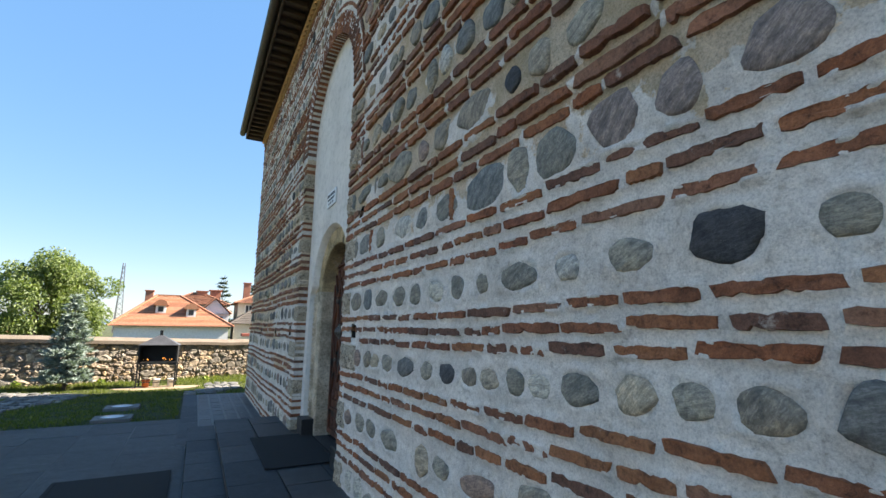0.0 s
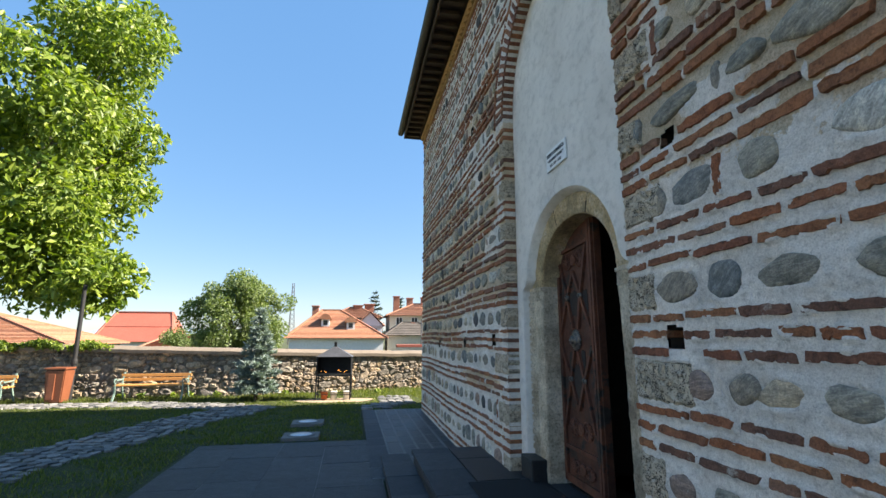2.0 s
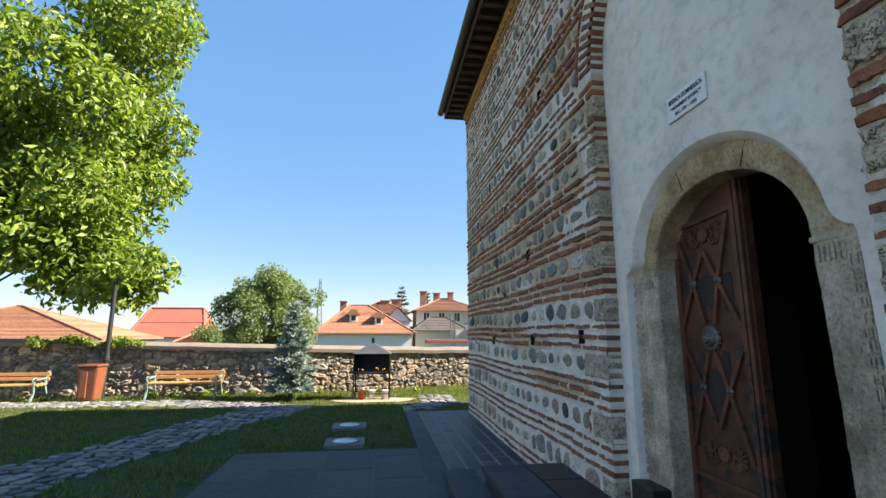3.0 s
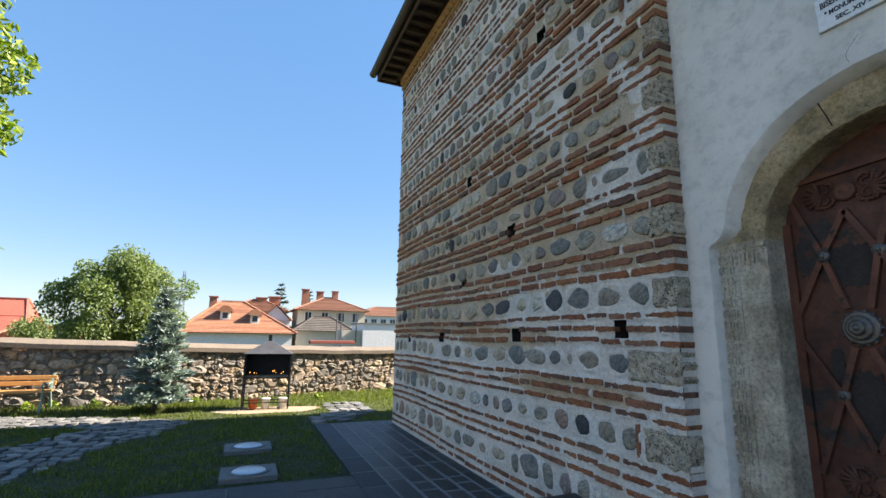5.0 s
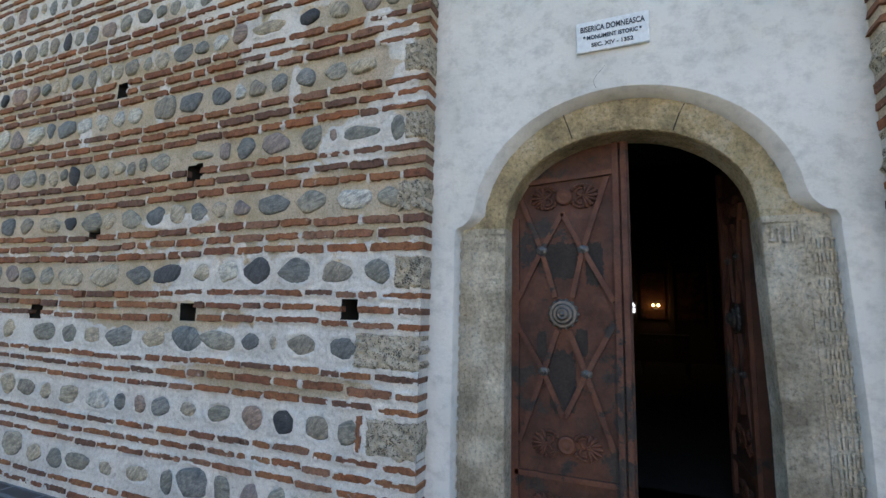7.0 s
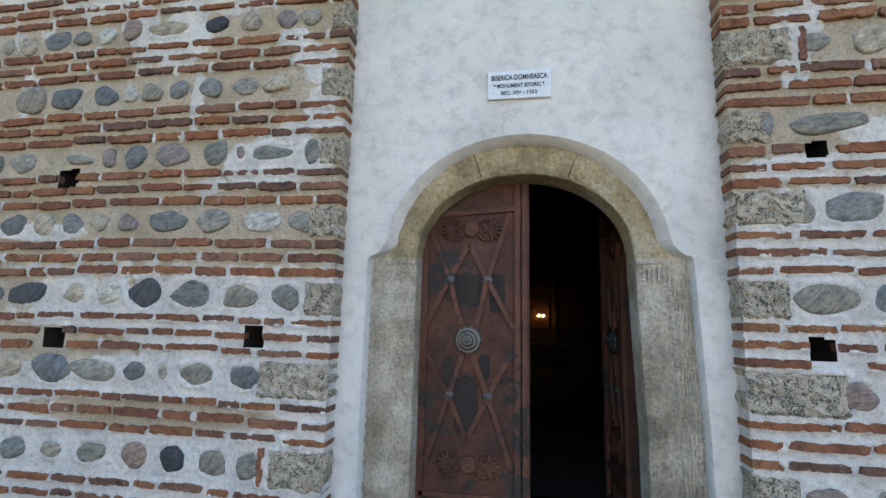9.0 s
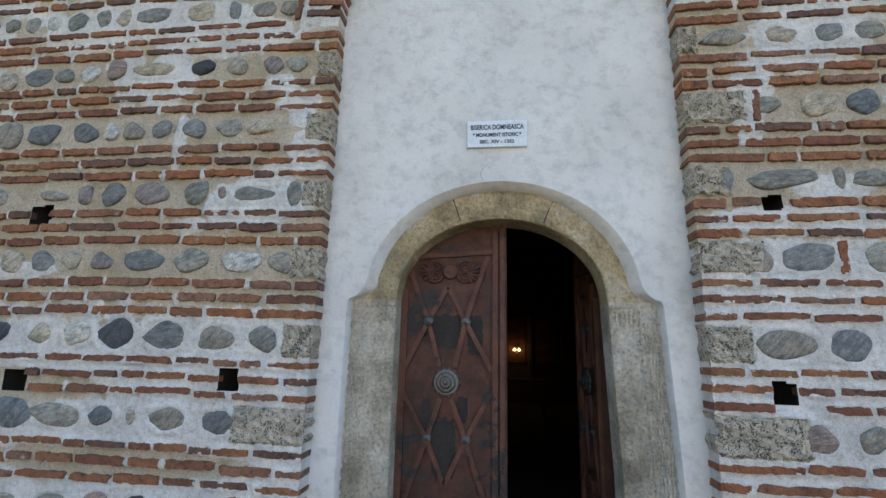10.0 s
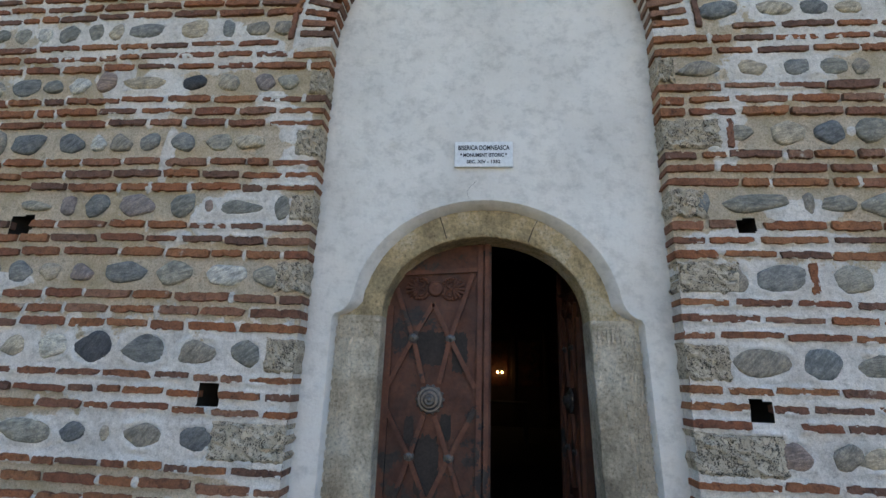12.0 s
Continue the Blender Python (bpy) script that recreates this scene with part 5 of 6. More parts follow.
def roof():
    over, z = 0.48, TOP + 0.10
    x0, x1, y0, y1 = -over, 23.0 + over, WALL_R - over + 0.3, WALL_L + 0.28
    rf = thing("church_roof", (0, 0, 0), "hipped church roof with dark boarded eaves", "roof")
    rf["kind"] = "structure"
    bm = bmesh.new()
    base = [bm.verts.new(p) for p in ((x0, y0, z + 0.10), (x1, y0, z + 0.10), (x1, y1, z + 0.10), (x0, y1, z + 0.10))]
    ym = (y0 + y1) / 2
    rid = [bm.verts.new(p) for p in ((x0 + 8.0, ym, z + 3.6), (x1 - 8.0, ym, z + 3.6))]
    bm.faces.new((base[0], base[1], rid[1], rid[0])), bm.faces.new((base[2], base[3], rid[0], rid[1]))
    bm.faces.new((base[1], base[2], rid[1])), bm.faces.new((base[3], base[0], rid[0])), bm.faces.new(base)
    part("covering", bm, M_ROOFGREY, rf)
    part("soffit", box((x0 + 0.03, y0 + 0.03, z + 0.05), (0.3, y1 - 0.03, z + 0.08)), M_DARKWOOD, rf)
    part("soffit", box((0.3, WALL_L - 0.1, z + 0.05), (x1 - 0.03, y1 - 0.03, z + 0.08)), M_DARKWOOD, rf)
    y = y0 + 0.1
    while y < y1 - 0.05:
        part("rafter_end", box((x0 + 0.05, y, z - 0.035), (-0.10, y + 0.085, z + 0.048), 0.006), M_DARKWOOD, rf)
        y += 0.27
    part("fascia", box((x0 + 0.0, y0, z - 0.05), (x0 + 0.028, y1, z + 0.11)), M_DARKWOOD, rf)
    part("fascia", box((x0 + 0.03, y1 - 0.028, z - 0.05), (x1, y1, z + 0.11)), M_DARKWOOD, rf)
    bm = bmesh.new()
    n = 10
    prof = [(-0.075 * math.cos(math.pi * i / n), -0.075 * math.sin(math.pi * i / n)) for i in range(n + 1)]
    prof += [(p[0] * 0.9, p[1] * 0.9) for p in prof[::-1]]
    prism(prof, y1 - y0 + 0.06, bm, Matrix(((1, 0, 0, x0 - 0.082), (0, 0, 1, y0 - 0.03), (0, 1, 0, z + 0.10), (0, 0, 0, 1))))
    part("gutter", bm, M_GUTTER, rf, "dark weathered metal gutter")
    part("cornice_band", box((-0.06, WALL_R, TOP - 0.03), (0.3, WALL_L + 0.03, TOP + 0.06), 0.008), M_YELLOW, rf)
    y = WALL_R
    while y < WALL_L - 0.05:
        part("cornice_tooth", box((-0.075, y, TOP - 0.125), (0.06, y + 0.085, TOP - 0.034), 0.006, None, Matrix.Rotation(radians(35), 4, 'Z')), M_YELLOW, rf)
        y += 0.15
    part("cornice_band", box((-0.035, WALL_R, TOP - 0.18), (0.05, WALL_L + 0.02, TOP - 0.13), 0.008), M_YELLOW, rf)
    part("upper_fill", box((-0.55, y0 + 0.1, z + 0.082), (x1 - 0.2, y1 - 0.1, z + 0.098)), M_DARKWOOD, rf)
    tw = thing("church_dome", (13.0, ym, z + 0.1), "round church drum with a conical cap", "dome")
    tw["kind"] = "structure"
    part("drum", lathe([(3.4, 0), (3.4, 9.0), (3.7, 9.1)], 20), M_PLASTER, tw)
    part("cap", lathe([(3.8, 9.12), (2.6, 10.8), (0.1, 12.5)], 20), M_ROOFGREY, tw)


roof()


# ---- ground, paving, steps ----
g = raw("ground", [(-900, -900, -0.02), (900, -900, -0.02), (900, 900, -0.02), (-900, 900, -0.02)], [(0, 1, 2, 3)], M_LAWN)
tagged(g, "mown lawn round the church", "lawn", kind="structure")


def slab_field(owner, y0, y1, x0, x1, wide, long, z, thick, material, gap=0.012, jitter=0.15, uneven=0.004, seed=1):
    """Rows of slabs, each one an object."""
    r = random.Random(seed)
    cache = []
    for _ in range(6):
        bm = box((-0.5, -0.5, -1), (0.5, 0.5, 0))
        top = [v for v in bm.verts if v.co.z > -0.5]
        for v in bm.verts:
            v.co.x += r.uniform(-0.012, 0.012)
            v.co.y += r.uniform(-0.012, 0.012)
        cache.append(mesh_of(bm, "slab", material))
    x = x0
    while x < x1 - 0.05:
        w = min(wide * r.uniform(1 - jitter, 1 + jitter), x1 - x)
        if x1 - (x + w) < wide * 0.35:
            w = x1 - x
        y = y0 - long * r.random() * 0.6
        while y < y1 - 0.02:
            l = long * r.uniform(1 - jitter * 1.5, 1 + jitter * 1.5)
            a, b = max(y, y0), min(y + l, y1)
            y += l
            if b - a < 0.06:
                continue
            ob = new("slab", r.choice(cache))
            ob.parent = owner
            ob.matrix_world = Matrix.Translation((x + w / 2, (a + b) / 2, z + r.uniform(-uneven, uneven))) @ Matrix.Rotation(radians(r.uniform(-1, 1) * min(0.25, uneven * 50)), 4, 'X') @ Matrix.Diagonal((w - gap, b - a - gap, thick, 1))
        x += w


def paving():
    court = new("pavement", mesh_of(box((-3.78, -6.0, -0.30), (-1.19, 10.33, -0.0035)), "pavement", M_JOINT))
    tagged(court, "grey stone slab court before the church", "pavement", kind="structure")
    slab_field(court, -6.0, 10.34, -3.79, -1.195, 0.65, 1.0, 0.0, 0.04, M_COURT, 0.004, 0.1, 0.0005, 2)
    side = new("pavement_side", mesh_of(box((-1.31, 8.2, -0.3), (0.02, 13.45, 0.0055)), "pavement_side", M_JOINT))
    tagged(side, "dark flagstone strip along the church wall", "pavement", kind="structure")
    slab_field(side, 8.22, 13.46, -1.32, -1.03, 0.29, 0.62, 0.0075, 0.04, M_SLAB, 0.016, 0.12, 0.0015, 8)
    slab_field(side, 8.22, 13.46, -1.03, -0.005, 0.32, 0.44, 0.0075, 0.04, M_SLABDARK, 0.042, 0.36, 0.0012, 9)
    step = new("floor_step", mesh_of(box((-1.165, -6.0, -0.2), (-0.80, 8.66, 0.118)), "floor_step", M_SLABDARK))
    tagged(step, "low grey stone step before the church door", "step", kind="structure")
    slab_field(step, -6.0, 8.7, -1.19, -0.83, 0.36, 0.55, 0.15, 0.035, M_SLAB, 0.008, 0.12, 0.002, 4)
    plat = new("floor_platform", mesh_of(box((-0.835, -6.0, -0.2), (0.40, 8.16, 0.27)), "floor_platform", M_SLABDARK))
    tagged(plat, "stone platform before the church door", "platform", kind="structure")
    slab_field(plat, -6.0, 8.2, -0.86, -0.42, 0.44, 0.75, STEP, 0.04, M_SLAB, 0.008, 0.12, 0.002, 5)
    slab_field(plat, -6.0, 8.2, -0.42, 0.0, 0.6, 0.7, STEP, 0.04, M_SLABDARK, 0.012, 0.2, 0.003, 6)
    slab_field(plat, MID - HALF, MID + HALF, 0.0, 0.38, 0.4, 0.7, STEP, 0.04, M_SLABDARK, 0.008, 0.2, 0.002, 7)


paving()


def floor_mat(x0, x1, y0, y1, z, label):
    mt = thing("door_mat", ((x0 + x1) / 2, (y0 + y1) / 2, z), label, "mat", "black mats")
    w, l = (x1 - x0) / 2, (y1 - y0) / 2
    part("sheet", box((-w, -l, 0.0), (w, l, 0.012), 0.004), M_MAT, mt)
    for s in (-1, 1):
        part("edge_strip", box((s * w - 0.02, -l + 0.006, 0.004), (s * w + 0.02, l - 0.006, 0.016), 0.003), M_MAT, mt)


floor_mat(-0.50, 0.16, 5.40, 6.78, STEP + 0.004, "black rubber mat lying before the church door")
floor_mat(-2.36, -1.33, 5.2, 6.95, 0.006, "black rubber mat lying on the stone court")


def ground_light(x, y):
    c = thing("ground_light", (x, y, 0), "round frosted floodlight set in a concrete block in the lawn", "light", "lawn lights")
    part("block", box((-0.29, -0.24, -0.12), (0.29, 0.24, 0.035), 0.010), M_CONCRETE, c)
    part("ring", lathe([(0.22, 0.035), (0.22, 0.045), (0.185, 0.049), (0.18, 0.040)], 28), M_CONCRETE, c)
    part("lens", lathe([(0.18, 0.038), (0.17, 0.046), (0.06, 0.052), (0.01, 0.053)], 28), M_LAMPRING, c, "pale blue-white lens", True)


ground_light(-2.36, 10.76)
ground_light(-2.36, 12.0)


def flat_stones(name, label, inside, x0, x1, y0, y1, size, material, seed, z=0.0, high=0.03):
    """Irregular flat stones laid edge to edge over a patch of ground."""
    r = random.Random(seed)
    owner = new(name, mesh_of(box((0, 0, -0.05), (0.001, 0.001, -0.04)), name, material))
    tagged(owner, label, "path", kind="structure")
    meshes = []
    for _ in range(12):
        ol = cobble(r, 13)
        bm = prism(ol, 1.0)
        for v in bm.verts:
            if v.co.z > 0.5:
                v.co.x, v.co.y = v.co.x * 0.93, v.co.y * 0.93
        meshes.append(mesh_of(bm, "flat_stone", material))
    items, x = [], x0
    while x < x1:
        y = y0 + r.uniform(0, size)
        w = size * r.uniform(0.7, 1.2)
        while y < y1:
            l = size * r.uniform(0.7, 1.6)
            if inside(x + w / 2, y + l / 2):
                items.append((r.choice(meshes), Matrix.Translation((x + w / 2, y + l / 2, z - 0.062 + high * r.random())) @ Matrix.Rotation(r.uniform(-1.5, 1.5), 4, 'Z') @ Matrix.Rotation(radians(r.uniform(-4, 4)), 4, 'X') @ Matrix.Diagonal((w * 1.0, l * 0.98, 0.06, 1))))
            y += l
        x += w
    items.sort(key=lambda it: (it[1].translation - Vector((-3, 8, 0))).length)
    for me, m in items[:280]:
        ob = new("flat_stone", me)
        ob.parent, ob.matrix_world = owner, m
    if items[280:]:
        verts, faces, base = [], [], 0
        for me, m in items[280:]:
            verts += [m @ v.co for v in me.vertices]
            faces += [tuple(base + i for i in p.vertices) for p in me.polygons]
            base += len(me.vertices)
        tagged(raw("far_flat_stones", verts, faces, material, owner), kind="stuff")


def band(points, half):
    """A test for places within a strip along a broken line."""
    def test(x, y):
        for (ax, ay), (bx, by) in zip(points, points[1:]):
            dx, dy = bx - ax, by - ay
            t = max(0, min(1, ((x - ax) * dx + (y - ay) * dy) / (dx * dx + dy * dy)))
            if math.hypot(x - ax - t * dx, y - ay - t * dy) < half:
                return True
        return False
    return test


M_PATHSTONE = pieces("path_stones", [(0.144, 0.143, 0.137), (0.189, 0.184, 0.176), (0.108, 0.108, 0.106), (0.234, 0.225, 0.212)], 0.85, 25, 0.6, 0.008, 0.35)
flat_stones("path", "path of irregular flat grey stones across the lawn", band([(-3.95, 14.2), (-4.7, 12.8), (-5.9, 9.6), (-6.6, 6.0)], 0.62), -8.5, -3.2, 5.0, 15.2, 0.17, M_PATHSTONE, 21, 0.0, 0.022)
flat_stones("path_far", "path of flat grey stones before the benches", band([(-4.0, 14.4), (-6.5, 15.4), (-13.0, 15.6)], 0.45), -13.0, -3.4, 13.8, 16.2, 0.19, M_PATHSTONE, 22, 0.0, 0.022)
flat_stones("path_end", "low heap of flat stones at the end of the paving", band([(-1.0, 13.9), (-0.5, 14.6), (-0.35, 15.6)], 0.42), -1.6, 0.3, 13.5, 16.2, 0.24, M_PATHSTONE, 23, 0.012, 0.025)


# ---- churchyard wall ----
def yard_wall():
    """A rubble wall in two straight stretches, with a sloping concrete coping."""
    bend, x0, x1, thick = -4.2, -30.0, 14.0, 0.42
    front = lambda x: 16.78 + (0.012 * (bend - x) if x < bend else 0.27 * (x - bend))
    top = lambda x: 1.0 + 0.0245 * max(0.0, -x)
    w = None
    xs = [x0, bend, x1]
    bm = bmesh.new()
    rings = []
    for x in xs:
        y = front(x) + 0.03
        rings.append([bm.verts.new(p) for p in ((x, y, -0.2), (x, y, top(x)), (x, y + thick, top(x)), (x, y + thick, -0.2))])
    for a, b in zip(rings, rings[1:]):
        for k in range(4):
            bm.faces.new((a[k], b[k], b[(k + 1) % 4], a[(k + 1) % 4]))
    bmesh.ops.recalc_face_normals(bm, faces=bm.faces)
    w = new("wall_yard", mesh_of(bm, "wall_yard", M_RUBBLEBED))
    tagged(w, "rough rubble stone churchyard wall with a concrete coping", "wall", kind="structure")
    r = random.Random(31)
    meshes = []
    for _ in range(26):
        me = piece_mesh("stone", pebble(12, r, 0.20, 2.6 + 3.0 * r.random()), 0.032, 0.10, 0.6, M_RUBBLE, r)
        for v in me.vertices:
            v.co.x += 0.022 * noise.noise((v.co.y * 5, v.co.z * 5, len(meshes)))
        me.polygons.foreach_set("use_smooth", [False] * len(me.polygons))
        meshes.append(me)
    items, x = [], x0
    while x < x1:                                   # short stacks side by side, so that no course runs through
        wide = r.uniform(0.26, 0.55)
        z = -0.02
        while z < top(x) - 0.02:
            h = r.choice((0.06, 0.08, 0.10, 0.13, 0.16, 0.22))
            h = min(h, top(x) + 0.03 - z)
            q = x
            while q < x + wide - 0.03:
                wd = min(h * r.uniform(0.8, 2.4), x + wide - q + 0.05)
                if wd > 0.04 and h > 0.035:
                    m = q + wd / 2 + r.uniform(-0.03, 0.03)
                    turn = Matrix.Rotation(math.pi / 2 + (math.atan(0.27) if m > bend else -0.012), 4, 'Z')
                    items.append((r.choice(meshes), Matrix.Translation((m, front(m) + 0.03, z + h / 2 + r.uniform(-0.025, 0.025))) @ turn @ Matrix.Rotation(radians(r.uniform(-20, 20)), 4, 'X') @ Matrix.Diagonal((r.uniform(0.5, 1.7), wd * 1.06, h * r.uniform(0.95, 1.12), 1))))
                q += wd
            z += h
        x += wide
    items.sort(key=lambda it: abs(it[1].translation.x + 1.5) + 0.5 * abs(it[1].translation.z - 0.7))
    for me, m in items[:290]:
        ob = new("stone", me)
        ob.parent, ob.matrix_world = w, m
    verts, faces, base = [], [], 0
    for me, m in items[290:]:
        verts += [m @ v.co for v in me.vertices]
        faces += [tuple(base + i for i in p.vertices) for p in me.polygons]
        base += len(me.vertices)
    tagged(raw("far_stones", verts, faces, M_RUBBLE, w), kind="stuff")
    bm, prev, n = bmesh.new(), None, 160
    for i in range(n + 1):
        x = x0 + (x1 - x0) * i / n
        k, y = 0.014 * noise.noise((x * 1.7, 0, 0)), front(x)
        t, e = top(x) + k, 0.012 * noise.noise((x * 3.1, 4, 0))
        ring = [bm.verts.new((x, y - 0.09 + e, t)), bm.verts.new((x, y - 0.10 + e, t + 0.09)), bm.verts.new((x, y + 0.08, t + 0.18)), bm.verts.new((x, y + thick - 0.05, t + 0.18)), bm.verts.new((x, y + thick + 0.12, t + 0.09)), bm.verts.new((x, y + thick + 0.10, t))]
        if prev:
            for a in range(6):
                bm.faces.new((prev[a], ring[a], ring[(a + 1) % 6], prev[(a + 1) % 6]))
        else:
            bm.faces.new(ring)
        prev = ring
    bm.faces.new(prev[::-1])
    bmesh.ops.recalc_face_normals(bm, faces=bm.faces)
    part("coping", bm, M_CAP, w, "weathered concrete coping")


yard_wall()


def bounce_wall():
    """An added, unseen plain wall opposite the church front that bounces warm sunlight onto it."""
    bm = box((-22.4, -13.0, -0.2), (-22.0, 15.0, 2.3))
    box((-22.5, -13.1, 2.3), (-21.9, 15.1, 2.42), 0.02, bm)
    w = new("wall_bounce_west", mesh_of(bm, "wall_bounce_west", M_WALLCREAM))
    tagged(w, "plain sunlit cream rendered wall across the churchyard", "wall", kind="structure")


bounce_wall()


# ---- plants ----
def leaf_cloud(centres, count, size, spread, seed, droop=0.35, shape=0.5):
    """Many folded leaves scattered round the given centres, as vertices and faces."""
    r = np.random.RandomState(seed)
    c = np.array([p for p, _ in centres])
    s = np.array([q for _, q in centres])
    pick = r.choice(len(c), count, p=s ** 2 / (s ** 2).sum())
    d = r.normal(size=(count, 3))
    d /= np.linalg.norm(d, axis=1)[:, None]
    p = c[pick] + d * (s[pick] * r.uniform(0.4, 1.22, count) ** 0.7)[:, None] * np.array([1, 1, spread])
    a = r.normal(size=(count, 3)) + d * 0.6
    a[:, 2] -= droop * 2
    a /= np.linalg.norm(a, axis=1)[:, None]
    b = np.cross(a, r.normal(size=(count, 3)))
    b /= np.linalg.norm(b, axis=1)[:, None]
    l = size * r.uniform(0.6, 1.3, count)[:, None]
    nrm = np.cross(a, b)
    v = np.stack([p - a * l * 0.5, p + b * l * shape * 0.5 + nrm * l * 0.1, p + a * l * 0.5, p - b * l * shape * 0.5 + nrm * l * 0.1], 1).reshape(-1, 3)
    k = np.arange(count) * 4
    f = np.concatenate([np.stack([k, k + 1, k + 2], 1), np.stack([k, k + 2, k + 3], 1)])
    return v.tolist(), f.tolist()


def limbs(bm, start, ends, r0, r, n=7):
    for e in ends:
        a, b = Vector(start), Vector(e)
        mid = a.lerp(b, 0.5) + Vector((r.uniform(-0.2, 0.2), r.uniform(-0.2, 0.2), r.uniform(0.0, 0.3)))
        bar(a, mid, r0, bm, n, r0 * 0.65)
        bar(mid, b, r0 * 0.65, bm, n, r0 * 0.2)


def broad_tree(place_at, trunk_h, trunk_r, centres, leaves, leaf, material, label, seed, spread=0.85):
    r = random.Random(seed)
    t = thing("tree", place_at, label, "tree")
    bm = bmesh.new()
    top = (0.1, 0.0, trunk_h)
    bar((0, 0, -0.1), top, trunk_r * 1.15, bm, 12, trunk_r * 0.8)
    bar(top, (0.1, 0.1, trunk_h * 1.9), trunk_r * 0.8, bm, 10, trunk_r * 0.3)
    limbs(bm, (0.1, 0, trunk_h), [c for c, s in centres[::2] if c[2] > trunk_h * 1.6], trunk_r * 0.12, r)
    limbs(bm, (0.1, 0.05, trunk_h * 1.4), [c for c, s in centres[1::2] if c[2] > trunk_h * 1.9], trunk_r * 0.16, r)
    part("trunk", bm, M_BARK, t)
    v, f = leaf_cloud(centres, leaves, leaf, spread, seed)
    tagged(raw("crown", v, f, material, t), "leafy crown in full summer leaf", kind="stuff")
    return t


def clumps(n, rx, ry, z0, z1, seed, size=0.9, lean=(0, 0)):
    r, out = random.Random(seed), []
    while len(out) < n:
        x, y, z = r.uniform(-1, 1), r.uniform(-1, 1), r.uniform(-1, 1)
        d = x * x + y * y + z * z
        if 0.25 < d < 1.0:
            h = (z + 1) / 2
            out.append(((x * rx + lean[0] * h, y * ry + lean[1] * h, z0 + (z1 - z0) * h), size * r.uniform(0.6, 1.25)))
    return out


broad_tree((-13.6, 18.4, 0), 2.6, 0.30, [((x + 1.9, y, z), s) for (x, y, z), s in clumps(46, 2.8, 2.8, 3.2, 13.5, 41, 1.2, (1.0, 0.8))] + [((x + 4.2, y - 0.6, z), s) for (x, y, z), s in clumps(18, 1.2, 1.4, 2.3, 4.4, 42, 0.55)] + [((x - 1.6, y - 0.6, z), s) for (x, y, z), s in clumps(30, 3.2, 2.8, 2.4, 12.0, 47, 1.2)], 56000, 0.26, M_LEAF, "tall broad-leaved tree with bright sunlit leaves by the churchyard wall", 43)
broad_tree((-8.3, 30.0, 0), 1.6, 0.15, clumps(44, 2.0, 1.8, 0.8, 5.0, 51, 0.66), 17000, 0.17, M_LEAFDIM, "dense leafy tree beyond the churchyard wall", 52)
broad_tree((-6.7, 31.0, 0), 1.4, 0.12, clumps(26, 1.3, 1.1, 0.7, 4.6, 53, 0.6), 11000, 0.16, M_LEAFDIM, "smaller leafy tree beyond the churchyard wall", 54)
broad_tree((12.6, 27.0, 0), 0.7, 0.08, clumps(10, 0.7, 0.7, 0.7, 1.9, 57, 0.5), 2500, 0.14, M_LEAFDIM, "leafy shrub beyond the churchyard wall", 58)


def conifer(place_at, height, radius, material, label, seed, tiers=16, tufts=95, blade=0.11):
    """A pointed conifer: trunk, and tiers of boughs that carry tufts of needles."""
    r = random.Random(seed)
    t = thing("spruce", place_at, label, "tree")
    bm = bmesh.new()
    bar((0, 0, -0.05), (0, 0, height), 0.05 * height / 2.5, bm, 8, 0.008)
    verts, faces = [], []
    for i in range(tiers):
        h = 0.10 + 0.88 * (i + r.uniform(-0.3, 0.3)) / (tiers - 1)
        z, reach = height * h, radius * (1 - h) ** 0.85 * r.uniform(0.85, 1.1) + 0.05
        k = max(4, int(9 * (1 - h) + 4))
        for j in range(k):
            a = 2 * math.pi * (j + r.random() * 0.7) / k + i
            rr = reach * r.uniform(0.5, 1.25)
            tip = Vector((rr * math.cos(a), rr * math.sin(a), z + 0.10 * rr - 0.05))
            bar((0, 0, z - 0.02), tip, 0.011, bm, 5, 0.004)
            for q in range(max(6, int(tufts * rr / radius))):
                u = r.uniform(0.25, 1.03)
                p = Vector((0, 0, z - 0.02)).lerp(tip, u) + Vector((r.gauss(0, 0.035), r.gauss(0, 0.035), r.gauss(0, 0.022)))
                d = Vector((math.cos(a) + r.gauss(0, 0.8), math.sin(a) + r.gauss(0, 0.8), 0.25 + r.gauss(0, 0.35))).normalized()
                s = d.cross(Vector((r.gauss(0, 1), r.gauss(0, 1), 1))).normalized() * 0.145 * blade
                l = blade * r.uniform(0.6, 1.2)
                b = len(verts)
                verts += [p - s, p + s, p + d * l + s * 0.3, p + d * l - s * 0.3]
                faces.append((b, b + 1, b + 2, b + 3))
    part("trunk", bm, M_BARK, t)
    tagged(raw("needles", verts, faces, material, t), kind="stuff")
    return t


conifer((-4.02, 15.75, 0), 2.42, 0.52, M_NEEDLE, "young blue spruce standing on the lawn by the wall", 61, 19, 270)
conifer((2.1, 82.0, 0), 9.3, 1.9, M_DARKNEEDLE, "dark conifer rising behind the far roofs", 62, 12, 40, 0.7)
conifer((6.6, 84.0, 0), 8.6, 1.6, M_DARKNEEDLE, "dark conifer rising behind the far roofs", 63, 12, 40, 0.7)


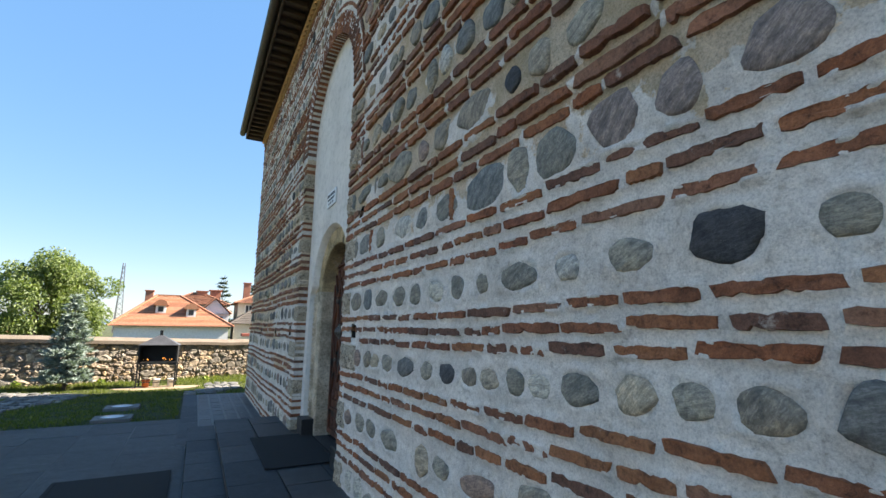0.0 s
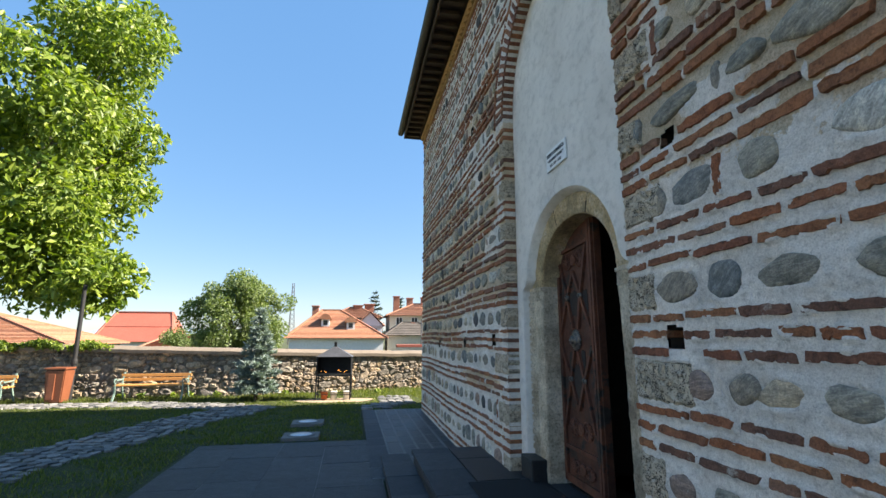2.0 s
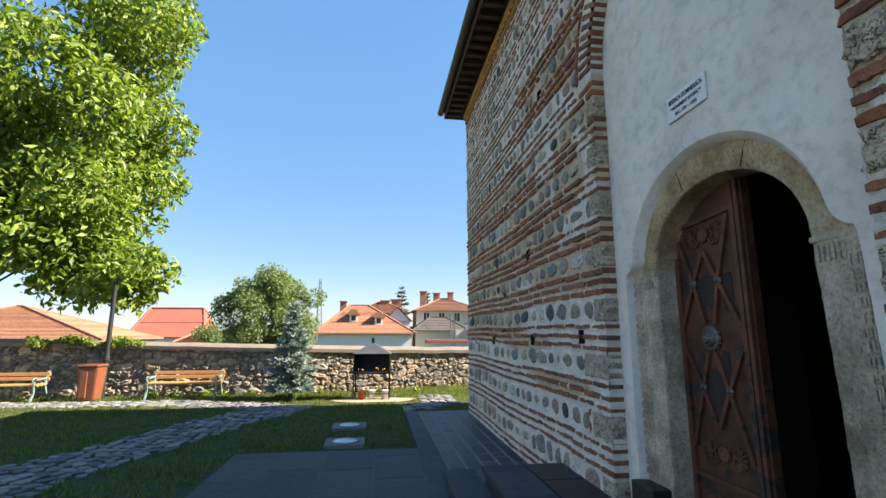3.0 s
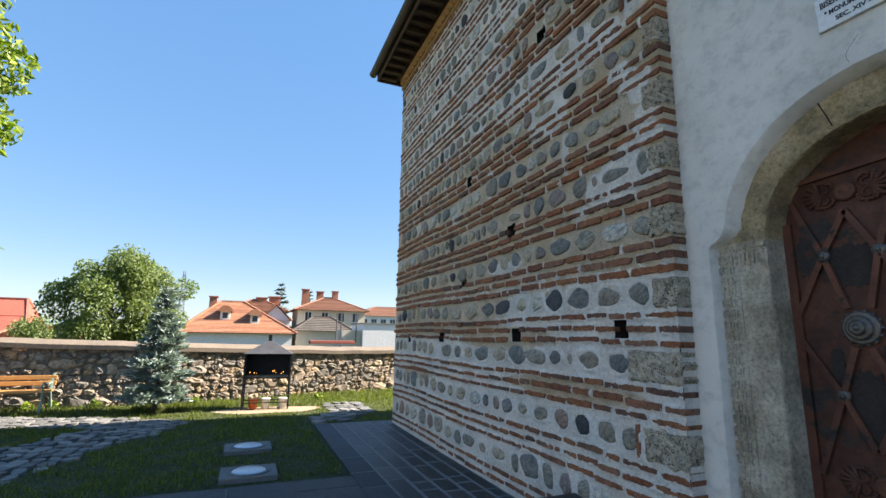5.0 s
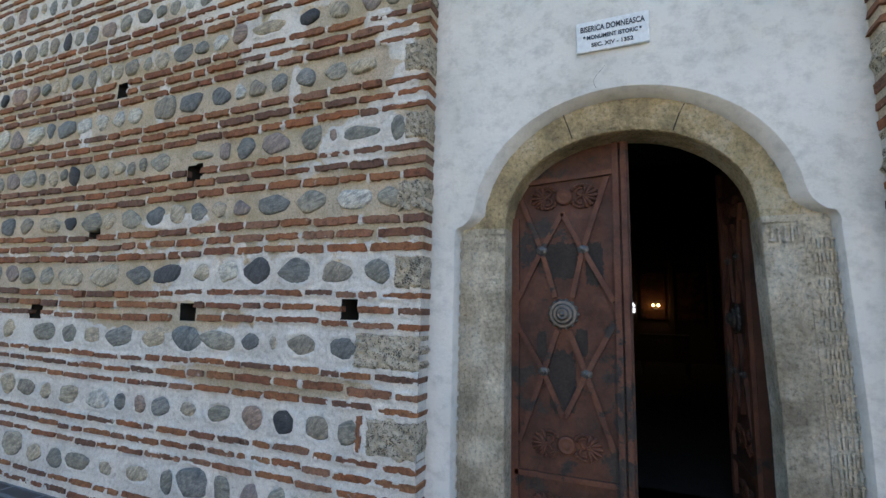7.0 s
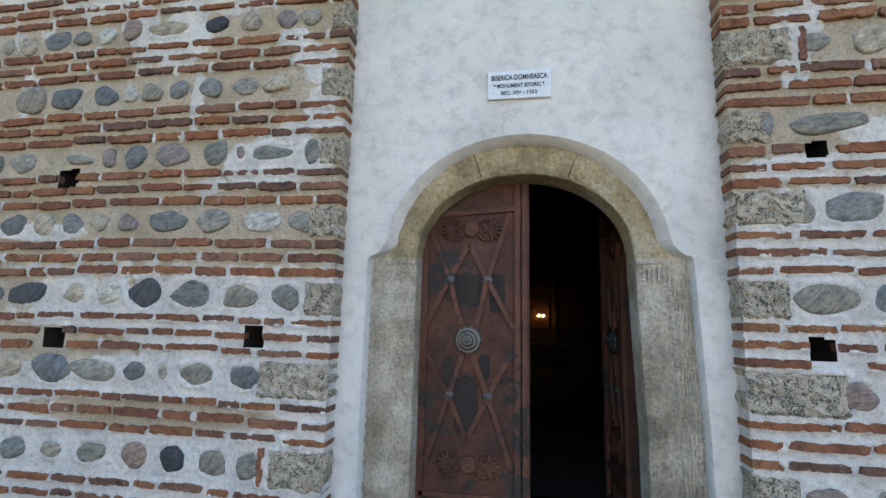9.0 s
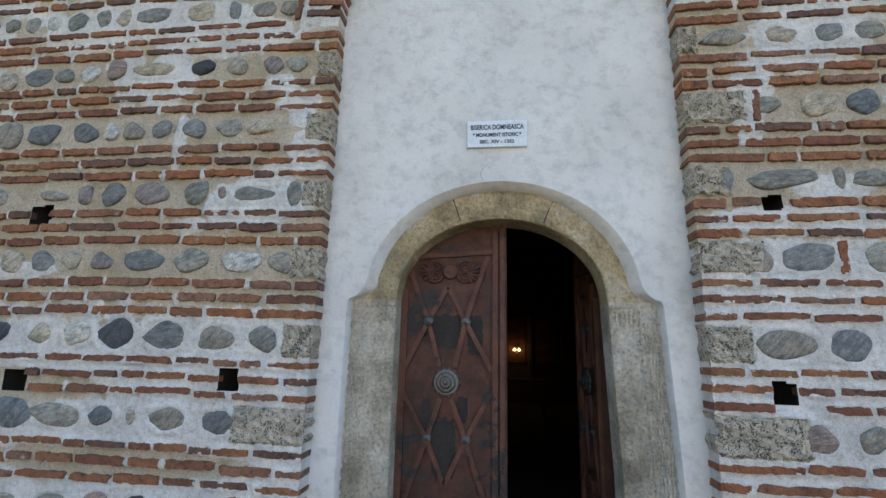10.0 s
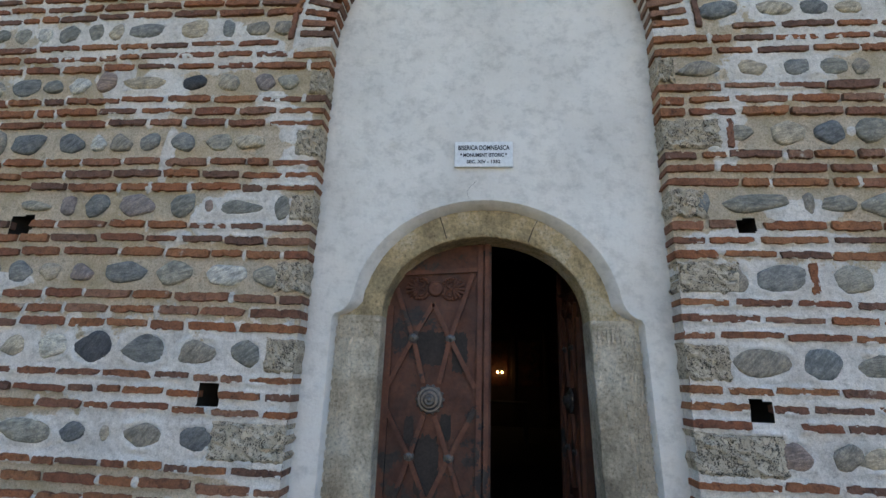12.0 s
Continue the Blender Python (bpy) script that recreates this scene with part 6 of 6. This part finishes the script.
def grass():
    r = np.random.RandomState(71)
    n = 170000
    x = r.uniform(-12, 3.0, n)
    y = 8.0 + 10.5 * r.uniform(0, 1, n) ** 0.8
    keep = ~((x > -3.86) & (y < 10.45)) & ~((x > -1.36) & (y < 13.55)) & ~((x > -0.05) & (y < 13.3)) & (y < np.where(x < -4.2, 16.75, 16.78 + 0.27 * (x + 4.2)))
    on_path = np.array([band([(-3.95, 14.2), (-4.7, 12.8), (-5.9, 9.6), (-6.6, 6.0)], 0.55)(a, b) or band([(-4.0, 14.4), (-6.5, 15.4), (-13.0, 15.6)], 0.38)(a, b) or math.hypot((a + 1.95) / 1.0, (b - 15.4) / 0.5) < 1 or (abs(a + 2.36) < 0.31 and (abs(b - 10.76) < 0.27 or abs(b - 12.0) < 0.27)) for a, b in zip(x, y)])
    keep &= ~on_path
    x, y = x[keep], y[keep]
    n = len(x)
    h = r.uniform(0.015, 0.05, n) * np.where(y > 15.7, 1.7, 1.0) * (0.55 + 0.9 * (np.sin(x * 5.1 + 2 * np.sin(y * 3.3)) * np.sin(y * 4.3 + 1.7 * np.sin(x * 2.9)) > -0.1))
    a = r.uniform(0, 2 * math.pi, n)
    dx, dy = np.cos(a) * 0.008, np.sin(a) * 0.008
    lx, ly = r.normal(0, 0.02, n), r.normal(0, 0.02, n)
    z = np.full(n, -0.022)
    v = np.stack([np.stack([x - dx, y - dy, z], 1), np.stack([x + dx, y + dy, z], 1), np.stack([x + lx, y + ly, z + h], 1)], 1).reshape(-1, 3)
    ob = raw("grass", v.tolist(), [(3 * i, 3 * i + 1, 3 * i + 2) for i in range(n)], M_BLADE)
    tagged(ob, "short mown grass blades on the lawn", "grass", kind="stuff")


grass()
v, f = leaf_cloud([((x, 16.82 - 0.15 * random.Random(int(x * 9)).random(), 1.30 - 0.03 * (x + 7) + 0.05 * math.sin(5 * x)), 0.10 + 0.07 * math.sin(3.1 * x) ** 2) for x in np.arange(-10.6, -8.0, 0.16)] + [((x, 16.66, 0.06), 0.09) for x in (-7.6, -7.1, -6.3, -5.9, -5.2, -3.4, -0.8)], 2100, 0.10, 0.8, 73)
tagged(raw("creeper", v, f, M_LEAF), "low green creeper on the coping and foot of the wall", "plant", kind="stuff")
dirt = raw("bare_ground", [(-1.95 + (1.05 + 0.08 * math.sin(3 * a)) * math.cos(a), 15.4 + (0.42 + 0.05 * math.sin(5 * a)) * math.sin(a), -0.012) for a in np.arange(0, 6.28, 0.2)], [tuple(range(32))], M_DIRT)
tagged(dirt, "bare trodden earth before the candle shelter", "ground", kind="structure")


# ---- things in the churchyard ----
def candle_shelter():
    s = thing("candle_shelter", (-2.02, 15.62, 0), "black sheet-metal candle shelter on thin legs with a hipped roof", "shelter", turn=-4)
    w, d = 0.44, 0.22
    for sx in (-1, 1):
        for sy in (-1, 1):
            part("leg", box((sx * w - 0.016, sy * d - 0.016, 0), (sx * w + 0.016, sy * d + 0.016, 1.10)), M_BLACK, s)
    part("tray", box((-w, -d, 0.60), (w, d, 0.63), 0.004), M_BLACK, s)
    part("back_panel", box((-w, d - 0.008, 0.632), (w, d + 0.008, 1.10)), M_BLACK, s)
    for sx in (-1, 1):
        part("side_panel", box((sx * w - 0.006, -d, 0.632), (sx * w + 0.006, d - 0.01, 1.10)), M_BLACK, s)
    part("sand_bed", box((-w + 0.03, -d + 0.03, 0.632), (w - 0.03, d - 0.03, 0.65)), M_DIRT, s)
    for a, b in (((-w, -d, 0.13), (w, -d, 0.13)), ((-w, d, 0.13), (w, d, 0.13)), ((-w, -d, 0.13), (-w, d, 0.13)), ((w, -d, 0.13), (w, d, 0.13))):
        part("rail", beam(a, b, 0.02, 0.02), M_BLACK, s)
    bm = bmesh.new()
    base = [bm.verts.new((sx * (w + 0.04), sy * (d + 0.05), 1.10)) for sx, sy in ((-1, -1), (1, -1), (1, 1), (-1, 1))]
    up = [bm.verts.new((sx * 0.05, sy * 0.05, 1.36)) for sx, sy in ((-1, -1), (1, -1), (1, 1), (-1, 1))]
    for i in range(4):
        bm.faces.new((base[i], base[(i + 1) % 4], up[(i + 1) % 4], up[i]))
    bm.faces.new(up), bm.faces.new(base[::-1])
    part("roof", bm, M_SHEET, s, "dull grey sheet-metal roof")
    part("vent_pipe", box((-0.035, -0.035, 1.36), (0.035, 0.035, 1.49), 0.006), M_BLACK, s)
    r = random.Random(81)
    for x in (-0.34, -0.26, -0.22, 0.10, 0.13, 0.16, 0.27, 0.31):
        c = thing("candle", (0, 0, 0), "thin lit candle burning in the sand tray", "candle", "candles in the shelter")
        c.matrix_world = pose(-2.02, 15.62, 0, 0, 0, -4) @ pose(x, -0.05 - 0.05 * r.random(), 0.648)
        h = r.uniform(0.03, 0.10)
        part("wax", bar((0, 0, 0), (0, 0, h), 0.005), M_CAP, c)
        part("flame", lathe([(0.002, h), (0.005, h + 0.007), (0.004, h + 0.014), (0.001, h + 0.022)], 8), M_FLAME, c, "small orange flame")


candle_shelter()


def bucket(x, y, h, r, material, label):
    b = thing("bucket", (x, y, 0), label, "bucket", "buckets under the shelter")
    part("body", lathe([(r * 0.78, 0.0), (r, h), (r * 1.05, h), (r * 1.05, h - 0.012), (r * 0.95, h - 0.014)], 18), material, b, smooth=True)
    part("rim", lathe([(r * 1.05, h - 0.016), (r * 1.08, h - 0.008), (r * 1.05, h)], 18), material, b)
    last = None
    bm = bmesh.new()
    for i in range(9):
        a = math.pi * i / 8
        p = (r * 1.05 * math.cos(a), -0.02 - 0.6 * r * math.sin(a), h - 0.02 - 0.25 * r * math.sin(a))
        if last:
            bar(last, p, 0.004, bm, 5)
        last = p
    part("handle", bm, M_IRON, b)


bucket(-2.26, 15.55, 0.20, 0.10, M_PLASTIC_O, "orange plastic bucket under the candle shelter")
bucket(-2.02, 15.58, 0.20, 0.09, M_PLASTIC_W, "white plastic bucket under the candle shelter")
bucket(-1.68, 15.56, 0.20, 0.09, M_PLASTIC_W, "white plastic bucket under the candle shelter")


def bench(x, y, turn):
    b = thing("park_bench", (x, y, 0), "park bench with varnished orange slats and pale green iron ends", "bench", "churchyard benches", turn)
    L, k_z = 0.86, 0.84
    for k in range(3):
        part("seat_slat", box((-L, -0.24 + 0.13 * k, 0.43 * k_z), (L, -0.13 + 0.13 * k, 0.43 * k_z + 0.035), 0.008), M_BENCH, b)
    for k in range(2):
        part("back_slat", box((-L, 0.17 + 0.02 * k, (0.55 + 0.125 * k) * k_z), (L, 0.205 + 0.02 * k, (0.645 + 0.125 * k) * k_z), 0.008), M_BENCH, b)
    for s in (-1, 1):
        bm = bmesh.new()
        xx = s * (L - 0.06)
        pts = [(-0.30, 0.0), (-0.22, 0.22), (-0.24, 0.42), (0.14, 0.42), (0.22, 0.20), (0.30, 0.0)]
        for p, q in zip(pts, pts[1:]):
            beam((xx, p[0], p[1]), (xx, q[0], q[1]), 0.04, 0.035, bm, (1, 0, 0))
        beam((xx, 0.13, 0.42), (xx, 0.245, 0.82), 0.04, 0.035, bm, (1, 0, 0))
        last = None
        for i in range(13):
            a = math.pi * 1.5 * i / 12
            p = (xx, -0.20 + 0.07 * math.cos(a) - 0.03, 0.58 + 0.07 * math.sin(a))
            if last:
                bar(last, p, 0.016, bm, 6)
            last = p
        beam((xx, -0.16, 0.60), (xx, 0.17, 0.62), 0.035, 0.03, bm, (1, 0, 0))
        beam((xx, -0.24, 0.42), (xx, -0.24, 0.55), 0.03, 0.03, bm, (1, 0, 0))
        for v in bm.verts:
            v.co.z *= k_z
        part("iron_end", bm, M_BENCHIRON, b, "pale green cast-iron end with a scrolled arm")


bench(-6.70, 16.3, 0)
bench(-10.75, 16.2, 0)


def litter_bin(x, y):
    b = thing("litter_bin", (x, y, 0), "terracotta-coloured litter bin standing by the tree", "bin")
    bm = bmesh.new()
    lo, hi = 0.18, 0.225
    a = [bm.verts.new((sx * lo, sy * lo, 0.0)) for sx, sy in ((-1, -1), (1, -1), (1, 1), (-1, 1))]
    c = [bm.verts.new((sx * hi, sy * hi, 0.78)) for sx, sy in ((-1, -1), (1, -1), (1, 1), (-1, 1))]
    for i in range(4):
        bm.faces.new((a[i], a[(i + 1) % 4], c[(i + 1) % 4], c[i]))
    bm.faces.new(a[::-1]), bm.faces.new(c)
    bmesh.ops.bevel(bm, geom=list(bm.edges), offset=0.02, segments=2, affect='EDGES')
    part("body", bm, M_BIN, b)
    part("front_panel", box((-0.13, -0.236, 0.08), (0.02, -0.19, 0.70), 0.006), M_BIN, b)
    part("lid", box((-0.24, -0.24, 0.80), (0.24, 0.24, 0.85), 0.015), M_BIN, b)
    part("liner_rim", box((-0.2, -0.2, 0.76), (0.2, 0.2, 0.80)), M_BLACK, b)


litter_bin(-8.82, 16.15)


def pole(x, y):
    p = thing("utility_pole", (x, y, 0), "slim dark metal pole rising into the leaves by the bin", "pole")
    part("shaft", bar((0, 0, 0), (0, 0, 3.0), 0.06, None, 14, 0.05), M_BLACK, p)
    part("foot_plate", box((-0.11, -0.11, 0), (0.11, 0.11, 0.03), 0.006), M_BLACK, p)
    part("collar", lathe([(0.075, 0.9), (0.08, 0.93), (0.08, 1.0), (0.075, 1.03)], 14), M_BLACK, p)


pole(-8.72, 16.5)


# ---- houses beyond the wall ----
def window_on(parent, m, w, h):
    wd = part("window", box((-w / 2 - 0.08, -0.05, -h / 2 - 0.08), (w / 2 + 0.08, 0.02, h / 2 + 0.08)), M_WALLWHITE, parent)
    wd.matrix_local = m
    part("pane", box((-w / 2, -0.07, -h / 2), (-0.04, -0.052, h / 2)), M_PANE, wd)
    part("pane", box((0.04, -0.07, -h / 2), (w / 2, -0.052, h / 2)), M_PANE, wd)


def hip_rows(bm, a, b, c, d, rows, lift=0.05):
    """A roof slope from eave a-b up to ridge d-c, in overlapping rows of tiles."""
    a, b, c, d = (Vector(p) for p in (a, b, c, d))
    n = (b - a).cross(d - a).normalized()
    if n.z < 0:
        n = -n
    for i in range(rows):
        t0, t1 = i / rows, (i + 1) / rows
        p = [a.lerp(d, t0) + n * lift, b.lerp(c, t0) + n * lift, b.lerp(c, t1), a.lerp(d, t1)]
        vs = [bm.verts.new(q) for q in p]
        bm.faces.new(vs)
        low = [bm.verts.new(a.lerp(d, t0)), bm.verts.new(b.lerp(c, t0))]
        bm.faces.new((low[0], low[1], vs[1], vs[0]))


def house(x0, x1, y0, y1, eave, ridge, label, walls, roofing, hip=1.0, over=0.4, windows=(), chimneys=(), dormers=(), rows=26, ridge_x=None, gable=False):
    h = thing("house", ((x0 + x1) / 2, (y0 + y1) / 2, 0), label, "house")
    hw, hd = (x1 - x0) / 2, (y1 - y0) / 2
    part("wall", box((-hw, -hd, 0), (hw, hd, eave)), walls, h)
    rx = max(0.02, hw - hd * hip) if hw >= hd else 0.02
    ex, ey = hw + over, hd + over
    e = [(-ex, -ey, eave - 0.1), (ex, -ey, eave - 0.1), (ex, ey, eave - 0.1), (-ex, ey, eave - 0.1)]
    r = [(-rx - (over if hip == 0 else 0), 0, ridge), (rx + (over if hip == 0 else 0), 0, ridge)]
    if ridge_x:
        r = [(ridge_x[0], 0, ridge), (ridge_x[1], 0, ridge)]
    bm = bmesh.new()
    if gable:
        r = [(0, -ey, ridge), (0, ey, ridge)]
        hip_rows(bm, e[3], e[0], r[0], r[1], rows), hip_rows(bm, e[1], e[2], r[1], r[0], rows)
        part("gable_wall", prism([(-hw, eave), (hw, eave), (0, ridge - 0.12)], 2 * hd, None, Matrix(((1, 0, 0, 0), (0, 0, 1, -hd), (0, 1, 0, 0), (0, 0, 0, 1)))), walls, h)
    else:
        hip_rows(bm, e[0], e[1], r[1], r[0], rows), hip_rows(bm, e[2], e[3], r[0], r[1], rows)
        hip_rows(bm, e[1], e[2], r[1], r[1], rows), hip_rows(bm, e[3], e[0], r[0], r[0], rows)
    for a, b in ((e[0], r[0]), (e[1], r[1]), (r[0], r[1]), (e[2], r[1]), (e[3], r[0])):
        beam(Vector(a) + Vector((0, 0, 0.05)), Vector(b) + Vector((0, 0, 0.06)), 0.2, 0.12, bm)
    vs = [bm.verts.new((p[0], p[1], p[2] - 0.03)) for p in e]
    bm.faces.new(vs)
    tagged(part("roof", bm, roofing, h), kind="stuff")
    for wx, wz, ww, wh in windows:
        window_on(h, Matrix.Translation((wx, -hd - 0.01, wz)), ww, wh)
    for cx, cy, cz, cw, ch in chimneys:
        c = part("chimney", box((cx - cw / 2, cy - cw / 2, cz - 1.0), (cx + cw / 2, cy + cw / 2, cz + ch), 0.03), M_CHIMNEY, h)
        part("chimney_cap", box((cx - cw * 0.62, cy - cw * 0.62, cz + ch), (cx + cw * 0.62, cy + cw * 0.62, cz + ch + 0.14), 0.02), M_CHIMNEY, c)
    for dx, dz in dormers:
        t = (dz - eave) / (ridge - eave)
        dy = -ey * (1 - t)
        dm = part("dormer", box((dx - 0.45, dy - 0.35, dz - 0.35), (dx + 0.45, dy + 1.2, dz + 0.55)), M_WALLWHITE, h)
        bm = bmesh.new()
        prism([(-0.72, 0.5), (0.72, 0.5), (0.45, 0.95), (0, 1.12), (-0.45, 0.95)], 2.2, bm, Matrix(((1, 0, 0, dx), (0, 0, 1, dy - 0.6), (0, 1, 0, dz), (0, 0, 0, 1))))
        part("dormer_roof", bm, roofing, dm)
        part("dormer_pane", box((dx - 0.24, dy - 0.37, dz - 0.15), (dx + 0.24, dy - 0.352, dz + 0.4)), M_PANE, dm)
    return h


house(-8.2, 1.9, 55.5, 63.0, 1.6, 4.75, "low white house with an orange tiled hipped roof and two dormers", M_WALLWHITE, M_ROOF, 1.0, 0.5, (), [(-2.8, 1.0, 4.2, 0.75, 1.0)], [(-1.4, 3.1), (1.4, 2.8)], ridge_x=(-2.0, 0.2))
house(-36.0, -20.4, 38.0, 46.0, 1.2, 3.5, "long low house with a broad orange tiled roof", M_WALLWHITE, M_ROOF, 1.9, 0.5)
house(-28.0, -20.8, 58.0, 62.4, 1.2, 4.3, "house with a plain red metal roof", M_WALLWHITE, M_ROOFRED, 0.35, 0.4, rows=2)
house(-5.0, 2.4, 72.0, 78.0, 4.5, 6.1, "house with a brown-red roof and two broad brick chimneys", M_WALLCREAM, M_ROOFBROWN, 1.0, 0.4, [(-1.5, 3.0, 0.8, 1.0)], [(0.5, 0, 5.6, 1.3, 0.7), (2.2, 0.2, 5.4, 1.4, 1.1)])
house(-0.9, 2.4, 66.0, 70.0, 3.2, 5.0, "white gabled house with small upper windows", M_WALLWHITE, M_ROOFBROWN, 0.0, 0.3, gable=True, windows= [(-0.5, 2.5, 0.5, 0.7), (0.6, 2.3, 0.7, 0.9)])
house(3.7, 12.8, 70.0, 78.0, 4.8, 6.7, "two-storey cream house with a brown tiled roof and three tall chimneys", M_WALLCREAM, M_ROOFBROWN, 1.0, 0.6, [(-3.2, 3.8, 0.8, 1.2), (-1.0, 3.8, 0.8, 1.2), (1.2, 3.8, 0.8, 1.2), (3.2, 3.8, 0.8, 1.2)], [(-3.3, 0, 6.2, 0.9, 1.5), (-1.2, 0.4, 6.2, 0.9, 1.3), (0.9, 0, 6.2, 0.8, 1.4)])
house(2.6, 8.6, 58.5, 63.5, 1.95, 3.45, "shed with a weathered grey sagging roof", M_WALLCREAM, M_ROOFGREY, 0.8, 0.4, chimneys=[(0.3, 0, 2.7, 0.4, 0.6)], rows=8)
house(20.5, 37.0, 110.0, 122.0, 5.9, 8.2, "long apartment block with a brown mansard roof", M_WALLWHITE, M_ROOFBROWN, 0.9, 0.5, [(-6.6 + 2.2 * i, 4.4, 1.2, 1.3) for i in range(7)])


house(-17.5, -13.6, 44.0, 47.0, 0.9, 1.75, "low outbuilding with a dark brown tiled roof", M_WALLCREAM, M_ROOFBROWN, 0.6, 0.5)
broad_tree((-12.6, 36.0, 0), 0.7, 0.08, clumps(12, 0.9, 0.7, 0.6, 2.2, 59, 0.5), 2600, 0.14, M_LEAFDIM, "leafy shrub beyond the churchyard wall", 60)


def white_shed():
    s = thing("flat_shed", (11.1, 48.0, 0), "plain white flat-roofed building with a metal edge", "building")
    part("wall", box((-3.6, 0, 0), (5.0, 5, 2.5)), M_WALLWHITE, s)
    part("roof_edge", box((-3.7, -0.1, 2.5), (5.1, 5.1, 2.62), 0.02), M_CONCRETE, s)
    part("side_store", box((-5.4, 0.6, 0), (-3.62, 4, 1.9)), M_WALLCREAM, s)
    part("red_awning", box((-8.8, -4.2, 0.75), (-5.2, -3.2, 1.0), 0.03), M_ROOFRED, s)
    for x in (-6.0, -5.6, -4.2):
        part("flue_pipe", bar((x, 0.2, 0.8), (x, 0.2, 3.4), 0.06), M_SHEET, s)


white_shed()


def mast():
    m = thing("radio_mast", (-14.8, 110.0, 0), "thin lattice radio mast on the skyline", "mast")
    for k in range(3):
        a = 2 * math.pi * k / 3
        p = lambda z: ((0.9 - 0.05 * z) * math.cos(a), (0.9 - 0.05 * z) * math.sin(a), z)
        part("leg", bar(p(0), p(13.5), 0.07, None, 5), M_SHEET, m)
    bm = bmesh.new()
    for i in range(13):
        for k in range(3):
            a, b = 2 * math.pi * k / 3, 2 * math.pi * (k + 1) / 3
            r1, r2 = 0.9 - 0.05 * i, 0.9 - 0.05 * (i + 1)
            bar((r1 * math.cos(a), r1 * math.sin(a), i), (r2 * math.cos(b), r2 * math.sin(b), i + 1), 0.045, bm, 4)
    part("bracing", bm, M_SHEET, m)


mast()


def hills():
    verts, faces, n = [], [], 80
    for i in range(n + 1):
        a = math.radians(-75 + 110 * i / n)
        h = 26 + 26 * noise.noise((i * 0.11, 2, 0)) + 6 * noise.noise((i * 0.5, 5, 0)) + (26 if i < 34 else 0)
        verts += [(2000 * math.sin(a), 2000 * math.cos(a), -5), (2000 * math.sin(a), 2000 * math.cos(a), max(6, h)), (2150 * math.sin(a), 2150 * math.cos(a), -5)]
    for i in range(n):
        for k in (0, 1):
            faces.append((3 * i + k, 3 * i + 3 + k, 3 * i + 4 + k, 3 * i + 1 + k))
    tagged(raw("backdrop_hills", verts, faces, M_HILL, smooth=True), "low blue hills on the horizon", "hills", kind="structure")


hills()


# ---- pieces of the church front ----
mas_1.finish(wall_1)
mas_2.finish(wall_2)
mas_3.finish(wall_3)
